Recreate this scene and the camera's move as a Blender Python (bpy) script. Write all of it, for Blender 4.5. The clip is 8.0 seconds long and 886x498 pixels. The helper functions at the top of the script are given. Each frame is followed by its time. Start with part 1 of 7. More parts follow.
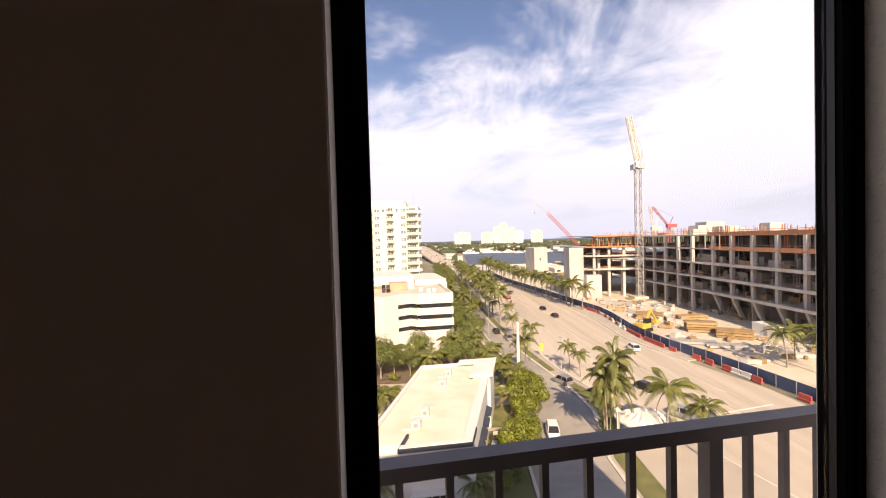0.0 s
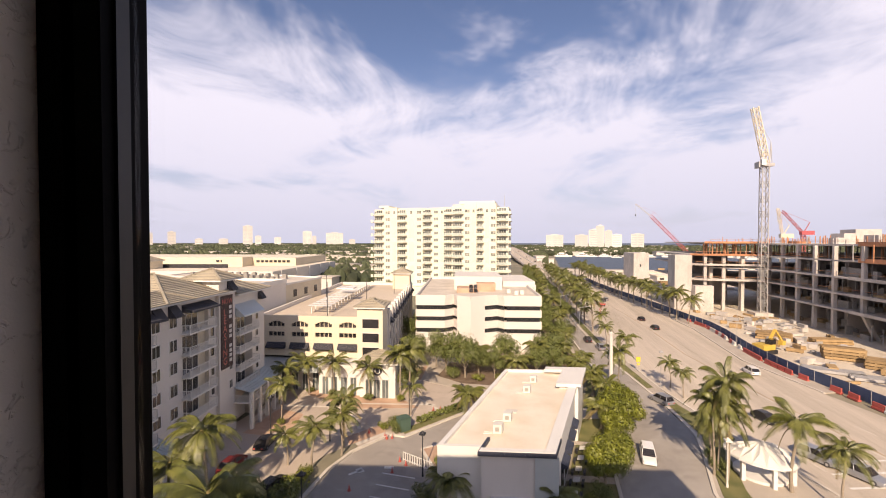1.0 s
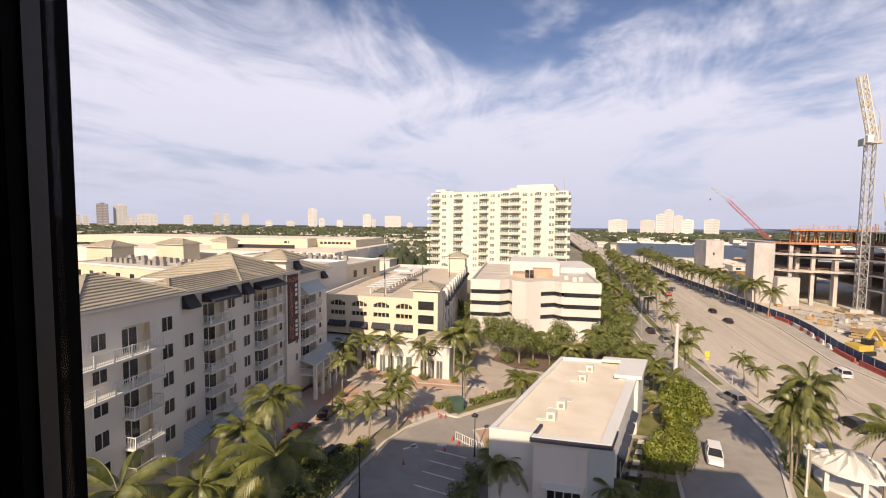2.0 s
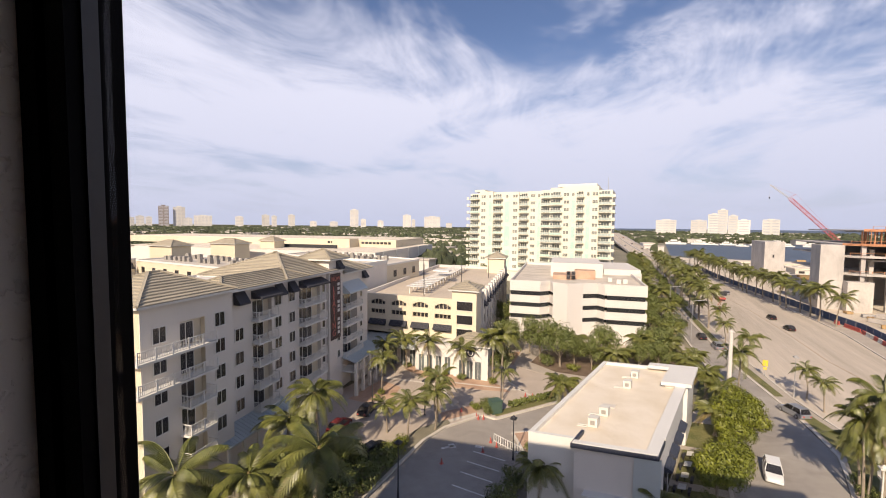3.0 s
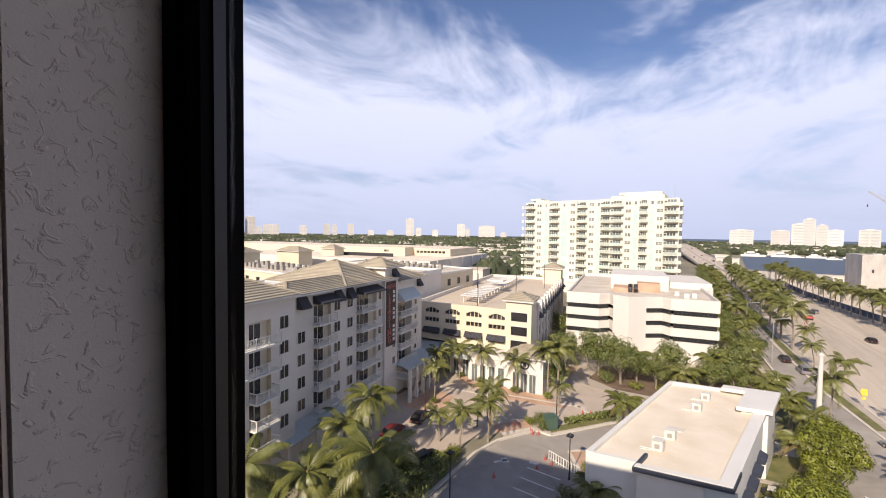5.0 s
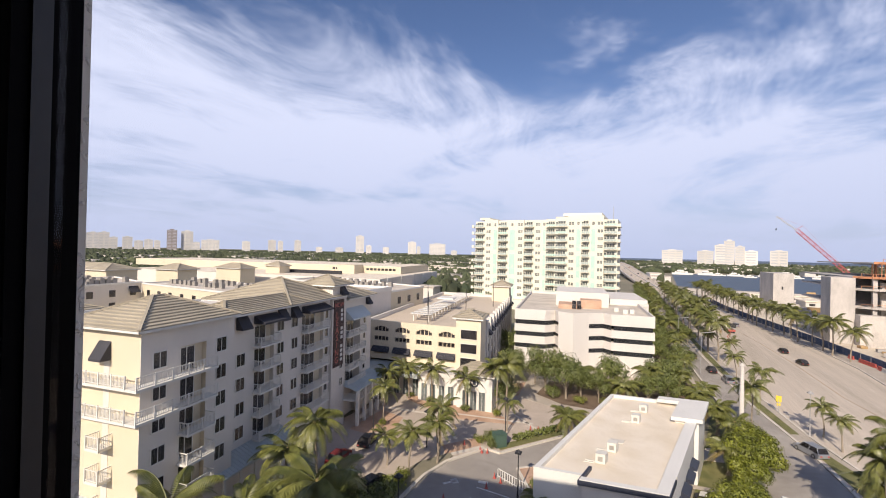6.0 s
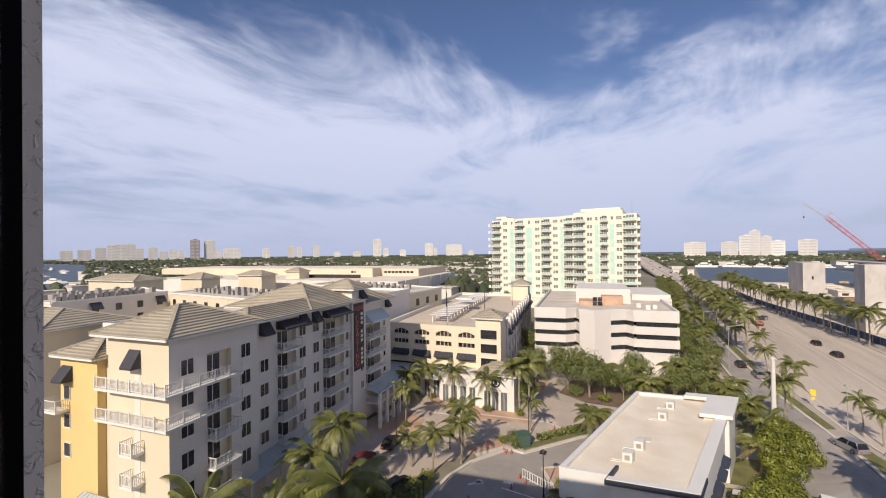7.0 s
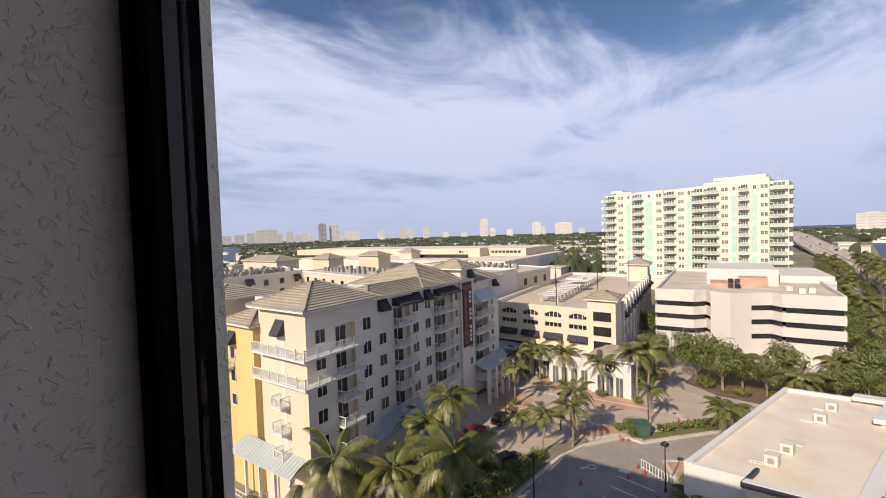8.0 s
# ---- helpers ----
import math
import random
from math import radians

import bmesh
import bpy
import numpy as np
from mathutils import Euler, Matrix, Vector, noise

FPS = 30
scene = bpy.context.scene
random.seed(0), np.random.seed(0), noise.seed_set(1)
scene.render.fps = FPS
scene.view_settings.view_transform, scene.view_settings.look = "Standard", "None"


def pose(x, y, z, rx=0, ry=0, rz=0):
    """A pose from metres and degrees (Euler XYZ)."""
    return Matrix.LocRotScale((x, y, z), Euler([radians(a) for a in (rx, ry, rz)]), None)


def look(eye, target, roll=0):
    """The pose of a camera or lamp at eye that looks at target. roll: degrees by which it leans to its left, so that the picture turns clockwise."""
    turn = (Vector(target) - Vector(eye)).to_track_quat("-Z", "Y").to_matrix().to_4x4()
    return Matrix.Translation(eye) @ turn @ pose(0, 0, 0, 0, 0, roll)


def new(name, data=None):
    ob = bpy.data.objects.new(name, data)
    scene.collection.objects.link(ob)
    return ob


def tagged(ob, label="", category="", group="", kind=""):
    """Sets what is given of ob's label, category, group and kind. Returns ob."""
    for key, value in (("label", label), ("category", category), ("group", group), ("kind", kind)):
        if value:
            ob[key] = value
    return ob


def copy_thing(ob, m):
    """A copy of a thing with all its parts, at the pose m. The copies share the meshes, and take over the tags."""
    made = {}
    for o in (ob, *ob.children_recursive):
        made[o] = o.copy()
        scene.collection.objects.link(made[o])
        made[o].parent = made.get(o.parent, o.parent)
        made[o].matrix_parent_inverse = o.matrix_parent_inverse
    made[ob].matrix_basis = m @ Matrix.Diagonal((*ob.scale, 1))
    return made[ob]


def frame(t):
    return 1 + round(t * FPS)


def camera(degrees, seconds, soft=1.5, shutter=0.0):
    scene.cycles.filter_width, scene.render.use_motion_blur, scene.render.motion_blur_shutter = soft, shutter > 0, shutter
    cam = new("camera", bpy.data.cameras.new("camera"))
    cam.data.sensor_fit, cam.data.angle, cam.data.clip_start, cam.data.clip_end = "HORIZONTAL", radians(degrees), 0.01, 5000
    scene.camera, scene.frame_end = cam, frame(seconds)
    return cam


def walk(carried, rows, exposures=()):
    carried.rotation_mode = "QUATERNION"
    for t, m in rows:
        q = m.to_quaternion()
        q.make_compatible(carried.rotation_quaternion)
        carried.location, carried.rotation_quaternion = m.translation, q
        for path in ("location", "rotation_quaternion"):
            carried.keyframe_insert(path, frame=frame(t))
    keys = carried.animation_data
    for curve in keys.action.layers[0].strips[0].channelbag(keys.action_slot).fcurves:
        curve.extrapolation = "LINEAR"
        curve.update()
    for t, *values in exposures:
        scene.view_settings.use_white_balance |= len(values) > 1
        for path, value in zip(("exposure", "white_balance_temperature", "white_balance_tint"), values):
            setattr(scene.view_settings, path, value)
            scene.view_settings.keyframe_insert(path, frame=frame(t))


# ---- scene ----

# ---------------------------------------------------------------- camera
cam = camera(93.99, 8.0, soft=1.0)
WIN_YAW = 11.0                                   # the window wall runs at this yaw
UX, UY = math.cos(radians(WIN_YAW)), math.sin(radians(WIN_YAW))
W0 = (-0.461, 0.012)                             # plan place of the jamb's inner corner
EYE = 29.75
PLAN = 1.19                                      # scale given to the outdoor plan, which is placed from the camera's view


def win(u, v, z=0.0):
    """World place from window coordinates: u along the wall, v outwards."""
    return Vector((W0[0] + UX * u - UY * v, W0[1] + UY * u + UX * v, z))


# t, u, inward distance, rise, yaw, pitch, roll
PATH = [
    (0.0, 0.038, 0.525, 0.00, 0.19, -1.36, 1.62), (0.5, 0.209, 0.337, 0.03, 6.79, -0.06, 0.70),
    (1.0, 0.328, 0.199, 0.06, 12.61, -1.16, -0.05), (1.5, 0.405, 0.137, 0.08, 17.01, -2.73, -0.44),
    (3.0, 0.445, 0.138, 0.09, 25.81, -3.43, -0.56), (3.5, 0.452, 0.133, 0.09, 29.57, -2.87, -0.52),
    (4.0, 0.455, 0.147, 0.09, 34.32, -2.35, -0.49), (5.5, 0.404, 0.158, 0.09, 30.98, -1.82, -1.59),
    (6.0, 0.456, 0.092, 0.09, 26.51, 0.34, -1.28), (6.5, 0.475, 0.054, 0.09, 26.06, 0.89, -0.28),
    (7.0, 0.466, 0.037, 0.09, 28.85, 0.43, 0.68), (7.5, 0.466, 0.027, 0.09, 34.26, -0.83, 1.41),
    (8.0, 0.495, 0.066, 0.09, 43.57, -2.07, 1.79)]
rows = []
for t, u, d, rise, yaw, pitch, roll in PATH:
    p = win(u, -d)
    rows.append((t, pose(p.x, p.y, EYE + rise, 90 + pitch, roll, yaw)))
EXPO = [(0.0, 0.70, 7550, 16), (0.5, 0.58, 7450, 18), (1.0, 0.38, 7250, 18), (1.5, 0.27, 7100, 16), (3.0, 0.24, 6700, 13),
        (4.0, 0.26, 6550, 13), (5.5, 0.36, 6250, 13), (6.0, 0.20, 6200, 12), (6.5, 0.09, 6200, 12), (7.0, 0.02, 6200, 12), (7.5, 0.03, 6250, 12), (8.0, 0.07, 6300, 12)]
walk(cam, rows, EXPO)

# ---------------------------------------------------------------- sky and sun
SUN_ELEV, SUN_AZ = 33.0, -86.5                   # the light comes from behind the building
world = bpy.data.worlds.new("sky")
scene.world = world
world.use_nodes = True
wn, wl = world.node_tree.nodes, world.node_tree.links
wn.clear()
w_out = wn.new("ShaderNodeOutputWorld")
w_bg = wn.new("ShaderNodeBackground")
w_sky = wn.new("ShaderNodeTexSky")
w_sky.sky_type = "NISHITA"
w_sky.sun_disc = False
w_sky.sun_elevation = radians(SUN_ELEV)
w_sky.sun_rotation = radians(90 - SUN_AZ)
w_sky.air_density, w_sky.dust_density, w_sky.ozone_density = 1.0, 1.2, 1.5
w_tc = wn.new("ShaderNodeTexCoord")
w_sep = wn.new("ShaderNodeSeparateXYZ")
wl.new(w_tc.outputs["Generated"], w_sep.inputs[0])


def wmath(op, a, b=None, clamp=False):
    n = wn.new("ShaderNodeMath")
    n.operation, n.use_clamp = op, clamp
    for i, q in enumerate((a, b)):
        if q is None:
            continue
        if isinstance(q, (int, float)):
            n.inputs[i].default_value = q
        else:
            wl.new(q, n.inputs[i])
    return n.outputs[0]


# clouds lie on a flat layer: the direction is divided by its height
w_h = wmath("ADD", wmath("MAXIMUM", w_sep.outputs[2], 0.0), 0.16)
w_px, w_py = wmath("DIVIDE", w_sep.outputs[0], w_h), wmath("DIVIDE", w_sep.outputs[1], w_h)
w_comb = wn.new("ShaderNodeCombineXYZ")
wl.new(w_px, w_comb.inputs[0]), wl.new(w_py, w_comb.inputs[1])


def cloud_noise(scale, detail, rough, shift, stretch, turn, distort):
    m = wn.new("ShaderNodeMapping")
    m.inputs["Location"].default_value = shift
    m.inputs["Rotation"].default_value = (0, 0, radians(turn))
    m.inputs["Scale"].default_value = stretch
    wl.new(w_comb.outputs[0], m.inputs[0])
    n = wn.new("ShaderNodeTexNoise")
    n.inputs["Scale"].default_value, n.inputs["Detail"].default_value = scale, detail
    n.inputs["Roughness"].default_value, n.inputs["Distortion"].default_value = rough, distort
    wl.new(m.outputs[0], n.inputs["Vector"])
    return n.outputs["Fac"]


w_n1 = cloud_noise(0.55, 8, 0.58, (1.7, 2.9, 0), (1, 0.8, 1), 20, 0.6)
w_n2 = cloud_noise(1.9, 8, 0.68, (0.3, 5.4, 0), (1, 0.55, 1), -25, 0.9)
w_sum = wmath("ADD", wmath("MULTIPLY", w_n1, 0.68), wmath("MULTIPLY", w_n2, 0.32))
w_ramp = wn.new("ShaderNodeValToRGB")
w_ramp.color_ramp.interpolation = "EASE"
w_ramp.color_ramp.elements[0].position, w_ramp.color_ramp.elements[1].position = 0.44, 0.60
w_high = wn.new("ShaderNodeMapRange")            # a closed veil low down breaks up overhead
w_high.interpolation_type = "SMOOTHSTEP"
w_high.inputs["From Min"].default_value, w_high.inputs["From Max"].default_value = 0.22, 0.52
w_high.inputs["To Min"].default_value, w_high.inputs["To Max"].default_value = 0.085, -0.045
wl.new(w_sep.outputs[2], w_high.inputs["Value"])
w_veil = wmath("ADD", w_sum, w_high.outputs["Result"])
wl.new(w_veil, w_ramp.inputs[0])
w_cover = wmath("MULTIPLY", w_ramp.outputs[0], 0.94)
w_mix = wn.new("ShaderNodeMixRGB")
wl.new(w_cover, w_mix.inputs[0])
w_blue = wn.new("ShaderNodeMixRGB")
w_blue.blend_type, w_blue.inputs[0].default_value = "MULTIPLY", 1.0
wl.new(w_sky.outputs[0], w_blue.inputs[1])
w_blue.inputs[2].default_value = (0.76, 0.78, 0.92, 1)
wl.new(w_blue.outputs[0], w_mix.inputs[1])
w_mix.inputs[2].default_value = (7.0, 7.2, 8.5, 1)
# pale lilac haze low down
w_haze = wn.new("ShaderNodeMixRGB")
wl.new(wmath("POWER", wmath("SUBTRACT", 1.0, wmath("MULTIPLY", wmath("MAXIMUM", w_sep.outputs[2], 0.0), 2.5), True), 1.5), w_haze.inputs[0])
wl.new(w_mix.outputs[0], w_haze.inputs[1])
w_haze.inputs[2].default_value = (4.7, 5.1, 6.6, 1)
wl.new(w_haze.outputs[0], w_bg.inputs[0])
w_bg.inputs[1].default_value = 0.11
wl.new(w_bg.outputs[0], w_out.inputs[0])

sun = new("sun", bpy.data.lights.new("sun", "SUN"))
sun.data.energy, sun.data.angle, sun.data.color = 5.0, radians(0.5), (1.0, 0.855, 0.665)
se, sa = radians(SUN_ELEV), radians(SUN_AZ)
sun_dir = Vector((math.cos(se) * math.cos(sa), math.cos(se) * math.sin(sa), math.sin(se)))
sun.matrix_world = look(sun_dir * 200, (0, 0, 0))


# ---------------------------------------------------------------- materials
def mat(name, color, rough=0.8, vary=0.12, scale=1.0, bump=0.0, bscale=30.0, metal=0.0, other=None, island=0.0, streak=1.0):
    """A surface with variation at two scales and fine relief; scale in patches a metre."""
    m = bpy.data.materials.new(name)
    m.use_nodes = True
    n, l = m.node_tree.nodes, m.node_tree.links
    b = n["Principled BSDF"]
    b.inputs["Roughness"].default_value, b.inputs["Metallic"].default_value = rough, metal
    tc = n.new("ShaderNodeTexCoord")
    mp = n.new("ShaderNodeMapping")
    mp.inputs["Scale"].default_value = (1, 1, streak)
    l.new(tc.outputs["Object"], mp.inputs[0])
    big, fine = n.new("ShaderNodeTexNoise"), n.new("ShaderNodeTexNoise")
    big.inputs["Scale"].default_value, big.inputs["Detail"].default_value = scale, 5
    fine.inputs["Scale"].default_value, fine.inputs["Detail"].default_value = scale * 9, 4
    l.new(mp.outputs[0], big.inputs["Vector"]), l.new(mp.outputs[0], fine.inputs["Vector"])
    add = n.new("ShaderNodeMath")
    add.operation = "MULTIPLY_ADD"
    add.inputs[1].default_value = 0.45
    l.new(fine.outputs["Fac"], add.inputs[0]), l.new(big.outputs["Fac"], add.inputs[2])
    ramp = n.new("ShaderNodeValToRGB")
    ramp.color_ramp.elements[0].position, ramp.color_ramp.elements[1].position = 0.5, 0.95
    dark = [c * (1 - vary) for c in color]
    lite = [min(1, c * (1 + vary * 0.6)) for c in color] if other is None else list(other)
    ramp.color_ramp.elements[0].color, ramp.color_ramp.elements[1].color = (*dark, 1), (*lite, 1)
    l.new(add.outputs[0], ramp.inputs[0])
    last = ramp.outputs[0]
    if island:
        hsv, geo, mr = n.new("ShaderNodeHueSaturation"), n.new("ShaderNodeNewGeometry"), n.new("ShaderNodeMapRange")
        info, mix = n.new("ShaderNodeObjectInfo"), n.new("ShaderNodeMath")
        mix.operation = "FRACT"
        s2 = n.new("ShaderNodeMath")
        l.new(geo.outputs["Random Per Island"], s2.inputs[0]), l.new(info.outputs["Random"], s2.inputs[1])
        l.new(s2.outputs[0], mix.inputs[0])
        mr.inputs["To Min"].default_value, mr.inputs["To Max"].default_value = 1 - island, 1 + island
        l.new(mix.outputs[0], mr.inputs["Value"]), l.new(mr.outputs[0], hsv.inputs["Value"]), l.new(last, hsv.inputs["Color"])
        last = hsv.outputs[0]
    l.new(last, b.inputs["Base Color"])
    if bump:
        bt, bp = n.new("ShaderNodeTexNoise"), n.new("ShaderNodeBump")
        bt.inputs["Scale"].default_value, bt.inputs["Detail"].default_value = bscale, 3
        l.new(tc.outputs["Object"], bt.inputs["Vector"])
        bp.inputs["Strength"].default_value, bp.inputs["Distance"].default_value = bump, 0.3 / bscale
        l.new(bt.outputs["Fac"], bp.inputs["Height"]), l.new(bp.outputs[0], b.inputs["Normal"])
    return m


M_cream = mat("cream_stucco", (0.64, 0.56, 0.415), 0.85, 0.07, 0.25, 0.1, 20, streak=0.3)
M_gar = mat("garage_render", (0.72, 0.625, 0.465), 0.85, 0.07, 0.25, 0.1, 20, streak=0.3)
M_ochre = mat("ochre_stucco", (0.68, 0.50, 0.21), 0.85, 0.08, 0.25, 0.1, 20, streak=0.3)
M_white = mat("white_paint", (0.70, 0.68, 0.63), 0.7, 0.06, 0.3, 0.05, 20)
# plain grey walls, and fronts out of the sun whose shade is put into the colour
M_grey_and_shade_wall = mat("pale_grey_stucco", (0.68, 0.63, 0.565), 0.85, 0.07, 0.2, 0.1, 20, streak=0.3)
M_offwhite = mat("offwhite_concrete", (0.66, 0.62, 0.57), 0.8, 0.05, 0.15, 0.05, 12, streak=0.3)
M_towerw = mat("tower_paint", (0.72, 0.685, 0.565), 0.8, 0.05, 0.1, 0, 12)
M_mint = mat("mint_panel", (0.43, 0.62, 0.52), 0.5, 0.06, 0.2)
M_tile = mat("concrete_roof_tile", (0.38, 0.335, 0.255), 0.9, 0.16, 0.4, 0.3, 8, island=0.08)
M_glass_dark = mat("dark_window_glass", (0.045, 0.043, 0.046), 0.1, 0.35, 0.5, island=0.5)
M_glass_office = mat("tinted_band_glass", (0.03, 0.032, 0.035), 0.15, 0.3, 0.2)
M_sheetm = mat("seamed_metal_roof", (0.52, 0.56, 0.55), 0.5, 0.08, 0.5, metal=0.15)
M_awning = mat("dark_canvas", (0.045, 0.045, 0.055), 0.8, 0.2, 1.0)
M_sign = mat("banner_brown", (0.055, 0.03, 0.03), 0.7, 0.15, 0.7)
M_red = mat("red_letter", (0.55, 0.15, 0.12), 0.6)
M_asphalt = mat("asphalt", (0.33, 0.295, 0.26), 0.9, 0.2, 0.12, 0.3, 15, other=(0.44, 0.40, 0.35))
M_road = mat("worn_pale_roadway", (0.49, 0.42, 0.335), 0.9, 0.14, 0.05, 0.2, 12, other=(0.60, 0.515, 0.42))
for nd in M_road.node_tree.nodes:
    if nd.bl_idname == "ShaderNodeMapping":
        nd.inputs["Scale"].default_value = (9.0, 0.35, 1.0)   # wheel tracks run along the road
M_kerb = mat("kerb_concrete", (0.63, 0.575, 0.495), 0.85, 0.12, 0.5)
M_pave = mat("pavement_concrete", (0.46, 0.40, 0.33), 0.85, 0.14, 0.3, 0.2, 8)
M_brick = mat("plaza_brick", (0.48, 0.295, 0.20), 0.85, 0.18, 0.4, 0.3, 12, other=(0.58, 0.40, 0.28))
M_paver = mat("plaza_paver", (0.50, 0.42, 0.345), 0.85, 0.16, 0.3, 0.3, 10)
M_paint = mat("road_paint", (0.75, 0.73, 0.68), 0.7, 0.2, 2.0)
M_sand = mat("sandy_earth", (0.62, 0.53, 0.42), 0.95, 0.18, 0.08, 0.5, 2, other=(0.68, 0.60, 0.48))
M_ground = mat("town_ground", (0.20, 0.19, 0.12), 0.95, 0.4, 0.03, 0, 2, other=(0.34, 0.30, 0.22))
M_grass = mat("lawn", (0.13, 0.15, 0.045), 0.95, 0.3, 0.6, 0.5, 20, other=(0.22, 0.20, 0.08))
M_water = mat("lagoon_water", (0.06, 0.085, 0.12), 0.45, 0.2, 0.01, 0.6, 0.5)
M_water.node_tree.nodes["Principled BSDF"].inputs["Specular IOR Level"].default_value = 0.25
M_mulch = mat("bark_mulch", (0.13, 0.085, 0.055), 0.95, 0.3, 0.8, 0.5, 10, other=(0.22, 0.16, 0.11))
M_conc = mat("raw_concrete", (0.54, 0.50, 0.46), 0.9, 0.25, 0.25, 0.3, 4, streak=0.4)
M_form = mat("orange_formwork", (0.50, 0.23, 0.12), 0.85, 0.25, 0.6, island=0.3)
M_wood = mat("stacked_timber", (0.34, 0.23, 0.115), 0.85, 0.25, 0.8, island=0.3)
M_steel = mat("grey_lattice_steel", (0.42, 0.41, 0.40), 0.6, 0.15, 0.8, metal=0.2)
M_crane_y = mat("pale_yellow_crane_paint", (0.68, 0.60, 0.45), 0.6, 0.15, 0.8)
M_crane_r = mat("red_crane_paint", (0.42, 0.09, 0.10), 0.6, 0.15, 0.8)
M_blue = mat("blue_fence_mesh", (0.06, 0.09, 0.17), 0.8, 0.25, 0.3)
M_redbar = mat("red_plastic", (0.48, 0.10, 0.08), 0.6, 0.15, 1)
M_roof_w = mat("white_roof_membrane", (0.76, 0.65, 0.49), 0.85, 0.10, 0.35, 0.1, 6, other=(0.82, 0.735, 0.61))
M_roof_t = mat("tan_roof_membrane", (0.59, 0.515, 0.42), 0.9, 0.18, 0.25, 0.1, 6, other=(0.70, 0.63, 0.53))
M_deck = mat("parking_deck", (0.60, 0.505, 0.39), 0.9, 0.12, 0.1, 0.1, 8)
M_trim = mat("dark_blue_trim", (0.035, 0.04, 0.06), 0.5, 0.15, 1)
M_metal_d = mat("dark_metal", (0.05, 0.05, 0.055), 0.5, 0.2, 2, metal=0.5)
M_ac = mat("air_conditioner_casing", (0.30, 0.28, 0.25), 0.6, 0.2, 2)
M_acw = mat("pale_unit_casing", (0.66, 0.63, 0.56), 0.6, 0.12, 2)
M_bark = mat("palm_bark", (0.30, 0.25, 0.19), 0.95, 0.25, 2, 0.5, 8)
M_leaf = mat("palm_leaf", (0.068, 0.09, 0.016), 0.42, 0.35, 0.7, other=(0.19, 0.19, 0.046), island=0.35)
M_leafd = mat("dry_palm_leaf", (0.22, 0.17, 0.06), 0.7, 0.35, 0.7, island=0.3)
M_tree = mat("tree_leaf", (0.085, 0.115, 0.026), 0.6, 0.35, 0.5, other=(0.185, 0.205, 0.05), island=0.4)
M_treey = mat("bright_tree_leaf", (0.105, 0.135, 0.013), 0.5, 0.35, 0.5, other=(0.23, 0.245, 0.025), island=0.35)
M_far = mat("far_foliage", (0.040, 0.058, 0.025), 0.8, 0.3, 0.05, other=(0.09, 0.10, 0.045), island=0.45)
M_farw = mat("far_wall", (0.61, 0.58, 0.53), 0.8, 0.1, 0.02, island=0.12)
M_room = mat("interior_paint", (0.84, 0.71, 0.60), 0.9, 0.06, 2, 0.15, 60)
M_frame = mat("black_anodised_frame", (0.003, 0.0026, 0.003), 0.55, 0.3, 6)
M_frame.node_tree.nodes["Principled BSDF"].inputs["Specular IOR Level"].default_value = 0.04
M_gasket = mat("grey_gasket", (0.025, 0.023, 0.025), 0.5, 0.2, 8)
M_rail = mat("dark_painted_rail", (0.19, 0.16, 0.16), 0.5, 0.2, 10)


def stucco():
    """Knock-down wall texture: flattened blobs with crisp edges over fine grain."""
    m = mat("knockdown_stucco", (0.83, 0.775, 0.70), 0.9, 0.07, 3)
    n, l = m.node_tree.nodes, m.node_tree.links
    tc = n.new("ShaderNodeTexCoord")
    no = n.new("ShaderNodeTexNoise")
    no.inputs["Scale"].default_value, no.inputs["Detail"].default_value, no.inputs["Distortion"].default_value = 72, 3, 1.2
    l.new(tc.outputs["Object"], no.inputs["Vector"])
    r = n.new("ShaderNodeValToRGB")
    r.color_ramp.elements[0].position, r.color_ramp.elements[1].position = 0.56, 0.65
    l.new(no.outputs["Fac"], r.inputs[0])
    f = n.new("ShaderNodeTexNoise")
    f.inputs["Scale"].default_value = 420
    l.new(tc.outputs["Object"], f.inputs["Vector"])
    a = n.new("ShaderNodeMath")
    a.operation = "MULTIPLY_ADD"
    a.inputs[1].default_value = 0.12
    l.new(f.outputs["Fac"], a.inputs[0]), l.new(r.outputs[0], a.inputs[2])
    b = n.new("ShaderNodeBump")
    b.inputs["Strength"].default_value, b.inputs["Distance"].default_value = 0.62, 0.0035
    l.new(a.outputs[0], b.inputs["Height"]), l.new(b.outputs[0], n["Principled BSDF"].inputs["Normal"])
    return m


M_stucco = stucco()


def clear_glass():
    m = bpy.data.materials.new("clear_glass")
    m.use_nodes = True
    n, l = m.node_tree.nodes, m.node_tree.links
    n.clear()
    o, mix, tr, gl = (n.new("ShaderNode" + k) for k in ("OutputMaterial", "MixShader", "BsdfTransparent", "BsdfGlossy"))
    tr.inputs[0].default_value = (0.985, 0.985, 0.985, 1)
    gl.inputs["Roughness"].default_value = 0.02
    mix.inputs[0].default_value = 0.02
    l.new(tr.outputs[0], mix.inputs[1]), l.new(gl.outputs[0], mix.inputs[2])
    l.new(mix.outputs[0], o.inputs[0])
    return m


M_glass = clear_glass()


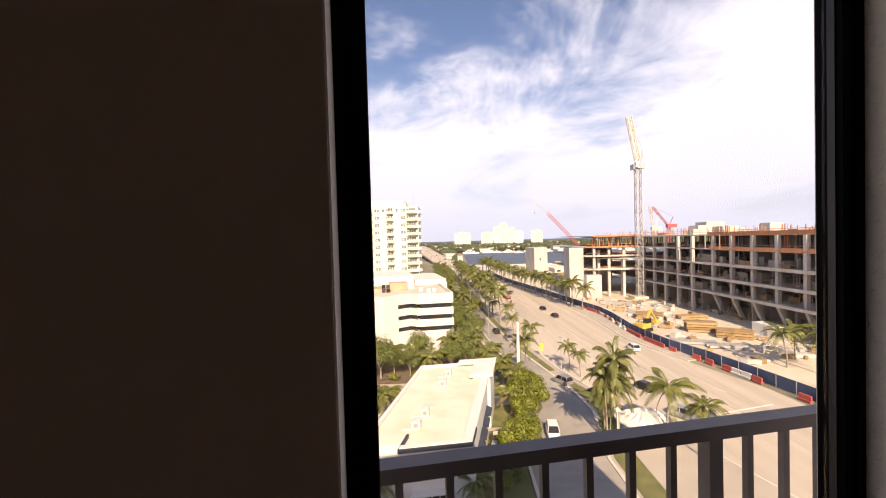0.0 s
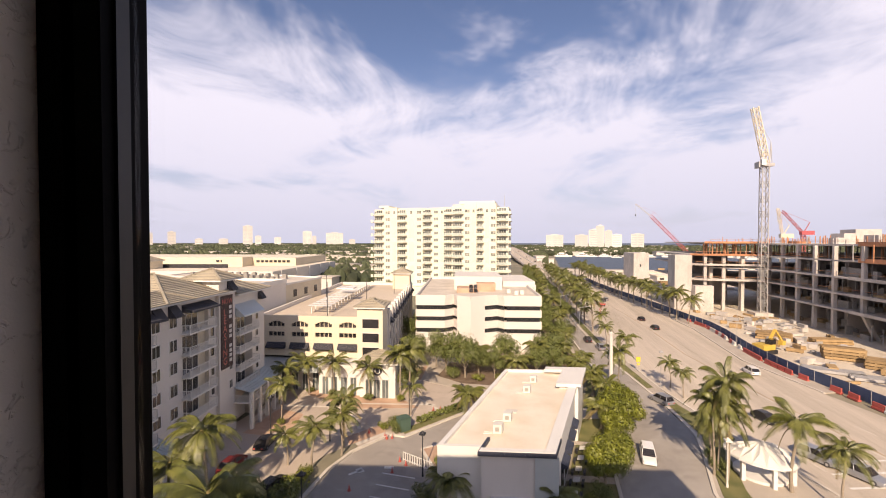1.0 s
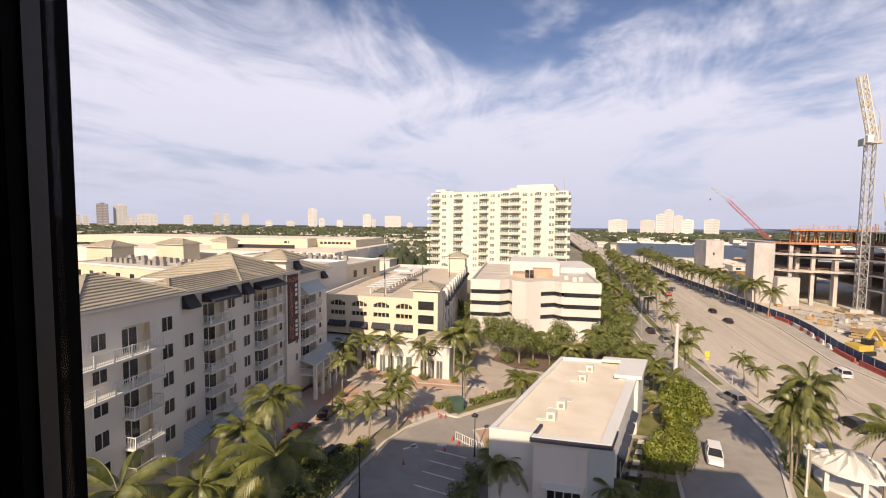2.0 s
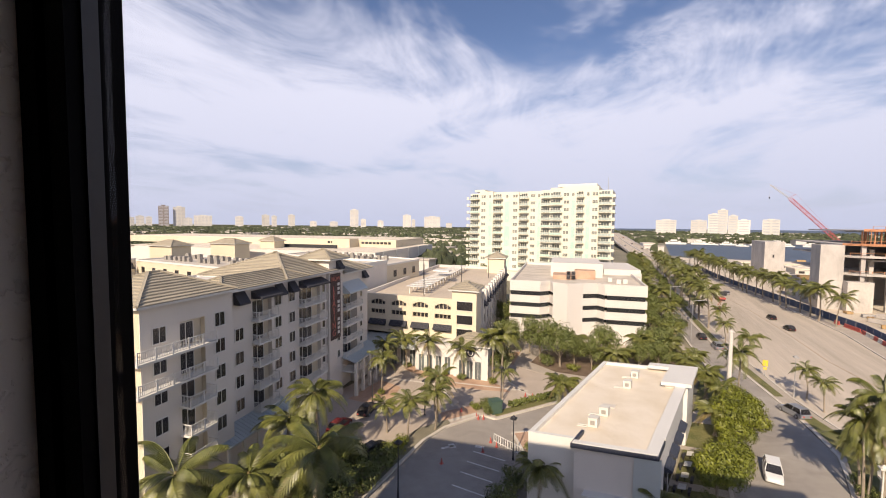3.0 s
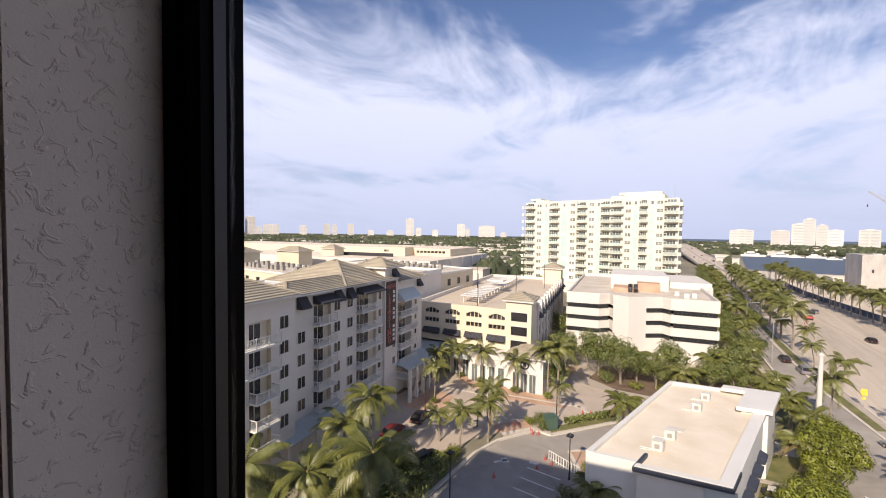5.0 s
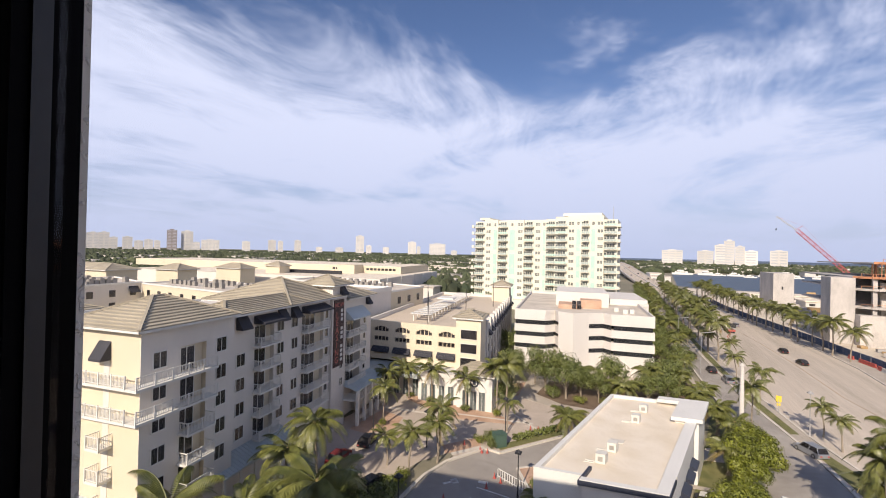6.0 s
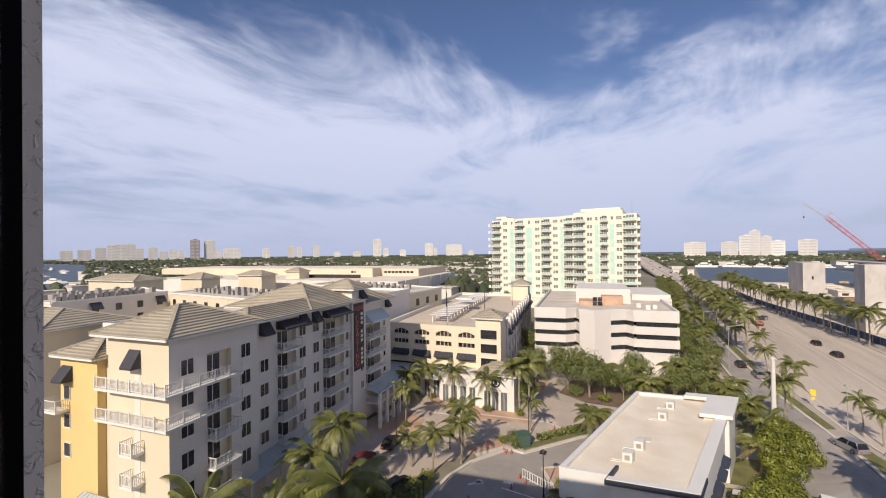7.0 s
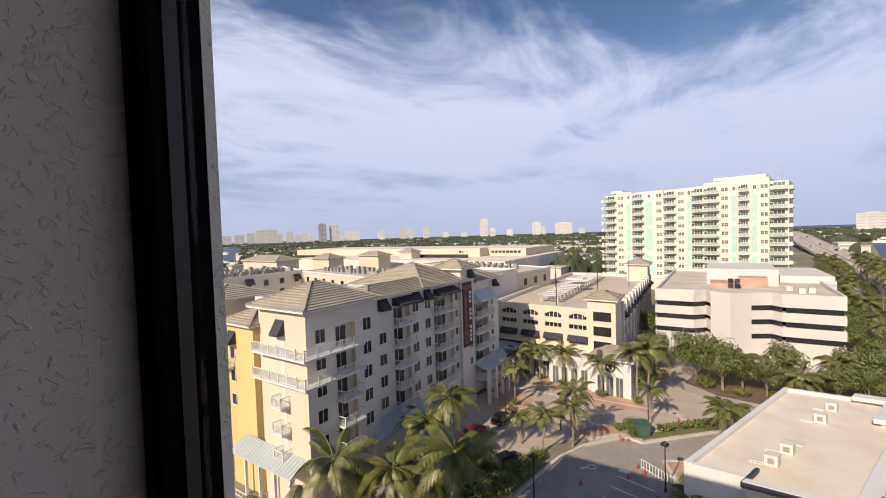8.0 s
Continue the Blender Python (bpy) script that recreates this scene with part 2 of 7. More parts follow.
# ---------------------------------------------------------------- building blocks
class Shape:
    """Collects vertices and faces in a sheared plan: o + a * ea + b * eb, z up."""

    def __init__(self, o=(0, 0), ea=(1, 0), eb=(0, 1), z=0.0):
        self.v, self.f, self.o, self.ea, self.eb, self.z = [], [], o, ea, eb, z

    def at(self, a, b, z):
        return (self.o[0] + a * self.ea[0] + b * self.eb[0], self.o[1] + a * self.ea[1] + b * self.eb[1], self.z + z)

    def poly(self, pts):
        k = len(self.v)
        self.v += [self.at(*p) for p in pts]
        self.f.append(tuple(range(k, k + len(pts))))

    def box(self, a0, a1, b0, b1, z0, z1):
        k = len(self.v)
        self.v += [self.at(a, b, z) for z in (z0, z1) for a, b in ((a0, b0), (a1, b0), (a1, b1), (a0, b1))]
        self.f += [tuple(k + i for i in q) for q in ((0, 3, 2, 1), (4, 5, 6, 7), (0, 1, 5, 4), (1, 2, 6, 5), (2, 3, 7, 6), (3, 0, 4, 7))]
        return self

    def prism(self, ring, z0, z1):
        """A plan outline extruded from z0 to z1."""
        k, n = len(self.v), len(ring)
        self.v += [self.at(a, b, z0) for a, b in ring] + [self.at(a, b, z1) for a, b in ring]
        self.f.append(tuple(range(k + n - 1, k - 1, -1)))
        self.f.append(tuple(range(k + n, k + 2 * n)))
        self.f += [(k + i, k + (i + 1) % n, k + n + (i + 1) % n, k + n + i) for i in range(n)]
        return self

    def beam(self, p, q, w, h=None):
        """A bar from p to q (local points), w wide."""
        h = h or w
        p, q = Vector(self.at(*p)), Vector(self.at(*q))
        d = (q - p).normalized()
        s = d.cross(Vector((0, 0, 1)))
        s = s.normalized() if s.length > 0.01 else Vector((1, 0, 0))
        t = s.cross(d)
        k = len(self.v)
        self.v += [tuple(c + s * (w / 2 * i) + t * (h / 2 * j)) for c in (p, q) for i, j in ((-1, -1), (1, -1), (1, 1), (-1, 1))]
        self.f += [tuple(k + i for i in z) for z in ((0, 3, 2, 1), (4, 5, 6, 7), (0, 1, 5, 4), (1, 2, 6, 5), (2, 3, 7, 6), (3, 0, 4, 7))]
        return self

    def tube(self, pts, radii, sides=8):
        """A tapered round stem through world-like local points."""
        k = len(self.v)
        for i, (p, r) in enumerate(zip(pts, radii)):
            for s in range(sides):
                a = 2 * math.pi * s / sides
                c = self.at(*p)
                self.v.append((c[0] + r * math.cos(a), c[1] + r * math.sin(a), c[2]))
        for i in range(len(pts) - 1):
            for s in range(sides):
                s2 = (s + 1) % sides
                self.f.append((k + i * sides + s, k + i * sides + s2, k + (i + 1) * sides + s2, k + (i + 1) * sides + s))
        self.f.append(tuple(k + (len(pts) - 1) * sides + s for s in range(sides)))
        return self

    def mesh(self, name):
        me = bpy.data.meshes.new(name)
        me.from_pydata(self.v, [], self.f)
        me.update()
        return me


def thing(name, x, y, z, label, category, group="", kind=""):
    ob = new(name)
    ob.location = (x, y, z)
    return tagged(ob, label, category, group, kind)


def part(name, shape, material, parent, label=""):
    """One mesh under a thing or a part; the shape's places are the world's."""
    me = shape.mesh(name)
    me.materials.append(material)
    ob = new(name, me)
    ob.parent = parent
    if parent.type == "EMPTY":
        ob.matrix_parent_inverse = Matrix.Translation(parent.location).inverted()
    return tagged(ob, label)


def solid(name, shape, material, label, category, kind="", group=""):
    """A thing of one mesh."""
    me = shape.mesh(name)
    me.materials.append(material)
    return tagged(new(name, me), label, category, group, kind)


def piece(name, me, parent, place):
    """A small alike part that shares its mesh; place is a world matrix."""
    ob = new(name, me)
    ob.parent = parent
    ob.matrix_basis = Matrix.Translation(-Vector(parent.location)) @ place
    return ob


def unit_mesh(name, material, shape):
    me = shape.mesh(name)
    me.materials.append(material)
    return me


def yaw_axes(deg):
    c, s = math.cos(radians(deg)), math.sin(radians(deg))
    return (c, s), (-s, c)


# ---------------------------------------------------------------- the room and its window
WA, WB = (UX, UY), (-UY, UX)
Z0, Z1 = EYE - 1.62, EYE + 0.95                  # floor and ceiling
D1, FW, FD, OPEN = 0.119, 0.048, 0.054, 1.008    # reveal depth, frame width and depth, opening width
ZB, ZT = Z0 + 0.10, Z0 + 2.42


def room_shape():
    return Shape(W0, WA, WB)


s = room_shape()
s.box(-3.2, 0.0, 0.002, 0.19, Z0, Z1)
s.box(OPEN, 2.6, 0.002, 0.19, Z0, Z1)
s.box(-3.2, -0.004, 0.19, 0.214, Z0, Z1)
s.box(OPEN + 0.004, 2.6, 0.19, 0.214, Z0, Z1)
s.box(0.0, OPEN, 0.002, 0.19, Z0, ZB)
s.box(0.0, OPEN, 0.002, 0.19, ZT, Z1)
solid("wall_window", s, M_stucco, "wall with knock-down stucco reveals round the window", "wall", "structure")
s = room_shape()
s.box(-3.2, -0.002, -0.003, 0.0, Z0, Z1)
s.box(OPEN + 0.002, 2.6, -0.003, 0.0, Z0, Z1)
s.box(-0.002, OPEN + 0.002, -0.003, 0.0, Z0, ZB - 0.002)
s.box(-0.002, OPEN + 0.002, -0.003, 0.0, ZT + 0.002, Z1)
solid("wall_lining", s, M_room, "brown-grey painted inner face of the window wall", "wall", "structure")
for nm, b in (("wall_west", (-3.3, -3.2, -4.5, 0.19)), ("wall_east", (2.6, 2.7, -4.5, 0.19)), ("wall_back", (-3.3, 2.7, -4.6, -4.5))):
    solid(nm, room_shape().box(*b, Z0, Z1), M_room, "plain dim painted wall of the room", "wall", "structure")
solid("floor", room_shape().box(-3.3, 2.7, -4.6, 0.19, Z0 - 0.2, Z0), M_room, "plain dim floor of the room", "floor", "structure")
solid("ceiling", room_shape().box(-3.3, 2.7, -4.6, 0.19, Z1, Z1 + 0.2), M_room, "plain dim ceiling of the room", "ceiling", "structure")

p = win(OPEN / 2, D1, ZB)
window = thing("window_1", p.x, p.y, p.z, "tall window in a black metal frame with clear glass", "window", kind="structure")


def frame_bar(name, u0, u1, z0, z1, side):
    """One bar of the frame with its stepped profile: body, inner stop and gasket lip."""
    g = room_shape()
    g.box(u0, u1, D1 + 0.012, D1 + FD, z0, z1)
    if side == "l":
        g.box(u0, u0 + 0.020, D1, D1 + 0.012, z0, z1).box(u0 + 0.026, u1, D1 + 0.004, D1 + 0.012, z0, z1)
    elif side == "r":
        g.box(u1 - 0.020, u1, D1, D1 + 0.012, z0, z1).box(u0, u1 - 0.026, D1 + 0.004, D1 + 0.012, z0, z1)
    return part(name, g, M_frame, window)


frame_bar("frame_jamb", 0.0, FW, ZB, ZT, "l")
frame_bar("frame_jamb", OPEN - FW, OPEN, ZB, ZT, "r")
frame_bar("frame_sill", FW, OPEN - FW, ZB, ZB + 0.05, "")
frame_bar("frame_head", FW, OPEN - FW, ZT - 0.05, ZT, "")
for u in (FW, OPEN - FW - 0.003):
    part("gasket", room_shape().box(u, u + 0.003, D1 + 0.016, D1 + 0.030, ZB + 0.05, ZT - 0.05), M_gasket, window, "grey rubber gasket")
pane = part("pane", room_shape().box(FW + 0.003, OPEN - FW - 0.003, D1 + 0.034, D1 + 0.040, ZB + 0.05, ZT - 0.05), M_glass, window, "clear glass pane")
pane.visible_shadow = False

p = win(0.5, 0.40, EYE - 1.5)
railing = thing("balcony_railing", p.x, p.y, p.z, "dark painted metal railing outside the window", "railing")
part("top_rail", room_shape().box(-0.5, 1.75, 0.375, 0.425, EYE - 0.535, EYE - 0.50), M_rail, railing)
part("bottom_rail", room_shape().box(-0.5, 1.75, 0.385, 0.415, EYE - 1.46, EYE - 1.43), M_rail, railing)
for i in range(20):
    w = 0.020 if i in (0, 12, 19) else 0.009
    u = -0.485 + i * 0.1165
    part("baluster", room_shape().box(u - w, u + w, 0.40 - w, 0.40 + w, EYE - 1.43, EYE - 0.535), M_rail, railing)
for u in (-0.49, 1.74):
    part("side_bracket", room_shape().box(u - 0.015, u + 0.015, 0.19, 0.375, EYE - 0.53, EYE - 0.505), M_rail, railing)
    part("side_bracket", room_shape().box(u - 0.015, u + 0.015, 0.19, 0.385, EYE - 1.46, EYE - 1.435), M_rail, railing)

# the building that holds the room
own = thing("own_building", 0, -8, 0, "tall pale stucco building that holds the room", "building", kind="structure")
g = room_shape()
g.box(-22.6, -3.3, 0.0, 0.19, 0, 35.1).box(2.7, 21.4, 0.0, 0.19, 0, 35.1).box(-3.3, 2.7, 0.0, 0.19, 0, Z0 - 0.2).box(-3.3, 2.7, 0.0, 0.19, Z1 + 0.2, 35.1)
part("front_wall", g, M_grey_and_shade_wall, own)
g = room_shape()
g.box(-22.6, -22.4, -19, 0.0, 0, 35.1).box(21.2, 21.4, -19, 0.0, 0, 35.1).box(-22.6, 21.4, -19.2, -19, 0, 35.1)
part("side_wall", g, M_grey_and_shade_wall, own)
part("roof", room_shape().box(-22.4, 21.2, -19, 0.0, 34.4, 34.7), M_roof_w, own)


# ---------------------------------------------------------------- the ground
def sheet(name, ring, z, material, label, category, thick=0.5, kind="structure"):
    g = Shape()
    g.prism(ring, z - thick, z)
    return solid(name, g, material, label, category, kind)


sheet("ground", [(-4700, -600), (4700, -600), (4700, 4700), (-4700, 4700)], 0.0, M_ground, "flat town ground of scrub and sand to the horizon", "ground")
sheet("lagoon", [(22, 408), (34, 385), (260, 388), (700, 420), (1800, 700), (1400, 1000), (700, 1000), (250, 800), (30, 690)], 0.05, M_water, "grey-blue lagoon beside the road bridge", "water", 0.3)
sheet("inlet", [(-1500, 560), (-330, 120), (-420, 60), (-1600, 60), (-2600, 300), (-2600, 600)], 0.05, M_water, "grey-blue inlet behind the roofs", "water", 0.3)
sheet("sea", [(-4690, 2900), (-1900, 2900), (-700, 2250), (4690, 1700), (4690, 4690), (-4690, 4690)], 0.06, M_water, "dark blue sea on the horizon", "water", 0.3)
sheet("building_site_ground", [(51.5, 40), (52.5, 58), (50, 79), (47, 97), (48.5, 128), (44, 150), (38, 195), (31, 240), (28, 300), (25, 384), (260, 386), (400, 396), (400, 30)], 0.06, M_sand, "pale bare sand of the building site", "ground", 0.3)
road = sheet("road", [(36, -60), (34, 30), (29, 48), (23.5, 64), (20.6, 76), (18.3, 93), (15, 138), (10.5, 207), (5.5, 330), (-6, 400),
       (-50, 900), (-73, 1160), (-52, 1160), (-30, 900), (15, 400), (26, 300), (29, 235), (36.5, 190), (42.5, 145), (43.5, 128), (42, 97), (46, 79), (50, 64), (51, 40), (53, -60)],
      0.10, M_road, "wide pale sun-bleached roadway", "road", 0.3)
sheet("frontage_road", [(7.4, 20), (8.4, 45.7), (10.1, 52), (12.6, 70.7), (11.2, 85), (8.2, 120), (4, 180), (-4, 300), (1, 300), (8.0, 180), (12.5, 120), (15.6, 88), (18.6, 72), (20, 58), (17.2, 44.8), (16.8, 20)],
      0.12, M_asphalt, "dark asphalt side road", "road", 0.3)
sheet("verge", [(18.6, 73), (21.0, 72), (20.4, 76), (18.1, 93), (14.8, 138), (10.3, 207), (5.3, 330), (1.2, 300), (8.2, 180), (12.7, 120), (15.8, 88)], 0.20, M_pave, "sidewalk strip between two roads", "pavement", 0.25)
sheet("verge_lawn", [(18.4, 75), (19.5, 75.5), (16.8, 93), (13.8, 130), (9.4, 190), (8.6, 190), (13.0, 122), (16.0, 89)], 0.24, M_grass, "dry lawn strip beside the road", "grass", 0.1)
sheet("island", [(16.9, 20), (17.3, 44.8), (20.1, 58), (18.7, 71.6), (21.1, 71.8), (23.2, 64), (28.6, 48), (33.5, 30), (34, 20)], 0.22, M_pave, "raised kerbed traffic island", "pavement", 0.25)
sheet("island_lawn", [(17.5, 24), (17.9, 44.8), (20.7, 58), (19.6, 69), (20.9, 69), (22.4, 64), (24.5, 58), (22, 54), (20.5, 46), (20, 24)], 0.26, M_grass, "dry lawn on the traffic island", "grass", 0.1)
sheet("plaza", [(-40, 16), (-40, 66), (-15, 85), (-4, 82), (-2, 66), (-9.3, 59.3), (-16, 49.5), (-18.2, 49.8), (-21.2, 44.7), (-22, 40.5), (-22, 10), (-40, 10)], 0.10, M_paver, "grey-brown paved plaza", "pavement", 0.3)
for ring in ([(-31.5, 58.3), (-25.4, 56.6), (-17, 58.8), (-20.5, 61.5), (-33, 62.6), (-37, 62), (-36, 60)],
             [(-34, 46), (-31.5, 49), (-32.5, 53), (-37, 54), (-37, 46)], [(-22, 46), (-19, 50.6), (-20.5, 52), (-23.4, 48)],
             [(-26.5, 72), (-17, 70), (-12, 79), (-18, 83)], [(-8, 62), (-3, 68), (-7, 75), (-12, 66)]):
    sheet("brick_paving", ring, 0.115, M_brick, "red-brown brick paving in the plaza", "pavement", 0.1)
for ring in ([(-37, 55.0), (-26.5, 56.6), (-26.5, 57.0), (-37, 55.5)], [(-26, 58.2), (-14.8, 60.3), (-14.8, 60.7), (-26, 58.6)], [(-28.5, 58), (-28, 58), (-22.5, 50.5), (-23, 50.5)],
             [(-19, 63), (-18.6, 63.1), (-14, 59.2), (-14.4, 59)], [(-22.4, 45.6), (-21.9, 45.2), (-18.4, 50.2), (-19, 50.4)]):
    sheet("paving_band", ring, 0.120, M_kerb, "pale band across the plaza paving", "pavement", 0.1)
sheet("parking_lot", [(-21.7, 8), (-21.7, 40.5), (-20.9, 44.5), (-18.1, 49.5), (-16.2, 49.3), (-9.4, 58.8), (-4.4, 57), (-8.3, 35), (-9, 8)], 0.10, M_asphalt, "dark asphalt parking lot", "parking lot", 0.3)
sheet("retail_lawn", [(2.2, 38), (6.4, 60), (9.5, 80), (12.3, 70.7), (9.9, 52), (8.2, 45.7), (7.2, 30), (1, 30)], 0.16, M_grass, "dry lawn beside the low white building", "grass", 0.2)
sheet("office_lawn", [(-20, 70.5), (-12, 68), (-1.5, 66.5), (9.4, 82), (7.5, 120), (3.5, 178), (-2, 178), (1, 95), (-22, 90)], 0.14, M_pave, "pale paving round the office", "pavement", 0.2)
sheet("mulch_bed", [(-17.5, 73.5), (-12.5, 70.6), (-3.5, 70.8), (3.4, 78.5), (8.4, 84), (6.8, 118), (3.2, 175), (-1.4, 175), (1.6, 96), (-1, 88), (-17, 82)], 0.17, M_mulch, "brown mulch under the trees by the office", "ground", 0.2)
for ring in ([(2.6, 44), (8.6, 44.5), (8.8, 45.7), (2.8, 45.2)], [(4.6, 52.2), (9.7, 52.7), (9.8, 53.4), (4.8, 53)], [(6.2, 60), (11, 61), (11.4, 64.5), (7, 64)]):
    sheet("footpath", ring, 0.20, M_pave, "pale concrete footpath across the lawn", "pavement", 0.1)


def kerb(line, w=0.28, z=0.26):
    g = Shape()
    for (x0, y0), (x1, y1) in zip(line, line[1:]):
        d = Vector((x1 - x0, y1 - y0)).normalized()
        nx, ny = -d.y * w / 2, d.x * w / 2
        g.prism([(x0 + nx, y0 + ny), (x0 - nx, y0 - ny), (x1 - nx, y1 - ny), (x1 + nx, y1 + ny)], 0.0, z)
    solid("kerb", g, M_kerb, "pale concrete kerb", "kerb", "structure")


kerb([(-22, 8), (-22, 40.5), (-21.1, 44.7), (-18.2, 49.8), (-16.1, 49.6), (-9.5, 59.1)], 0.34)
kerb([(7.4, 20), (8.3, 45.7), (10.0, 52), (11.6, 62), (12.5, 70.7), (11.1, 85), (8.1, 120), (4, 180)], 0.34)
kerb([(17.0, 20), (17.3, 44.8), (19.2, 53), (20.1, 58), (19.7, 64), (18.6, 71.8), (15.7, 88), (12.6, 120), (8.1, 180)], 0.34)
kerb([(33.6, 30), (28.7, 48), (23.3, 64), (20.5, 76), (18.2, 93), (14.9, 138), (10.4, 207)], 0.3)
kerb([(-13.2, 47.0), (-11.6, 48.4), (-9.6, 48.0), (-6.6, 44.5), (-7.2, 42.4), (-10.8, 43.3), (-13.2, 47.0)], 0.3)
sheet("sidewalk", [(46.2, 79), (42.2, 97), (43.7, 128), (42.7, 145), (36.7, 190), (29.2, 235), (26.2, 300), (30.4, 300), (33, 240), (36, 215), (40, 190), (45, 156), (48.2, 130), (47.6, 118), (46.2, 104), (46.2, 97), (48.9, 80)], 0.22, M_pave, "pale sidewalk under the palms along the fence", "pavement", 0.2)
kerb([(46.2, 79), (42.2, 97), (43.7, 128), (42.7, 145), (36.7, 190), (29.2, 235), (26.2, 300)], 0.3)


def stripe(x0, y0, x1, y1, w=0.14, z=0.106, material=None):
    d = Vector((x1 - x0, y1 - y0)).normalized()
    nx, ny = -d.y * w / 2, d.x * w / 2
    g = Shape()
    g.prism([(x0 + nx, y0 + ny), (x0 - nx, y0 - ny), (x1 - nx, y1 - ny), (x1 + nx, y1 + ny)], z - 0.05, z)
    solid("road_marking", g, material or M_paint, "worn white painted marking on the asphalt", "marking", "structure", "painted markings")


for y in (41.3, 39.2, 37.2, 34.9, 32.4):
    stripe(-16.0 + (41.3 - y) * 0.05, y - 0.9 + 0.9, -12.3, y - 0.2, 0.16)
stripe(-19.4, 40.2, -18.4, 41.4, 0.35)
stripe(-18.8, 41.0, -18.3, 41.5, 0.9)
stripe(-16.2, 42.4, -15.2, 42.6, 0.5)
M_lane = mat("faded_lane_line", (0.62, 0.56, 0.48), 0.85, 0.3, 0.6)


def road_x(y, k):
    """Plan place a share k across the roadway."""
    ys = [48, 64, 76, 93, 138, 207, 330]
    lx, rx = [29, 23.5, 20.6, 18.3, 15, 10.5, 5.5], [50.5, 50, 46.8, 42.4, 42.8, 33, 25]
    return float(np.interp(y, ys, lx) * (1 - k) + np.interp(y, ys, rx) * k)


for k in (0.14, 0.28, 0.42, 0.72, 0.86):
    y = 52.0
    while y < 300:
        stripe(road_x(y, k), y, road_x(y + 3, k), y + 3, 0.16, 0.106, M_lane)
        y += 11
for k in (0.56, 0.58):
    for y in range(50, 300, 25):
        stripe(road_x(y, k), y, road_x(y + 25, k), y + 25, 0.14, 0.106, M_wood if k > 0.57 else M_lane)
for y in (50, 52.6, 55.0):
    stripe(31, y - 1, 46, y + 3.2, 0.3, 0.108)


# ---------------------------------------------------------------- roofs and windows
def hip(name, o, ea, eb, a0, a1, b0, b1, z0, z1, parent, courses=9, axis="a", hip_in=None):
    """A hipped tile roof: every slope is stepped courses, with ridge rolls over the edges."""
    g = Shape(o, ea, eb)
    w = min(a1 - a0, b1 - b0) / 2
    if axis == "a":
        h = hip_in or (b1 - b0) / 2
        ra, rb = (a0 + h, (b0 + b1) / 2), (a1 - h, (b0 + b1) / 2)
    else:
        h = hip_in or (a1 - a0) / 2
        ra, rb = ((a0 + a1) / 2, b0 + h), ((a0 + a1) / 2, b1 - h)
    c = [(a0, b0), (a1, b0), (a1, b1), (a0, b1)]
    if axis == "a":
        tops = [(ra, rb), (rb, rb), (rb, ra), (ra, ra)]
    else:
        tops = [(ra, ra), (ra, rb), (rb, rb), (rb, ra)]
    lerp = lambda p, q, t: (p[0] + (q[0] - p[0]) * t, p[1] + (q[1] - p[1]) * t)
    for i in range(4):
        p, q = c[i], c[(i + 1) % 4]
        tp, tq = tops[i]
        for k in range(courses):
            t0, t1 = k / courses, (k + 1) / courses
            lo0, lo1, hi0, hi1 = lerp(p, tp, t0), lerp(q, tq, t0), lerp(p, tp, t1), lerp(q, tq, t1)
            zl, zh = z0 + (z1 - z0) * t0 + 0.11, z0 + (z1 - z0) * t1 - 0.02
            g.poly([(*lo0, zl), (*lo1, zl), (*hi1, zh), (*hi0, zh)])
            g.poly([(*lo0, zl - 0.14), (*lo1, zl - 0.14), (*lo1, zl), (*lo0, zl)])
    g.poly([(*c[0], z0 - 0.05), (*c[3], z0 - 0.05), (*c[2], z0 - 0.05), (*c[1], z0 - 0.05)])
    roof = part(name, g, M_tile, parent, "grey-brown concrete tile hip roof")
    g = Shape(o, ea, eb)
    tip = [ra, rb, rb, ra] if axis == "a" else [ra, ra, rb, rb]
    for q, r in zip(c, tip):
        g.beam((*q, z0 + 0.12), (*r, z1 + 0.1), 0.26, 0.16)
    if (Vector(ra) - Vector(rb)).length > 0.1:
        g.beam((*ra, z1 + 0.06), (*rb, z1 + 0.06), 0.26, 0.16)
    part("ridge_tiles", g, M_tile, roof)
    g = Shape(o, ea, eb)
    g.box(a0, a1, b0, b0 + 0.12, z0 - 0.22, z0 + 0.02).box(a0, a1, b1 - 0.12, b1, z0 - 0.22, z0 + 0.02)
    g.box(a0, a0 + 0.12, b0, b1, z0 - 0.22, z0 + 0.02).box(a1 - 0.12, a1, b0, b1, z0 - 0.22, z0 + 0.02)
    part("eaves_board", g, M_white, roof, "white eaves board")
    return roof


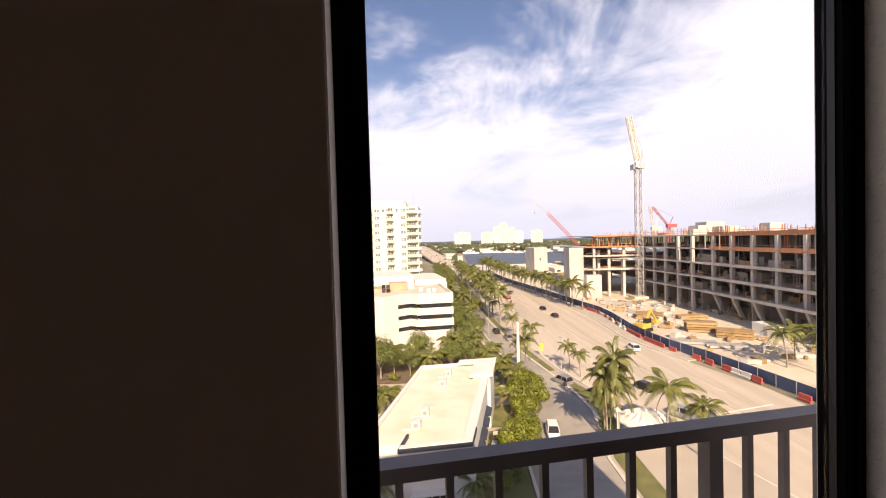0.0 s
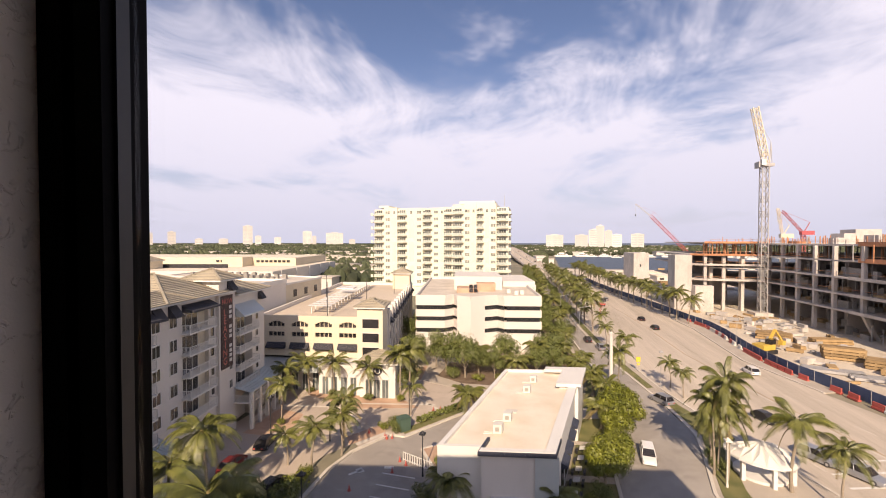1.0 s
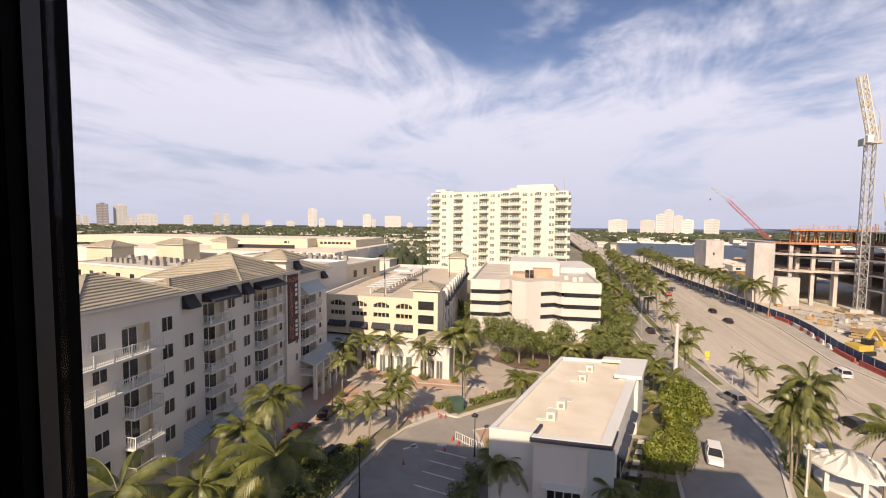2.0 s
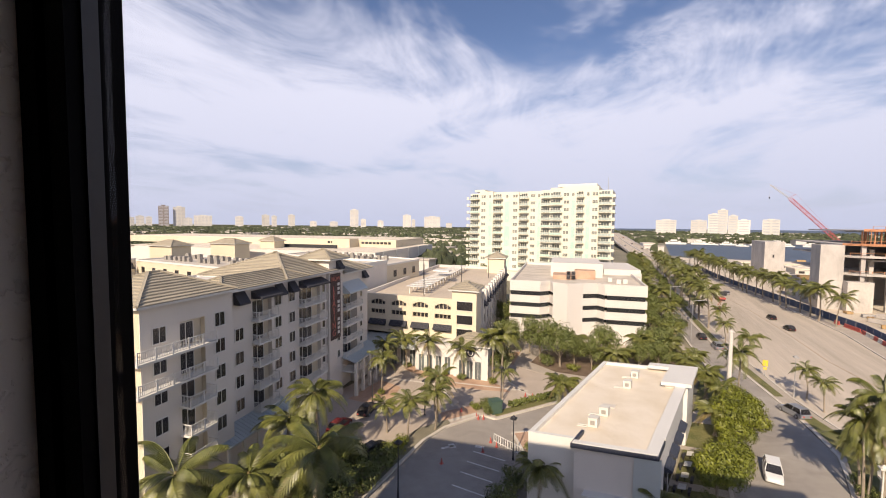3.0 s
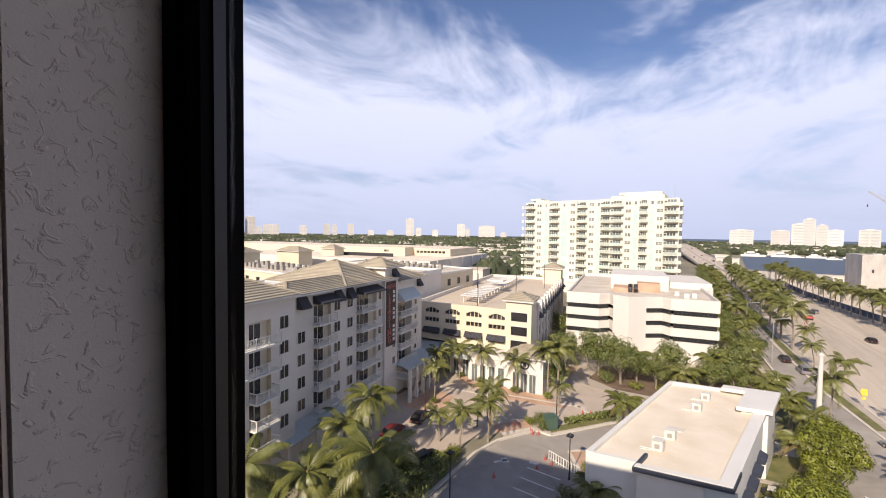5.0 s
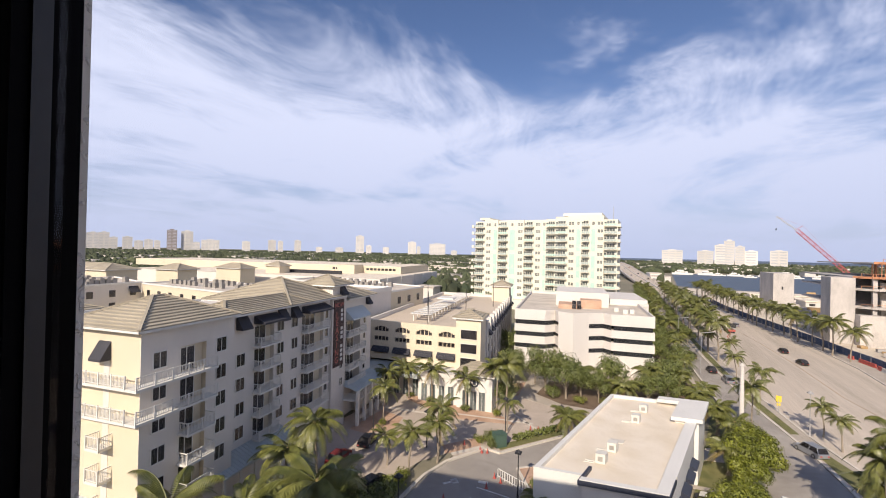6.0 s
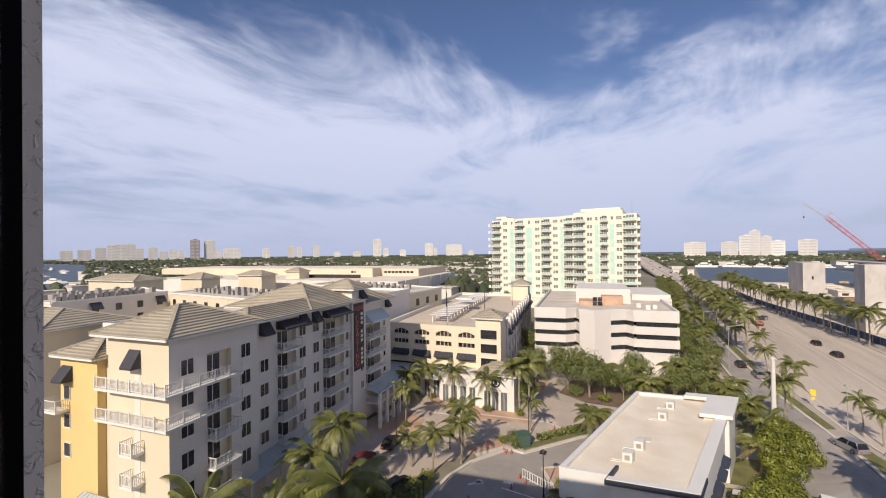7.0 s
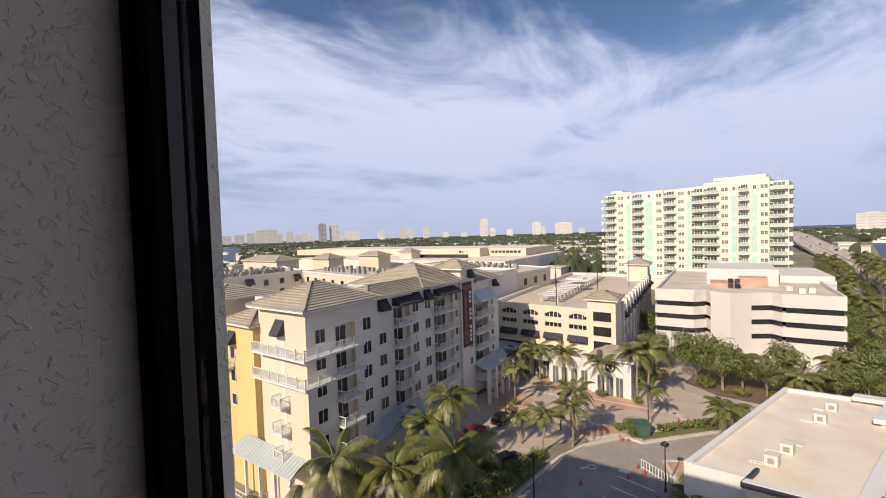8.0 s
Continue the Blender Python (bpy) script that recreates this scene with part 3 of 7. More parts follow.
def window_in(o, ea, eb, parent, a, z, w, h, side="b", at=0.0, out=-1, mullions=1):
    """A window set in the facade: the glass, a white frame and a bar, on the plane b = at (or a = at)."""
    def bx(g, s0, s1, d0, d1, z0, z1):
        d0, d1 = sorted((at + out * d0, at + out * d1))
        return g.box(s0, s1, d0, d1, z0, z1) if side == "b" else g.box(d0, d1, s0, s1, z0, z1)
    g = bx(Shape(o, ea, eb), a - w / 2, a + w / 2, -0.05, 0.03, z - h / 2, z + h / 2)
    win_ob = part("window", g, M_glass_dark, parent)
    g = Shape(o, ea, eb)
    for s0, s1, z0, z1 in ((a - w / 2 - 0.07, a - w / 2, z - h / 2, z + h / 2), (a + w / 2, a + w / 2 + 0.07, z - h / 2, z + h / 2),
                           (a - w / 2 - 0.07, a + w / 2 + 0.07, z + h / 2, z + h / 2 + 0.07), (a - w / 2 - 0.1, a + w / 2 + 0.1, z - h / 2 - 0.1, z - h / 2)):
        bx(g, s0, s1, -0.05, 0.08, z0, z1)
    for k in range(mullions):
        c = a - w / 2 + w * (k + 1) / (mullions + 1)
        bx(g, c - 0.03, c + 0.03, -0.04, 0.06, z - h / 2, z + h / 2)
    part("window_frame", g, M_white, win_ob)
    return win_ob


def awning(o, ea, eb, parent, a, z, w, drop, reach, side="b", at=0.0, out=-1, material=None):
    g = Shape(o, ea, eb)
    def q(s, d, zz):
        d = at + out * d
        return (s, d, zz) if side == "b" else (d, s, zz)
    l, r = a - w / 2, a + w / 2
    g.poly([q(l, 0.02, z), q(r, 0.02, z), q(r, reach, z - drop), q(l, reach, z - drop)])
    g.poly([q(l, 0.02, z - 0.06), q(l, reach, z - drop - 0.06), q(r, reach, z - drop - 0.06), q(r, 0.02, z - 0.06)])
    g.poly([q(l, 0.02, z), q(l, reach, z - drop), q(l, reach, z - drop - 0.2), q(l, 0.02, z - drop - 0.2)])
    g.poly([q(r, 0.02, z), q(r, 0.02, z - drop - 0.2), q(r, reach, z - drop - 0.2), q(r, reach, z - drop)])
    g.poly([q(l, reach, z - drop), q(r, reach, z - drop), q(r, reach, z - drop - 0.22), q(l, reach, z - drop - 0.22)])
    return part("awning", g, material or M_awning, parent, "dark canvas awning")


def balcony(o, ea, eb, parent, a0, a1, z, reach, side="b", at=0.0, out=-1, ends=True, pickets=True):
    """A slab with a white rail of top bar, posts and pickets."""
    def bx(g, s0, s1, d0, d1, z0, z1):
        d0, d1 = sorted((at + out * d0, at + out * d1))
        return g.box(s0, s1, d0, d1, z0, z1) if side == "b" else g.box(d0, d1, s0, s1, z0, z1)
    slab = part("balcony", bx(Shape(o, ea, eb), a0, a1, 0.0, reach, z - 0.22, z), M_white, parent, "white balcony slab with a picket rail")
    g = Shape(o, ea, eb)
    bx(g, a0, a1, reach - 0.08, reach - 0.02, z + 1.0, z + 1.07)
    bx(g, a0, a1, reach - 0.07, reach - 0.03, z + 0.12, z + 0.17)
    if ends:
        for e in (a0 + 0.02, a1 - 0.08):
            bx(g, e, e + 0.06, 0.0, reach, z + 1.0, z + 1.07)
            d = 0.15
            while d < reach:
                bx(g, e + 0.015, e + 0.045, d, d + 0.03, z, z + 1.0)
                d += 0.17
    n = max(1, round((a1 - a0) / 1.7))
    for i in range(n + 1):
        c = a0 + 0.05 + (a1 - a0 - 0.1) * i / n
        bx(g, c - 0.05, c + 0.05, reach - 0.10, reach, z, z + 1.12)
    if pickets:
        n = round((a1 - a0) / 0.16)
        for i in range(n):
            c = a0 + (a1 - a0) * (i + 0.5) / n
            bx(g, c - 0.018, c + 0.018, reach - 0.065, reach - 0.035, z + 0.15, z + 1.0)
    part("balcony_rail", g, M_white, slab, "white picket balcony rail")
    return slab


# ---------------------------------------------------------------- the apartment house
AO, AA, AB = (-39.1, 20.4), (-0.165, 0.9863), (-0.9863, -0.165)   # a along the long front, b along the end
LEVELS = [6.35, 9.2, 12.05, 14.9, 17.75]
FB = 1.6                                          # the long front stands back from the corner block
apt = thing("apartment_house", -45, 42, 0, "six-storey cream apartment house with tile roofs, greyed on its shaded front", "apartment house")


def ashape():
    return Shape(AO, AA, AB)


# the corner block, built round its stack of loggias
LA0, LA1 = 3.9, 6.75
g = ashape()
g.box(0, LA0 - 0.02, 0, 1.5, 0, 22.3).box(LA1 + 0.02, 10.4, 0, 1.5, 0, 22.3).box(0, 10.4, 1.5, 7.9, 0, 22.3)
g.box(LA0 - 0.02, LA1 + 0.02, 0, 1.5, 0, LEVELS[0])
for lv in LEVELS:
    g.box(LA0 - 0.02, LA1 + 0.02, 0, 1.5, lv + 2.42, lv + 2.85 if lv < 17 else 22.3)
part("corner_wall_lit", g, M_cream, apt, "cream stucco corner block")
# thin greyer skin on the cream block: the shade of this side as colour
part("shaded_front", ashape().box(0.0, LA0 - 0.02, -0.04, 0.0, 0, 22.28).box(LA1 + 0.02, 10.4, -0.04, 0.0, 0, 22.28).box(LA0 - 0.02, LA1 + 0.02, -0.04, 0.0, 20.2, 22.28), M_grey_and_shade_wall, apt, "stucco front of the corner block, greyed for its shade")
part("link_wall", ashape().box(1.0, 9.6, 7.9, 9.8, 0, 22.2), M_cream, apt)
part("ochre_wing", ashape().box(0.2, 7, 9.82, 15.4, 0, 19.9), M_ochre, apt, "ochre stucco side wing")
# the long front, built round two stacks of loggias
BAYS = ((15.4, 18.9), (24.8, 30.3))
g = ashape()
for a0, a1 in ((10.4, 15.4), (18.9, 24.8), (30.3, 32.0)):
    g.box(a0, a1, FB, FB + 1.4, 0, 22.1)
g.box(10.4, 47, FB + 1.4, 15, 0, 22.0)
for a0, a1 in BAYS:
    g.box(a0, a1, FB, FB + 1.4, 0, LEVELS[0])
    for lv in LEVELS:
        g.box(a0, a1, FB, FB + 1.4, lv + 2.45, lv + 2.85 if lv < 17 else 22.1)
g.box(36.3, 37.0, FB, FB + 1.4, 0, 21.2).box(42.4, 46.6, FB, FB + 1.4, 0, 21.2).box(37.0, 42.4, FB, FB + 1.4, 17.6, 21.2)
for lv in LEVELS[:4]:
    g.box(37.0, 42.4, FB, FB + 1.4, lv + 2.45, lv + 2.85)
# same greyed colour, painted for the shade on the long front
part("front_wall", g, M_grey_and_shade_wall, apt, "long stucco front, greyed for its shade")
part("sign_tower_wall", ashape().box(32.0, 36.3, FB - 0.5, 6.0, 0, 24.0), M_grey_and_shade_wall, apt)

hip("tile_roof", AO, AA, AB, -0.75, 10.6, -0.75, 9.4, 22.5, 24.75, apt, 11)
hip("tile_roof", AO, AA, AB, -0.5, 7.8, 9.4, 16.0, 20.0, 21.5, apt, 8)
hip("tile_roof", AO, AA, AB, 9.4, 26.0, 0.4, 6.6, 22.1, 23.35, apt, 8)
hip("tile_roof", AO, AA, AB, 20.6, 35.4, 0.4, 15.8, 22.1, 25.2, apt, 18)
hip("tile_roof", AO, AA, AB, 31.2, 37.2, 0.3, 6.8, 24.0, 25.5, apt, 8)
hip("tile_roof", AO, AA, AB, 36.4, 47.2, 0.6, 8.6, 21.3, 22.8, apt, 8)
part("rear_block_wall", ashape().box(10, 21, 38, 52, 0, 19.4), M_cream, apt)
hip("tile_roof", AO, AA, AB, 9, 22, 37, 53, 19.4, 21.6, apt, 8, "b")


def glazed_door(a0, a1, b, lv, panels=2):
    """A sliding balcony door: dark glass with pale stiles, set back in its loggia."""
    d = part("balcony_door", ashape().box(a0, a1, b, b + 0.06, lv + 0.04, lv + 2.25), M_glass_dark, apt)
    f = ashape()
    for k in range(panels + 1):
        c = a0 + (a1 - a0) * k / panels
        f.box(c - 0.035, c + 0.035, b - 0.04, b, lv + 0.04, lv + 2.25)
    f.box(a0, a1, b - 0.04, b, lv + 2.2, lv + 2.28)
    part("door_frame", f, M_white, d)


for lv in LEVELS:
    zc = lv + 1.75
    window_in(AO, AA, AB, apt, 1.75, zc, 1.25, 1.4, at=-0.04)
    window_in(AO, AA, AB, apt, 8.65, zc, 1.25, 1.4, at=-0.04)
    for a in (13.15, 20.15, 23.1):
        if lv > 17 and a < 14:
            continue
        window_in(AO, AA, AB, apt, a, zc - (0.15 if lv < 17 else 0), 1.25, 1.4, at=FB)
    window_in(AO, AA, AB, apt, 31.1, zc - 0.1, 0.75, 1.2, at=FB, mullions=0)
    glazed_door(3.92, 5.7, 0.35, lv, 2)
    part("balcony_back", ashape().box(5.74, LA1, 0.5, 0.6, lv, lv + 2.42), M_cream, apt)
    for a0, a1 in BAYS:
        glazed_door(a0 + 0.02, a0 + (a1 - a0) * 0.66, FB + 0.4, lv, 3 if a1 - a0 > 4 else 2)
        part("balcony_back", ashape().box(a0 + (a1 - a0) * 0.67, a1, FB + 0.6, FB + 0.7, lv, lv + 2.45), M_cream, apt)
    if lv < 14:
        balcony(AO, AA, AB, apt, 3.7, 6.9, lv, 1.3, at=-0.04)
    balcony(AO, AA, AB, apt, 15.2, 18.9, lv, 1.2, at=FB)
    balcony(AO, AA, AB, apt, 24.6, 30.4, lv, 1.2, at=FB)
    if lv < 17:
        balcony(AO, AA, AB, apt, 36.4, 42.6, lv, 1.2, at=FB)
        glazed_door(37.02, 40.6, FB + 0.4, lv, 3)
        window_in(AO, AA, AB, apt, 43.9, zc, 0.75, 1.2, at=FB, mullions=0)
    if lv < 10:
        window_in(AO, AA, AB, apt, 34.9, zc - 0.4, 0.8, 1.2, at=FB - 0.5, mullions=1)
for lv in (14.9, 17.75):
    balcony(AO, AA, AB, apt, -1.3, 7.1, lv, 1.3, at=-0.04, ends=False)
    balcony(AO, AA, AB, apt, 0.0, 7.8, lv, 1.3, "a", 0.0, ends=False)
for a, w in ((13.2, 1.7), (20.3, 1.5), (23.0, 1.5)):
    awning(AO, AA, AB, apt, a, 21.7, w, 1.35, 1.0, at=FB)
awning(AO, AA, AB, apt, 17.2, 21.4, 4.0, 0.75, 1.7, at=FB)
awning(AO, AA, AB, apt, 27.6, 21.4, 5.8, 0.75, 1.7, at=FB)
awning(AO, AA, AB, apt, 39.8, 19.6, 6.6, 1.7, 1.9, at=FB, material=M_sheetm)
awning(AO, AA, AB, apt, 34.9, 23.6, 1.5, 1.2, 0.9, at=FB - 0.5)
awning(AO, AA, AB, apt, 45.0, 20.9, 1.4, 1.2, 0.9, at=FB)
# the end front
for lv in LEVELS:
    window_in(AO, AA, AB, apt, 8.85, lv + 1.6, 0.7, 1.15, "a", 1.0, mullions=0)
    part("balcony_door", ashape().box(-0.03, 0.06, 3.6, 4.35, lv + 0.05, lv + 2.3), M_acw, apt)
    if lv < 14:
        balcony(AO, AA, AB, apt, 3.1, 4.75, lv, 1.15, "a", 0.0)
awning(AO, AA, AB, apt, 4.25, 21.2, 1.5, 1.45, 0.9, "a", 0.0)
awning(AO, AA, AB, apt, 14.3, 18.9, 1.6, 1.3, 1.0, "a", 0.2)
for z in (16.2, 13.4, 10.5):
    window_in(AO, AA, AB, apt, 14.3, z, 0.9, 1.3, "a", 0.2, mullions=0)
balcony(AO, AA, AB, apt, 14.0, 16.2, 14.6, 1.2, "a", 0.2)


def seamed_canopy(a0, a1, d, z0, z1, side, at, posts):
    """A lean-to metal roof with raised seams on white posts, over a terrace rail."""
    g = Shape(AO, AA, AB)
    q = (lambda s, r, z: (s, at - r, z)) if side == "b" else (lambda s, r, z: (at - r, s, z))
    g.poly([q(a0, 0, z1), q(a0, d, z0), q(a1, d, z0), q(a1, 0, z1)])
    g.poly([q(a0, 0, z1 - 0.1), q(a1, 0, z1 - 0.1), q(a1, d, z0 - 0.1), q(a0, d, z0 - 0.1)])
    g.poly([q(a0, d, z0), q(a0, d, z0 - 0.22), q(a1, d, z0 - 0.22), q(a1, d, z0)])
    n = round((a1 - a0) / 0.5)
    for i in range(n + 1):
        s = a0 + (a1 - a0) * i / n
        g.beam(q(s, 0.02, z1 + 0.02), q(s, d, z0 + 0.02), 0.05, 0.06)
    canopy = part("canopy", g, M_sheetm, apt, "pale seamed metal canopy roof")
    g = Shape(AO, AA, AB)
    for i in range(posts):
        s = a0 + 0.2 + (a1 - a0 - 0.4) * i / (posts - 1)
        p, r = q(s, d - 0.15, 0.0), q(s, d - 0.15, z0 - 0.1)
        g.beam(p, r, 0.28)
    for z in (0.95, 1.55):
        g.beam(q(a0, d - 0.1, z), q(a1, d - 0.1, z), 0.08)
    n = round((a1 - a0) / 0.3)
    for i in range(n):
        s = a0 + (a1 - a0) * (i + 0.5) / n
        g.beam(q(s, d - 0.1, 0.95), q(s, d - 0.1, 1.55), 0.04)
    part("post", g, M_white, canopy)


seamed_canopy(8.5, 20.2, 2.6, 5.3, 6.3, "b", FB, 6)
seamed_canopy(0.4, 11.5, 2.2, 5.9, 6.9, "a", 0.0, 5)
seamed_canopy(35.8, 46.6, 3.2, 6.0, 6.9, "b", FB, 5)
balcony(AO, AA, AB, apt, 35.8, 46.4, 4.4, 3.2, at=FB)
for i in range(5):
    a = 36.0 + i * 2.5
    part("portico_column", ashape().box(a, a + 0.5, -1.75, -1.25, 0, 6.0), M_white, apt)
# the banner: words down its left, bars for the number on its right
ban = part("banner", Shape(AO, AA, AB).box(32.4, 35.4, FB - 0.62, FB - 0.5, 10.5, 21.5), M_sign, apt, "dark brown hanging banner with red and white letters")


def letter(ch, a, z, size, material, parent):
    c = bpy.data.curves.new("letter", "FONT")
    c.body, c.size, c.align_x, c.align_y, c.extrude = ch, size, "CENTER", "CENTER", 0.01
    tmp = bpy.data.objects.new("letter", c)
    me = bpy.data.meshes.new_from_object(tmp)
    bpy.data.objects.remove(tmp)
    me.materials.append(material)
    ob = new("letter", me)
    ob.parent = parent
    p = Shape(AO, AA, AB).at(a, FB - 0.64, z)
    ob.matrix_basis = Matrix.Translation(p) @ pose(0, 0, 0, 90, 0, 99.5)
    return ob


for i, ch in enumerate("LEASING"):
    letter(ch, 33.3, 18.9 - i * 1.22, 1.5, M_red, ban)
letter("NOW", 33.9, 20.6, 1.05, M_red, ban)
g = Shape(AO, AA, AB)
for i in range(12):
    if i not in (3, 7):
        g.box(34.4, 35.05, FB - 0.65, FB - 0.62, 19.4 - i * 0.74, 19.9 - i * 0.74)
part("banner_bars", g, M_white, ban, "white bars")

# roof landscape behind the corner: wings with parapets and rows of cooling units
wings = [  # plan outline, wall top, wall material
    ([(-50.5, 27), (-53, 80), (-65, 79), (-62.5, 25)], 16.2, M_grey_and_shade_wall),
    ([(-113, 36), (-117.3, 61), (-141, 66), (-138, 34)], 15.3, M_grey_and_shade_wall),
    ([(-117, 61), (-67, 58.5), (-66, 74), (-118, 78)], 15.0, M_cream),
    ([(-53, 80), (-97, 92), (-99, 106), (-54, 97)], 15.4, M_cream)]
for i, (ring, top, m) in enumerate(wings):
    cx, cy = sum(p[0] for p in ring) / len(ring), sum(p[1] for p in ring) / len(ring)
    w = thing("apartment_wing", cx, cy, 0, "rear wing of the apartment house with a flat roof", "building", "apartment wings")
    part("wall", Shape().prism(ring, 0, top), m, w)
    inner = [(cx + (x - cx) * 0.985, cy + (y - cy) * 0.985) for x, y in ring]
    part("roof", Shape().prism(inner, top - 0.5, top + 0.03), M_roof_t, w, "pale flat roof")
    g = Shape()
    for (x0, y0), (x1, y1) in zip(ring, ring[1:] + ring[:1]):
        g.beam((x0, y0, top + 0.12), (x1, y1, top + 0.12), 0.35, 0.4 if i else 0.8)
    part("parapet", g, M_white, w)
    # windows on the sides that face the camera
    for (x0, y0), (x1, y1) in zip(ring, ring[1:] + ring[:1]):
        d = Vector((x1 - x0, y1 - y0))
        L = d.length
        d.normalize()
        nrm = Vector((d.y, -d.x))
        mid = Vector(((x0 + x1) / 2, (y0 + y1) / 2))
        if nrm.dot(mid - Vector((cx, cy))) < 0:
            nrm = -nrm
        if L < 14 or i == 0 or nrm.dot(-mid) < 0:
            continue
        for j in range(int(L / 5)):
            s0 = 2.5 + j * 5
            for z in (top - 2.2, top - 5.2):
                q = Shape((x0 + nrm.x * 0.02, y0 + nrm.y * 0.02), (d.x, d.y), (nrm.x, nrm.y))
                q.box(s0, s0 + 1.4, -0.1, 0.05, z - 0.8, z + 0.8)
                part("window", q, M_glass_dark, w)
            if i == 1 and j % 3 == 1:
                a = Shape((x0, y0), (d.x, d.y), (nrm.x, nrm.y))
                a.poly([(s0 - 0.5, 0.05, top - 0.7), (s0 + 1.9, 0.05, top - 0.7), (s0 + 1.9, 1.1, top - 2.2), (s0 - 0.5, 1.1, top - 2.2)])
                a.poly([(s0 - 0.5, 0.05, top - 0.8), (s0 - 0.5, 1.1, top - 2.3), (s0 + 1.9, 1.1, top - 2.3), (s0 + 1.9, 0.05, top - 0.8)])
                part("awning", a, M_awning, w, "dark canvas awning")

M_UNIT = unit_mesh("cooling_unit", M_ac, Shape().box(-0.42, 0.42, -0.42, 0.42, 0, 0.95).box(-0.46, 0.46, -0.46, 0.46, 0.95, 1.02).box(-0.3, 0.3, -0.3, 0.3, 1.02, 1.10))


def cooling_unit(x, y, z, turn=0.0, size=1.0):
    ob = new("cooling_unit", M_UNIT)
    ob.matrix_basis = Matrix.Translation((x, y, z)) @ pose(0, 0, 0, 0, 0, turn) @ Matrix.Diagonal((size, size, size, 1))
    return tagged(ob, "grey boxed rooftop cooling unit", "air conditioner", "rooftop cooling units")


rng = random.Random(4)
for x0, y0, x1, y1, z, n in ((-53, 34, -55, 66, 16.23, 15), (-56, 34, -58, 66, 16.23, 12), (-117, 38, -121, 60, 15.33, 16), (-124, 38, -128, 60, 15.33, 12), (-113, 66, -70, 63.5, 15.03, 20), (-113, 72, -72, 69, 15.03, 16),
                             (-133, 40, -134, 58, 15.33, 9), (-60, 86, -92, 94, 15.43, 14), (-60, 91, -94, 100, 15.43, 12)):
    for i in range(n):
        k = (i + 0.3 * rng.random()) / n
        if rng.random() < 0.9:
            cooling_unit(x0 + (x1 - x0) * k, y0 + (y1 - y0) * k, z, rng.uniform(-4, 12), rng.uniform(0.95, 1.25))
for x, y, w, d, z in ((-178, 78, 27, 12, 13.9), (-168, 100, 13, 10, 13.5), (-165, 124, 15, 10, 13.5), (-168, 150, 10, 9, 13.8)):
    pv = thing("roof_pavilion", x, y, 0, "tile-roofed cream pavilion above the flat roofs", "building", "roof pavilions")
    ea, eb = yaw_axes(8)
    part("wall", Shape((x, y), ea, eb).box(-w / 2 + 0.8, w / 2 - 0.8, -d / 2 + 0.8, d / 2 - 0.8, 0, z + 2.3), M_cream, pv)
    hip("tile_roof", (x, y), ea, eb, -w / 2, w / 2, -d / 2, d / 2, z + 2.3, z + 4.4, pv, 6)

# ---------------------------------------------------------------- the shopping hall behind
mall = thing("shopping_hall", -160, 190, 0, "long pale flat-roofed shopping hall", "building")
ea, eb = yaw_axes(12)
ME = ((-0.19, 0.98), (-0.98, -0.19))
part("lower_wall", Shape((-104, 148), *ME).box(0, 88, 0, 150, 0, 12.4), M_grey_and_shade_wall, mall, "grey rendered lower wall")
part("lower_roof", Shape((-104, 148), *ME).box(0.4, 87.6, 0.4, 149.6, 12.0, 12.45), M_roof_w, mall)
part("upper_wall", Shape((-104, 148), *ME).box(40, 88, 6, 190, 12.45, 16.2), M_cream, mall)
part("upper_roof", Shape((-104, 148), *ME).box(40.4, 87.6, 6.4, 189, 16.2, 16.35), M_roof_w, mall)
part("stair_block", Shape((-104, 148), *ME).box(30, 40, 28, 38, 12.45, 17.0), M_cream, mall)
for i in range(16):
    part("window", Shape((-104, 148), *ME).box(39.9, 40.1, 9 + i * 2.2 + (i // 8) * 3, 10.6 + i * 2.2 + (i // 8) * 3, 14.0, 15.2), M_glass_dark, mall)
for i in range(5):
    part("pilaster", Shape((-104, 148), *ME).box(8 + i * 17, 8.8 + i * 17, -0.3, 0.0, 0, 12.4), M_white, mall)
# solid dark block stands in for the shade of an opening
part("dark_opening", Shape((-104, 148), *ME).box(20, 21, 30, 60, 12.46, 14.2), M_metal_d, mall)

# ---------------------------------------------------------------- the parking garage
GO, GA, GB = (-25.2, 65.7), (-0.9945, -0.1045), (-0.21, 0.978)   # a to the west along the front, b back
gar = thing("parking_garage", -40, 90, 0, "cream and yellow multi-storey parking garage", "parking garage")
g = Shape(GO, GA, GB)
# front wall built round its openings
rows_g = [(10.55, 1.0), (8.75, 0.8), (6.6, 1.1)]
cols_g = [(5.9 + i * 4.3, 3.0) for i in range(4)]
zz = [5.0] + [v for z, h in sorted(rows_g) for v in (z - h / 2, z + h / 2)] + [12.0]
for i in range(0, len(zz), 2):
    g.box(4.4, 23, 0.0, 0.5, zz[i], zz[i + 1])
for z, h in rows_g:
    edges = [4.4] + [v for c, w in cols_g for v in (c - w / 2 + 0.3, c + w / 2 + 0.3)] + [23]
    for i in range(0, len(edges), 2):
        g.box(edges[i], edges[i + 1], 0.0, 0.5, z - h / 2, z + h / 2)
part("front_wall", g, M_gar, gar)
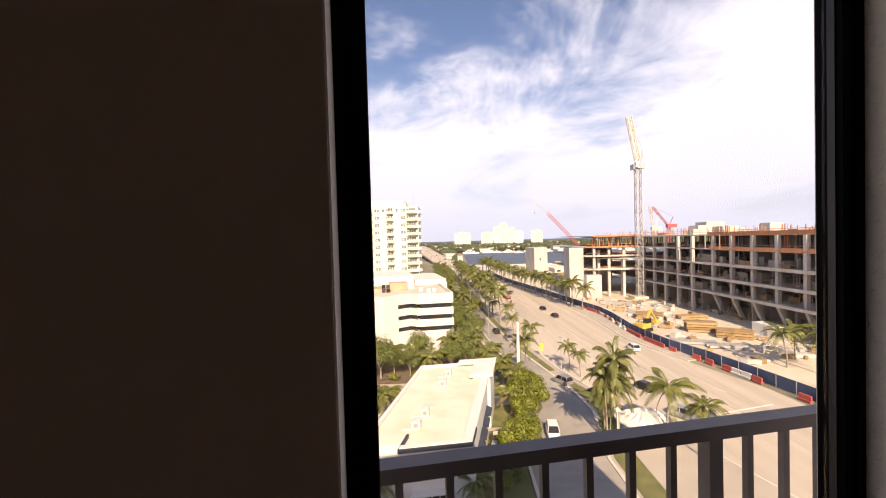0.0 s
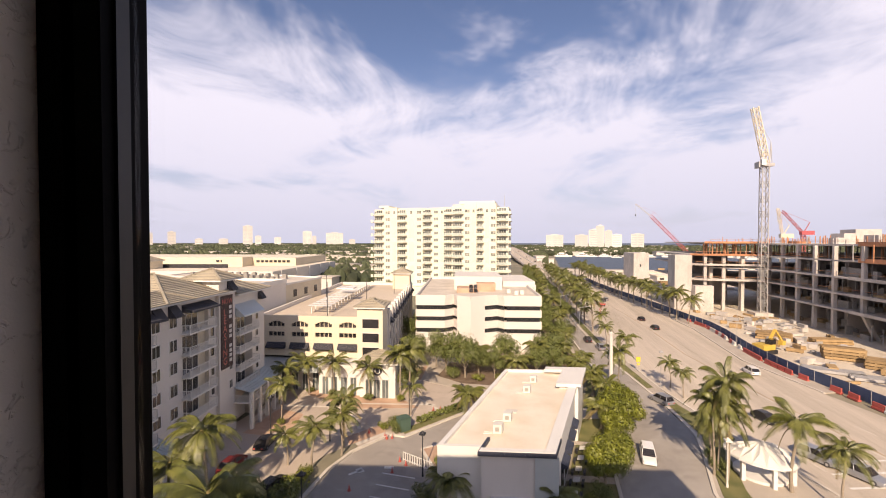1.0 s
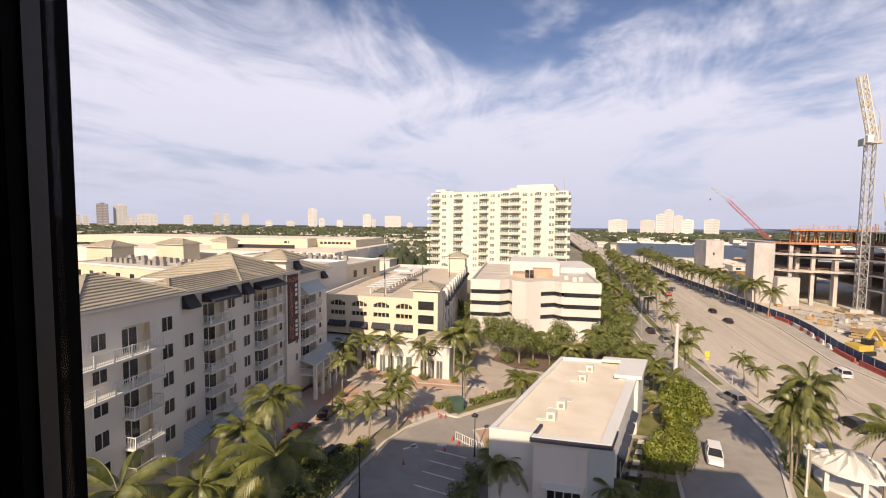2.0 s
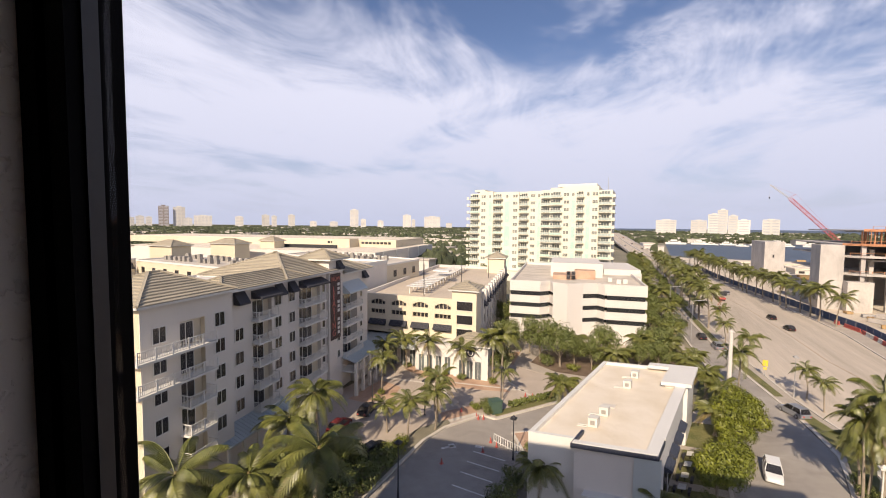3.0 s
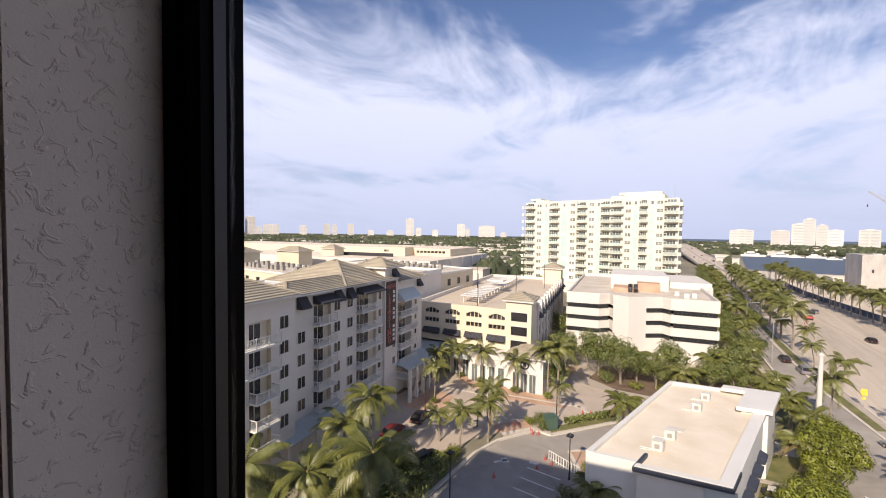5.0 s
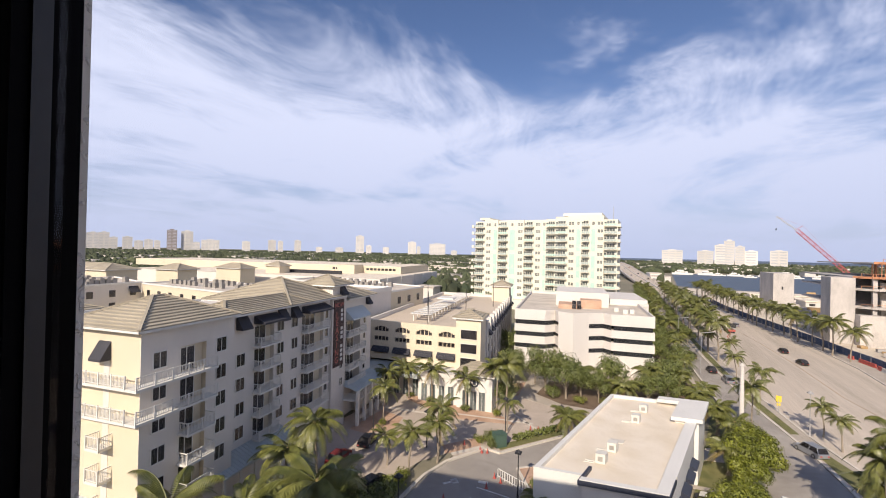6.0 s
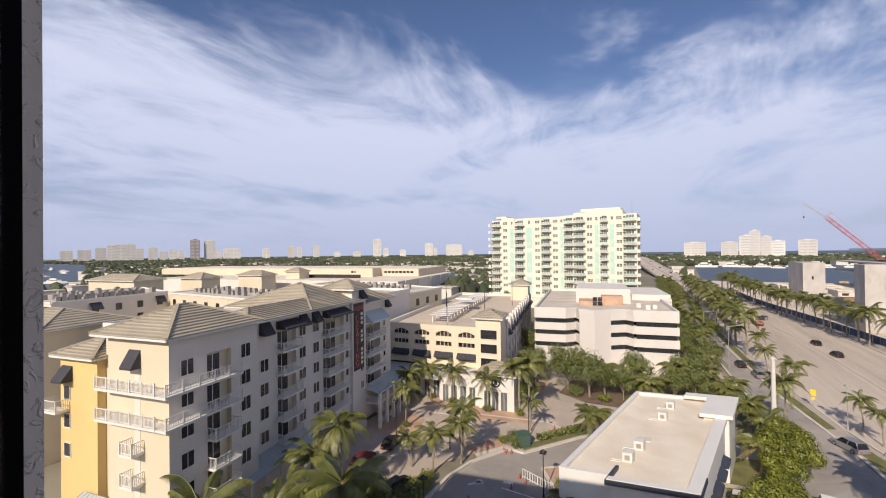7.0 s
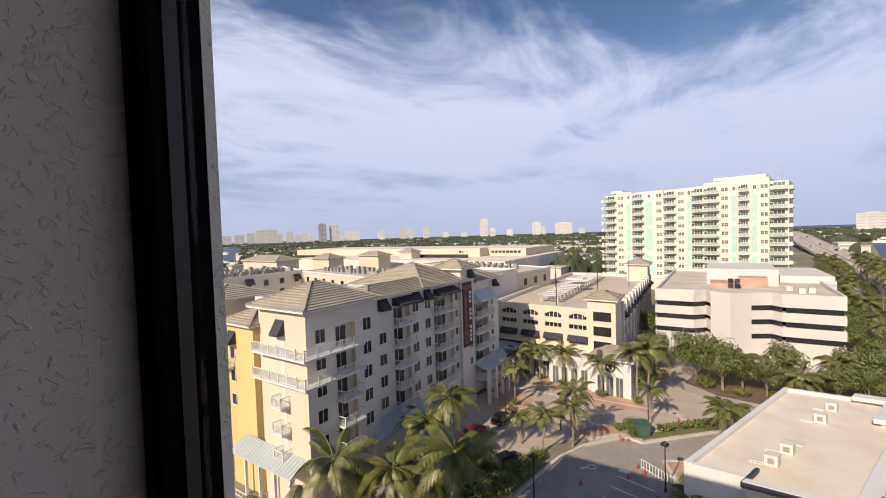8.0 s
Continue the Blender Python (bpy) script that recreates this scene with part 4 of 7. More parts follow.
for z, h in rows_g:
    for c, w in cols_g:
        q = Shape(GO, GA, GB).box(c - w / 2 + 0.3, c + w / 2 + 0.3, 0.42, 0.5, z - h / 2, z + h / 2)
        o = part("opening", q, M_glass_dark, gar)
        q = Shape(GO, GA, GB)
        for k in (1, 2, 3):
            q.box(c - w / 2 + 0.3 + w * k / 4 - 0.05, c - w / 2 + 0.3 + w * k / 4 + 0.05, 0.3, 0.42, z - h / 2, z + h / 2)
        if z > 10:
            for k in range(8):
                t0 = (k + 0.5) / 8 * 2 - 1
                q.box(c + 0.3 + t0 * w / 2 - w / 16, c + 0.3 + t0 * w / 2 + w / 16, 0.0, 0.42, z + h / 2 - 0.5 * t0 * t0, z + h / 2)
        part("opening_bars", q, M_gar, o)
        if z < 7:
            awning(GO, GA, GB, gar, c + 0.3, z + 0.75, 3.4, 0.7, 0.9)
part("corner_block", Shape(GO, GA, GB).box(0, 4.4, -0.4, 5, 0, 13.8), M_gar, gar, "yellow stair tower block")
for z in (11.0, 8.6, 6.2):
    q = part("opening", Shape(GO, GA, GB).box(0.7, 3.5, -0.45, -0.3, z - 0.75, z + 0.75), M_glass_dark, gar)
    part("opening_bars", Shape(GO, GA, GB).box(0.6, 3.6, -0.5, -0.44, z - 0.85, z - 0.76).box(0.6, 3.6, -0.5, -0.44, z + 0.76, z + 0.85), M_white, q)
hip("tile_roof", GO, GA, GB, -0.5, 5.0, -0.9, 5.6, 13.8, 15.0, gar, 6)
g = Shape(GO, GA, GB)
g.box(0.0, 0.5, 5, 60, 0, 11.6).box(22.5, 23, 0.5, 60, 0, 11.8).box(0, 23, 59.5, 60, 0, 11.8)
# the sides are coloured greyer than the front for their shade
part("side_wall", g, M_grey_and_shade_wall, gar)
for i in range(12):
    b = 6 + i * 4.4
    part("buttress", Shape(GO, GA, GB).box(-0.25, 0.6, b, b + 1.3, 0, 12.5), M_grey_and_shade_wall, gar)
    for z in (9.6, 7.0, 4.4):
        part("opening", Shape(GO, GA, GB).box(-0.04, 0.05, b + 1.8, b + 3.9, z - 0.7, z + 0.7), M_glass_dark, gar)
    awning(GO, GA, GB, gar, b + 2.85, 10.5, 2.0, 0.7, 0.8, "a", 0.0, -1)
part("deck", Shape(GO, GA, GB).box(0.5, 22.5, 0.5, 59.5, 10.6, 11.0), M_deck, gar, "tan rooftop parking deck")
part("far_stair_tower", Shape(GO, GA, GB).box(0, 5, 50, 56, 11, 15.5), M_gar, gar)
hip("tile_roof", GO, GA, GB, -0.6, 5.6, 49.4, 56.6, 15.5, 17.0, gar, 5)
g = Shape(GO, GA, GB)
for i in range(18):
    b = 8 + i * 2.6
    g.box(12.0, 12.15, b, b + 0.15, 11.0, 12.5).box(15.3, 15.45, b, b + 0.15, 11.0, 12.5).box(11.5, 16.0, b - 0.5, b + 0.9, 12.5, 12.58)
g.box(12.0, 12.15, 8, 54, 12.4, 12.5).box(15.3, 15.45, 8, 54, 12.4, 12.5)
part("trellis", g, M_white, gar, "white rooftop shade canopies")
part("trellis_cover", Shape(GO, GA, GB).box(10.8, 14.8, 24, 27.5, 13.8, 14.1), M_white, gar)
for a, b in ((11, 4), (16, 20), (6, 16), (3, 38)):
    part("deck_light", Shape(GO, GA, GB).tube([(a, b, 11), (a, b, 17.5)], [0.09, 0.06], 6), M_metal_d, gar)

# low shops in front of the garage
M_tglass = mat("pale_shop_glass", (0.15, 0.17, 0.17), 0.15, 0.4, 0.6)
shops = thing("shop_row", -32, 62, 0, "white single-storey shops with glazed doors under the garage", "shop")
SO, SA, SB = (-22.0, 62.0), (-0.9945, -0.1045), (-0.1045, 0.9945)
part("wall", Shape(SO, SA, SB).box(0, 12.4, 0, 4.5, 0, 4.9), M_white, shops)
part("parapet", Shape(SO, SA, SB).box(5.6, 12.4, -0.25, 0.1, 4.3, 5.0), M_offwhite, shops)
part("arcade_wall", Shape(SO, SA, SB).box(12.4, 22, 1.5, 4.5, 0, 4.0), M_grey_and_shade_wall, shops)
part("arcade_roof", Shape(SO, SA, SB).box(12.2, 24, -1.2, 4.6, 3.9, 4.6), M_sheetm, shops)
part("pavilion_wall", Shape(SO, SA, SB).box(-0.4, 5.4, -0.6, 4.6, 0, 5.7), M_white, shops)
hip("tile_roof", SO, SA, SB, -0.9, 5.9, -1.1, 5.1, 5.7, 7.0, shops, 5)
for a in (1.2, 2.6, 3.9, 6.6, 8.2, 9.8, 11.3, 13.6, 15.4, 17.2, 19.0):
    at = -0.6 if a < 5 else (0.0 if a < 12.4 else 1.5)
    d = part("door", Shape(SO, SA, SB).box(a - 0.5, a + 0.5, at - 0.05, at + 0.05, 0.1, 3.0), M_tglass, shops)
    part("door_frame", Shape(SO, SA, SB).box(a - 0.6, a - 0.5, at - 0.1, at, 0.1, 3.1).box(a + 0.5, a + 0.6, at - 0.1, at, 0.1, 3.1).box(a - 0.6, a + 0.6, at - 0.1, at, 3.0, 3.1).box(a - 0.02, a + 0.02, at - 0.09, at, 0.1, 3.0), M_white, d)
ringg = Shape(SO, SA, SB)
for k in range(16):
    t0, t1 = k * math.pi / 8, (k + 1) * math.pi / 8
    ringg.beam((2.5 + 0.62 * math.cos(t0), -0.66, 4.4 + 0.62 * math.sin(t0)), (2.5 + 0.62 * math.cos(t1), -0.66, 4.4 + 0.62 * math.sin(t1)), 0.12, 0.22)
ringg.box(2.25, 2.75, -0.7, -0.6, 4.05, 4.75)
part("round_emblem", ringg, M_trim, shops, "dark round emblem")

# ---------------------------------------------------------------- the office
OO, OA, OB = (-26.5, 89.6), *yaw_axes(10)
off = thing("office_building", -14, 110, 0, "white three-storey office with dark window bands", "office building")
FOOT = [(0, 0), (6.6, 0.0), (8.6, 1.8), (9.4, -0.6), (12.4, -2.6), (15.6, -0.4), (18.6, 1.2), (20.0, -0.5), (28.2, -0.5), (28.6, 22), (31, 22.5), (31, 46), (0, 46)]
BANDS = [(4.35, 5.3), (6.95, 7.9), (9.5, 10.45)]
zs = [0.0] + [v for b in BANDS for v in b] + [12.1]
for i in range(0, len(zs), 2):
    part("wall_band", Shape(OO, OA, OB).prism(FOOT, zs[i], zs[i + 1]), M_offwhite, off)
for z0, z1 in BANDS:
    part("blank_wall", Shape(OO, OA, OB).prism([(9.4, -0.6), (12.4, -2.6), (15.6, -0.4), (15.4, 8), (9.6, 8)], z0 - 0.01, z1 + 0.01), M_offwhite, off)
    for pts in ([(0.25, 0.2), (6.6, 0.2), (8.4, 2.0), (8.6, 10), (0.25, 10)], [(15.6, -0.1), (18.6, 1.4), (19.9, -0.3), (20.0, 10), (15.6, 10)], [(20.5, -0.3), (27.8, -0.3), (28.4, 22.2), (30.8, 22.7), (30.8, 45.8), (20.5, 45.8)], [(0.2, 10), (8, 10), (8, 45.8), (0.2, 45.8)]):
        w = part("window_band", Shape(OO, OA, OB).prism(pts, z0, z1), M_glass_office, off, "dark tinted window band")
        g = Shape(OO, OA, OB)
        for (a0, b0), (a1, b1) in zip(pts, pts[1:3]):
            n = max(1, int(math.hypot(a1 - a0, b1 - b0) / 1.4))
            for k in range(n + 1):
                g.box(a0 + (a1 - a0) * k / n - 0.03, a0 + (a1 - a0) * k / n + 0.03, b0 + (b1 - b0) * k / n - 0.04, b0 + (b1 - b0) * k / n + 0.1, z0, z1)
        part("mullion", g, M_metal_d, w)
rim = [(a * 0.97 + 0.45, b * 0.97 + 0.7) for a, b in FOOT]
part("roof", Shape(OO, OA, OB).prism(rim, 12.0, 12.14), M_roof_t, off, "tan gravel roof")
g = Shape(OO, OA, OB)
for (a0, b0), (a1, b1) in zip(FOOT, FOOT[1:] + FOOT[:1]):
    g.beam((a0 * 0.99 + 0.14, b0 * 0.99 + 0.2, 12.4), (a1 * 0.99 + 0.14, b1 * 0.99 + 0.2, 12.4), 0.35, 0.75)
part("parapet", g, M_offwhite, off)
part("roof_house", Shape(OO, OA, OB).box(8.5, 21, 16, 34, 12.1, 15.6), M_offwhite, off)
part("roof_screen", Shape(OO, OA, OB).box(9.2, 14, 9.5, 15.8, 12.1, 13.2).box(14.3, 19, 12, 15.8, 12.1, 14.2), M_brick, off, "tan brick roof screen")
part("right_upper_block", Shape(OO, OA, OB).box(22, 31, 24, 46, 12.1, 13.6), M_offwhite, off)
for k in range(2):
    for j in range(2):
        part("roof_window", Shape(OO, OA, OB).box(12.3 + k * 1.1, 13.2 + k * 1.1, 9.3, 9.5, 12.3 + j * 1.0, 13.2 + j * 1.0), M_glass_dark, off)
for a, b in ((23, 6), (24.5, 7), (21.5, 9)):
    part("roof_unit", Shape(OO, OA, OB).box(a, a + 0.9, b, b + 0.9, 12.14, 13.1), M_acw, off)

# ---------------------------------------------------------------- the residential tower
tower = thing("residential_tower", -43, 195, 0, "twelve-storey cream and mint residential tower with balconies", "tower block")
TY = 185.0
M_tglass = mat("pale_tower_glass", (0.11, 0.125, 0.12), 0.15, 0.3, 0.2, island=0.5)
M_TW = unit_mesh("tower_window", M_tglass, Shape().box(-0.42, 0.42, -0.06, 0.1, -0.62, 0.62))
M_TWF = unit_mesh("tower_window_frame", M_towerw, Shape().box(-0.5, -0.42, -0.1, 0.05, -0.7, 0.7).box(0.42, 0.5, -0.1, 0.05, -0.7, 0.7).box(-0.42, 0.42, -0.1, 0.05, 0.62, 0.7).box(-0.42, 0.42, -0.1, 0.05, -0.7, -0.62).box(-0.03, 0.03, -0.09, 0.05, -0.62, 0.62).box(-0.42, 0.42, -0.09, 0.05, -0.03, 0.03))
FL = 3.22
M_railglass = mat("pale_rail_glass", (0.42, 0.49, 0.45), 0.2, 0.1, 0.2)


def tower_bay(x0, x1, y, top, what):
    """One vertical bay of the front, from plan x0 to x1 at depth y, with what it carries."""
    n = int(top // FL)
    wall = part("bay_wall", Shape().box(x0, x1, y, y + 18, 0, top), M_towerw, tower)
    c, w = (x0 + x1) / 2, x1 - x0
    if what == "mint":
        for k in range(3):
            part("mint_panel", Shape().box(c - w * 0.3, c + w * 0.3, y - 0.08, y, 4 + k * 11.2, 4 + k * 11.2 + 9.4), M_mint, wall, "pale mint painted panel")
    for i in range(n):
        z = 1.6 + i * FL
        if what == "win":
            for dx in ((-1.1, 0.1, 1.3) if w > 5 else (-0.55, 0.55)):
                piece("window", M_TW, tower, Matrix.Translation((c + dx, y, z + 1.2)))
                piece("window_frame", M_TWF, tower, Matrix.Translation((c + dx, y, z + 1.2)))
        elif what == "balc":
            # one dark pane on the wall stands in for doors and the shaded recess
            d = part("balcony_door", Shape().box(x0 + w * 0.2, x1 - w * 0.2, y - 0.03, y + 0.1, z, z + 2.3), M_tglass, tower)
            g = Shape()
            for k in range(4):
                c2 = x0 + w * (0.2 + 0.2 * k)
                g.box(c2 - 0.07, c2 + 0.07, y - 0.1, y, z, z + 2.35)
            part("door_frame", g, M_towerw, d)
            bal = part("balcony", Shape().box(x0 + 0.2, x1 - 0.2, y - 1.6, y, z - 0.22, z), M_towerw, tower)
            g = Shape().box(x0 + 0.2, x1 - 0.2, y - 1.6, y - 1.53, z + 0.98, z + 1.06).box(x0 + 0.2, x1 - 0.2, y - 1.6, y - 1.55, z + 0.1, z + 0.16)
            for k in range(5):
                c2 = x0 + 0.23 + (w - 0.46) * k / 4
                g.box(c2 - 0.04, c2 + 0.04, y - 1.6, y - 1.54, z, z + 1.0)
            rail = part("balcony_rail", g, M_towerw, bal)
            part("rail_panel", Shape().box(x0 + 0.24, x1 - 0.24, y - 1.58, y - 1.56, z + 0.16, z + 0.98), M_mint if (i * 5 + int(c)) % 4 == 1 else M_railglass, rail)
            piece("window", M_TW, tower, Matrix.Translation((x0 + w * 0.1, y, z + 1.2)))
        elif what == "mint" and i % 3 == 2:
            piece("window", M_TW, tower, Matrix.Translation((c, y, z + 1.2)))
            piece("window_frame", M_TWF, tower, Matrix.Translation((c, y, z + 1.2)))


for x0, x1, dy, top, what in (
        (-75.2, -70.2, 0.8, 39.8, "balc"), (-70.2, -66.4, 0, 40.8, "win"), (-66.4, -63.6, 0, 40.6, "mint"), (-63.6, -58.8, 0.9, 40.2, "balc"),
        (-58.8, -54.6, 0, 40.2, "mint"), (-54.6, -51.2, 0, 40.2, "win"), (-51.2, -46.6, 0.9, 40.2, "balc"), (-46.6, -43.0, 0, 40.2, "win"), (-43.0, -41.0, 0, 40.2, "mint"),
        (-41.0, -36.4, -0.6, 40.4, "balc"), (-36.4, -31.2, -3.0, 41.2, "balc"), (-31.2, -28.2, -3.4, 41.4, "win"), (-28.2, -25.6, -3.4, 41.8, "mint"),
        (-25.6, -22.2, -3.0, 41.8, "balc"), (-22.2, -19.6, -3.4, 41.8, "mint"), (-19.6, -16.8, -3.4, 41.4, "win"), (-16.8, -11.6, -2.4, 39.8, "balc")):
    tower_bay(x0, x1, TY + dy, top, what)
part("end_balconies", Shape().box(-76.0, -75.2, TY + 2, TY + 10, 4, 4.3), M_towerw, tower)
for i in range(12):
    z = 1.6 + i * FL
    for x0, x1 in ((-76.2, -75.2), (-11.6, -10.6)):
        part("balcony", Shape().box(x0, x1, TY - 1.5, TY + 7, z - 0.25, z).box(x0, x1, TY - 1.5, TY - 1.42, z, z + 1.05), M_towerw, tower)
part("roof_step", Shape().box(-34, -18, TY + 1, TY + 15, 41.8, 42.9).box(-73, -68, TY + 1, TY + 12, 40.6, 41.6), M_towerw, tower)
part("roof_mast", Shape().tube([(-14, TY + 6, 40), (-14, TY + 6, 46)], [0.12, 0.05], 6), M_steel, tower)
part("podium", Shape().box(-78, -9, TY - 6, TY + 20, 0, 4.2), M_towerw, tower)

# ---------------------------------------------------------------- the low white shop
RO, RA, RB = (-8.1, 34.5), (0.9885, 0.151), (0.184, 0.983)
shop = thing("low_white_shop", 0, 47, 0, "low white flat-roofed shop with a dark-trimmed front", "shop")
RW, RD = 9.9, 23.9
part("wall", Shape(RO, RA, RB).box(-0.5, RW - 1.3, 0.7, RD + 0.4, 0, 6.5), M_white, shop)
part("roof", Shape(RO, RA, RB).box(-0.05, RW - 0.95, 1.0, RD, 6.4, 6.66), M_roof_w, shop, "pale cream membrane roof")
g = Shape(RO, RA, RB)
g.box(-0.5, -0.05, 0.7, RD + 0.4, 6.5, 7.0).box(-0.05, RW - 1.3, RD, RD + 0.4, 6.5, 7.0).box(-0.05, 3.35, 0.7, 1.1, 6.5, 6.95)
part("parapet", g, M_white, shop)
part("front_block", Shape(RO, RA, RB).box(3.6, RW - 0.1, 0.0, 3.0, 0, 6.6), M_grey_and_shade_wall, shop)
part("front_cornice", Shape(RO, RA, RB).box(3.35, RW + 0.15, -0.28, 0.1, 6.6, 6.98).box(RW - 0.2, RW + 0.15, 0.1, 2.8, 6.6, 6.98).box(3.35, 3.6, 0.1, 2.6, 6.6, 6.98), M_trim, shop, "dark blue cornice")
part("front_cap", Shape(RO, RA, RB).box(3.45, RW + 0.05, -0.2, 0.4, 6.98, 7.04).box(RW - 0.9, RW + 0.05, 0.4, 3.2, 6.98, 7.04), M_white, shop)
part("side_block", Shape(RO, RA, RB).box(RW - 1.3, RW - 0.1, 3.0, RD - 6, 0, 6.6), M_white, shop)
part("side_cap", Shape(RO, RA, RB).box(RW - 0.95, RW + 0.1, 3.2, RD - 6, 6.6, 7.0), M_white, shop)
part("corner_tower", Shape(RO, RA, RB).box(RW - 2.0, RW + 0.3, RD - 6.4, RD + 0.2, 0, 7.0), M_white, shop)
part("corner_cap", Shape(RO, RA, RB).box(RW - 2.4, RW + 0.7, RD - 6.8, RD + 0.5, 7.0, 7.4).box(RW - 4.8, RW - 2.4, RD - 0.8, RD + 0.5, 7.0, 7.4), M_white, shop)
for b in (5.5, 8.5, 11.5, 14.5):
    part("shop_window", Shape(RO, RA, RB).box(RW - 0.14, RW - 0.05, b - 1.1, b + 1.1, 0.6, 3.2), M_glass_dark, shop)
    awning(RO, RA, RB, shop, b, 3.9, 2.2, 0.35, 0.7, "a", RW - 0.1, 1, M_trim)
w = part("shop_door", Shape(RO, RA, RB).box(4.8, 7.6, -0.04, 0.06, 0.1, 2.7), M_glass_dark, shop)
g = Shape(RO, RA, RB)
for k in range(5):
    g.box(4.8 + k * 0.7 - 0.04, 4.8 + k * 0.7 + 0.04, -0.08, 0, 0.1, 2.7)
part("door_bars", g, M_white, w)
part("door_canopy", Shape(RO, RA, RB).box(4.5, 7.9, -0.9, 0.0, 2.9, 3.05), M_white, shop)
part("pilaster", Shape(RO, RA, RB).box(8.2, 10.2, -0.12, 0.0, 0, 6.6), M_sheetm, shop, "pale blue corner panel")
part("hatch", Shape(RO, RA, RB).box(3.2, 4.5, 9.2, 10.1, 6.64, 6.74), M_kerb, shop)
for a, b in ((3.9, 19.2), (3.9, 15.3), (3.7, 6.7), (3.5, 3.9)):
    u = thing("rooftop_unit", *Shape(RO, RA, RB).at(a, b, 6.55), "pale boxed cooling unit on the cream roof", "air conditioner", "shop roof units")
    part("casing", Shape(RO, RA, RB).box(a, a + 0.8, b, b + 0.8, 6.72, 7.55).box(a - 0.03, a + 0.83, b - 0.03, b + 0.83, 7.55, 7.6), M_acw, u)
    part("grille", Shape(RO, RA, RB).box(a + 0.2, a + 0.6, b - 0.03, b, 6.95, 7.35), M_ac, u, "grey fan grille")
    part("duct", Shape(RO, RA, RB).box(a - 1.0, a - 0.1, b + 0.1, b + 0.25, 6.56, 6.72).box(a - 1.0, a - 0.1, b + 0.45, b + 0.6, 6.56, 6.72), M_acw, u)
    part("foot", Shape(RO, RA, RB).box(a + 0.05, a + 0.85, b + 0.05, b + 0.7, 6.55, 6.65), M_kerb, u)

# ---------------------------------------------------------------- the building site
site = thing("concrete_frame_building", 110, 130, 0, "unfinished concrete frame building with orange formwork on top", "construction site")
SL = [7.0, 11.3, 15.6, 20.0, 24.2]
for i, z in enumerate(SL):
    x0 = 78.5 if i < 3 else 80.5
    part("floor_slab", Shape().prism([(x0, 40), (x0, 128), (76.5, 165), (62 if i in (1, 2, 3) else 78 if i == 0 else 69, 167 if i < 4 else 176), (64 if i in (1, 2, 3) else 80 if i == 0 else 71, 215), (190, 215), (190, 40)], z - 0.45, z), M_conc, site)
    part("slab_edge", Shape().box(x0 - 0.15, x0, 40, 126, z - 0.5, z + (0.25 if i < 3 else 0.55)), M_form if i >= 3 else M_conc, site, "orange formwork edge" if i >= 3 else "")
lv = [0.0] + SL
for i in range(5):
    z0, z1 = lv[i], lv[i + 1] - 0.45
    for y in range(44, 166, 8):
        for x in (80.5 if y < 130 else 79, 92, 106, 122, 142):
            if i == 0 and x < 82 and y < 130:
                g = Shape().beam((x + 3.0, y, 0), (x, y, z1), 0.9)
            else:
                g = Shape().box(x - 0.45, x + 0.45, y - 0.45, y + 0.45, z0, z1)
            part("column", g, M_conc, site)
for x, y, t in ((63, 170, 18.6), (68, 185, 18.6), (72, 168, 18.6), (66, 200, 18.6)):
    part("column", Shape().box(x - 0.5, x + 0.5, y - 0.5, y + 0.5, 0, t), M_conc, site)
part("core_wall", Shape().box(49.8, 55.5, 166, 174, 0, 19.9), M_conc, site, "tall raw concrete core wall")
part("core_wall", Shape().box(98, 112, 60, 150, 0, 24), M_conc, site)
for y in range(44, 160, 22):
    part("partition", Shape().box(84, 97, y + 3, y + 3.3, 0, 20), M_conc, site)
rng = random.Random(9)
g, gs = Shape(), Shape()
for i in range(520):   # props and rails of the formwork on the two top decks
    z = 24.2 if rng.random() < 0.55 else 20.0
    x, y = rng.uniform(80.6, 100) if rng.random() < 0.7 else rng.uniform(76, 150), rng.uniform(42, 200)
    h = rng.uniform(1.0, 2.6) if z > 22 else 4.2
    (g if rng.random() < 0.6 else gs).box(x - 0.09, x + 0.09, y - 0.09, y + 0.09, z, z + h)
for z in (12.3, 16.6, 20.6, 21.1, 24.8, 25.3):
    g.beam((80.5, 42, z), (80.5, 126, z), 0.10)
    g.beam((80.5, 126, z), (77, 164, z), 0.10)
for i in range(70):
    x, y = rng.uniform(82, 150), rng.uniform(44, 160)
    g.box(x, x + rng.uniform(2, 8), y, y + rng.uniform(2, 6), 24.2, 24.2 + rng.uniform(0.2, 1.0))
gd, gw = Shape(), Shape()
for i in range(700):   # props, boards and gear on the open floors near the edge
    z = rng.choice((0.06, 7.0, 7.0, 11.3, 11.3, 15.6, 15.6))
    x, y = 81 + 16 * rng.random() ** 2, rng.uniform(44, 163)
    q = rng.random()
    if q < 0.5:
        gs.box(x - 0.06, x + 0.06, y - 0.06, y + 0.06, z, z + 3.8)
    elif q < 0.82:
        gw.box(x, x + rng.uniform(0.5, 2), y, y + rng.uniform(1, 4), z, z + rng.uniform(0.3, 1.4))
    else:
        gd.box(x, x + rng.uniform(0.2, 3), y, y + rng.uniform(0.5, 5), z, z + rng.uniform(0.4, 2.6))
tagged(part("stored_boards", gw, M_wood, site), kind="stuff")
tagged(part("stored_blocks", gd, M_ac, site), kind="stuff")
tagged(part("formwork", g, M_form, site, "orange formwork props and boards"), kind="stuff")
tagged(part("scaffold_prop", gs, M_steel, site), kind="stuff")
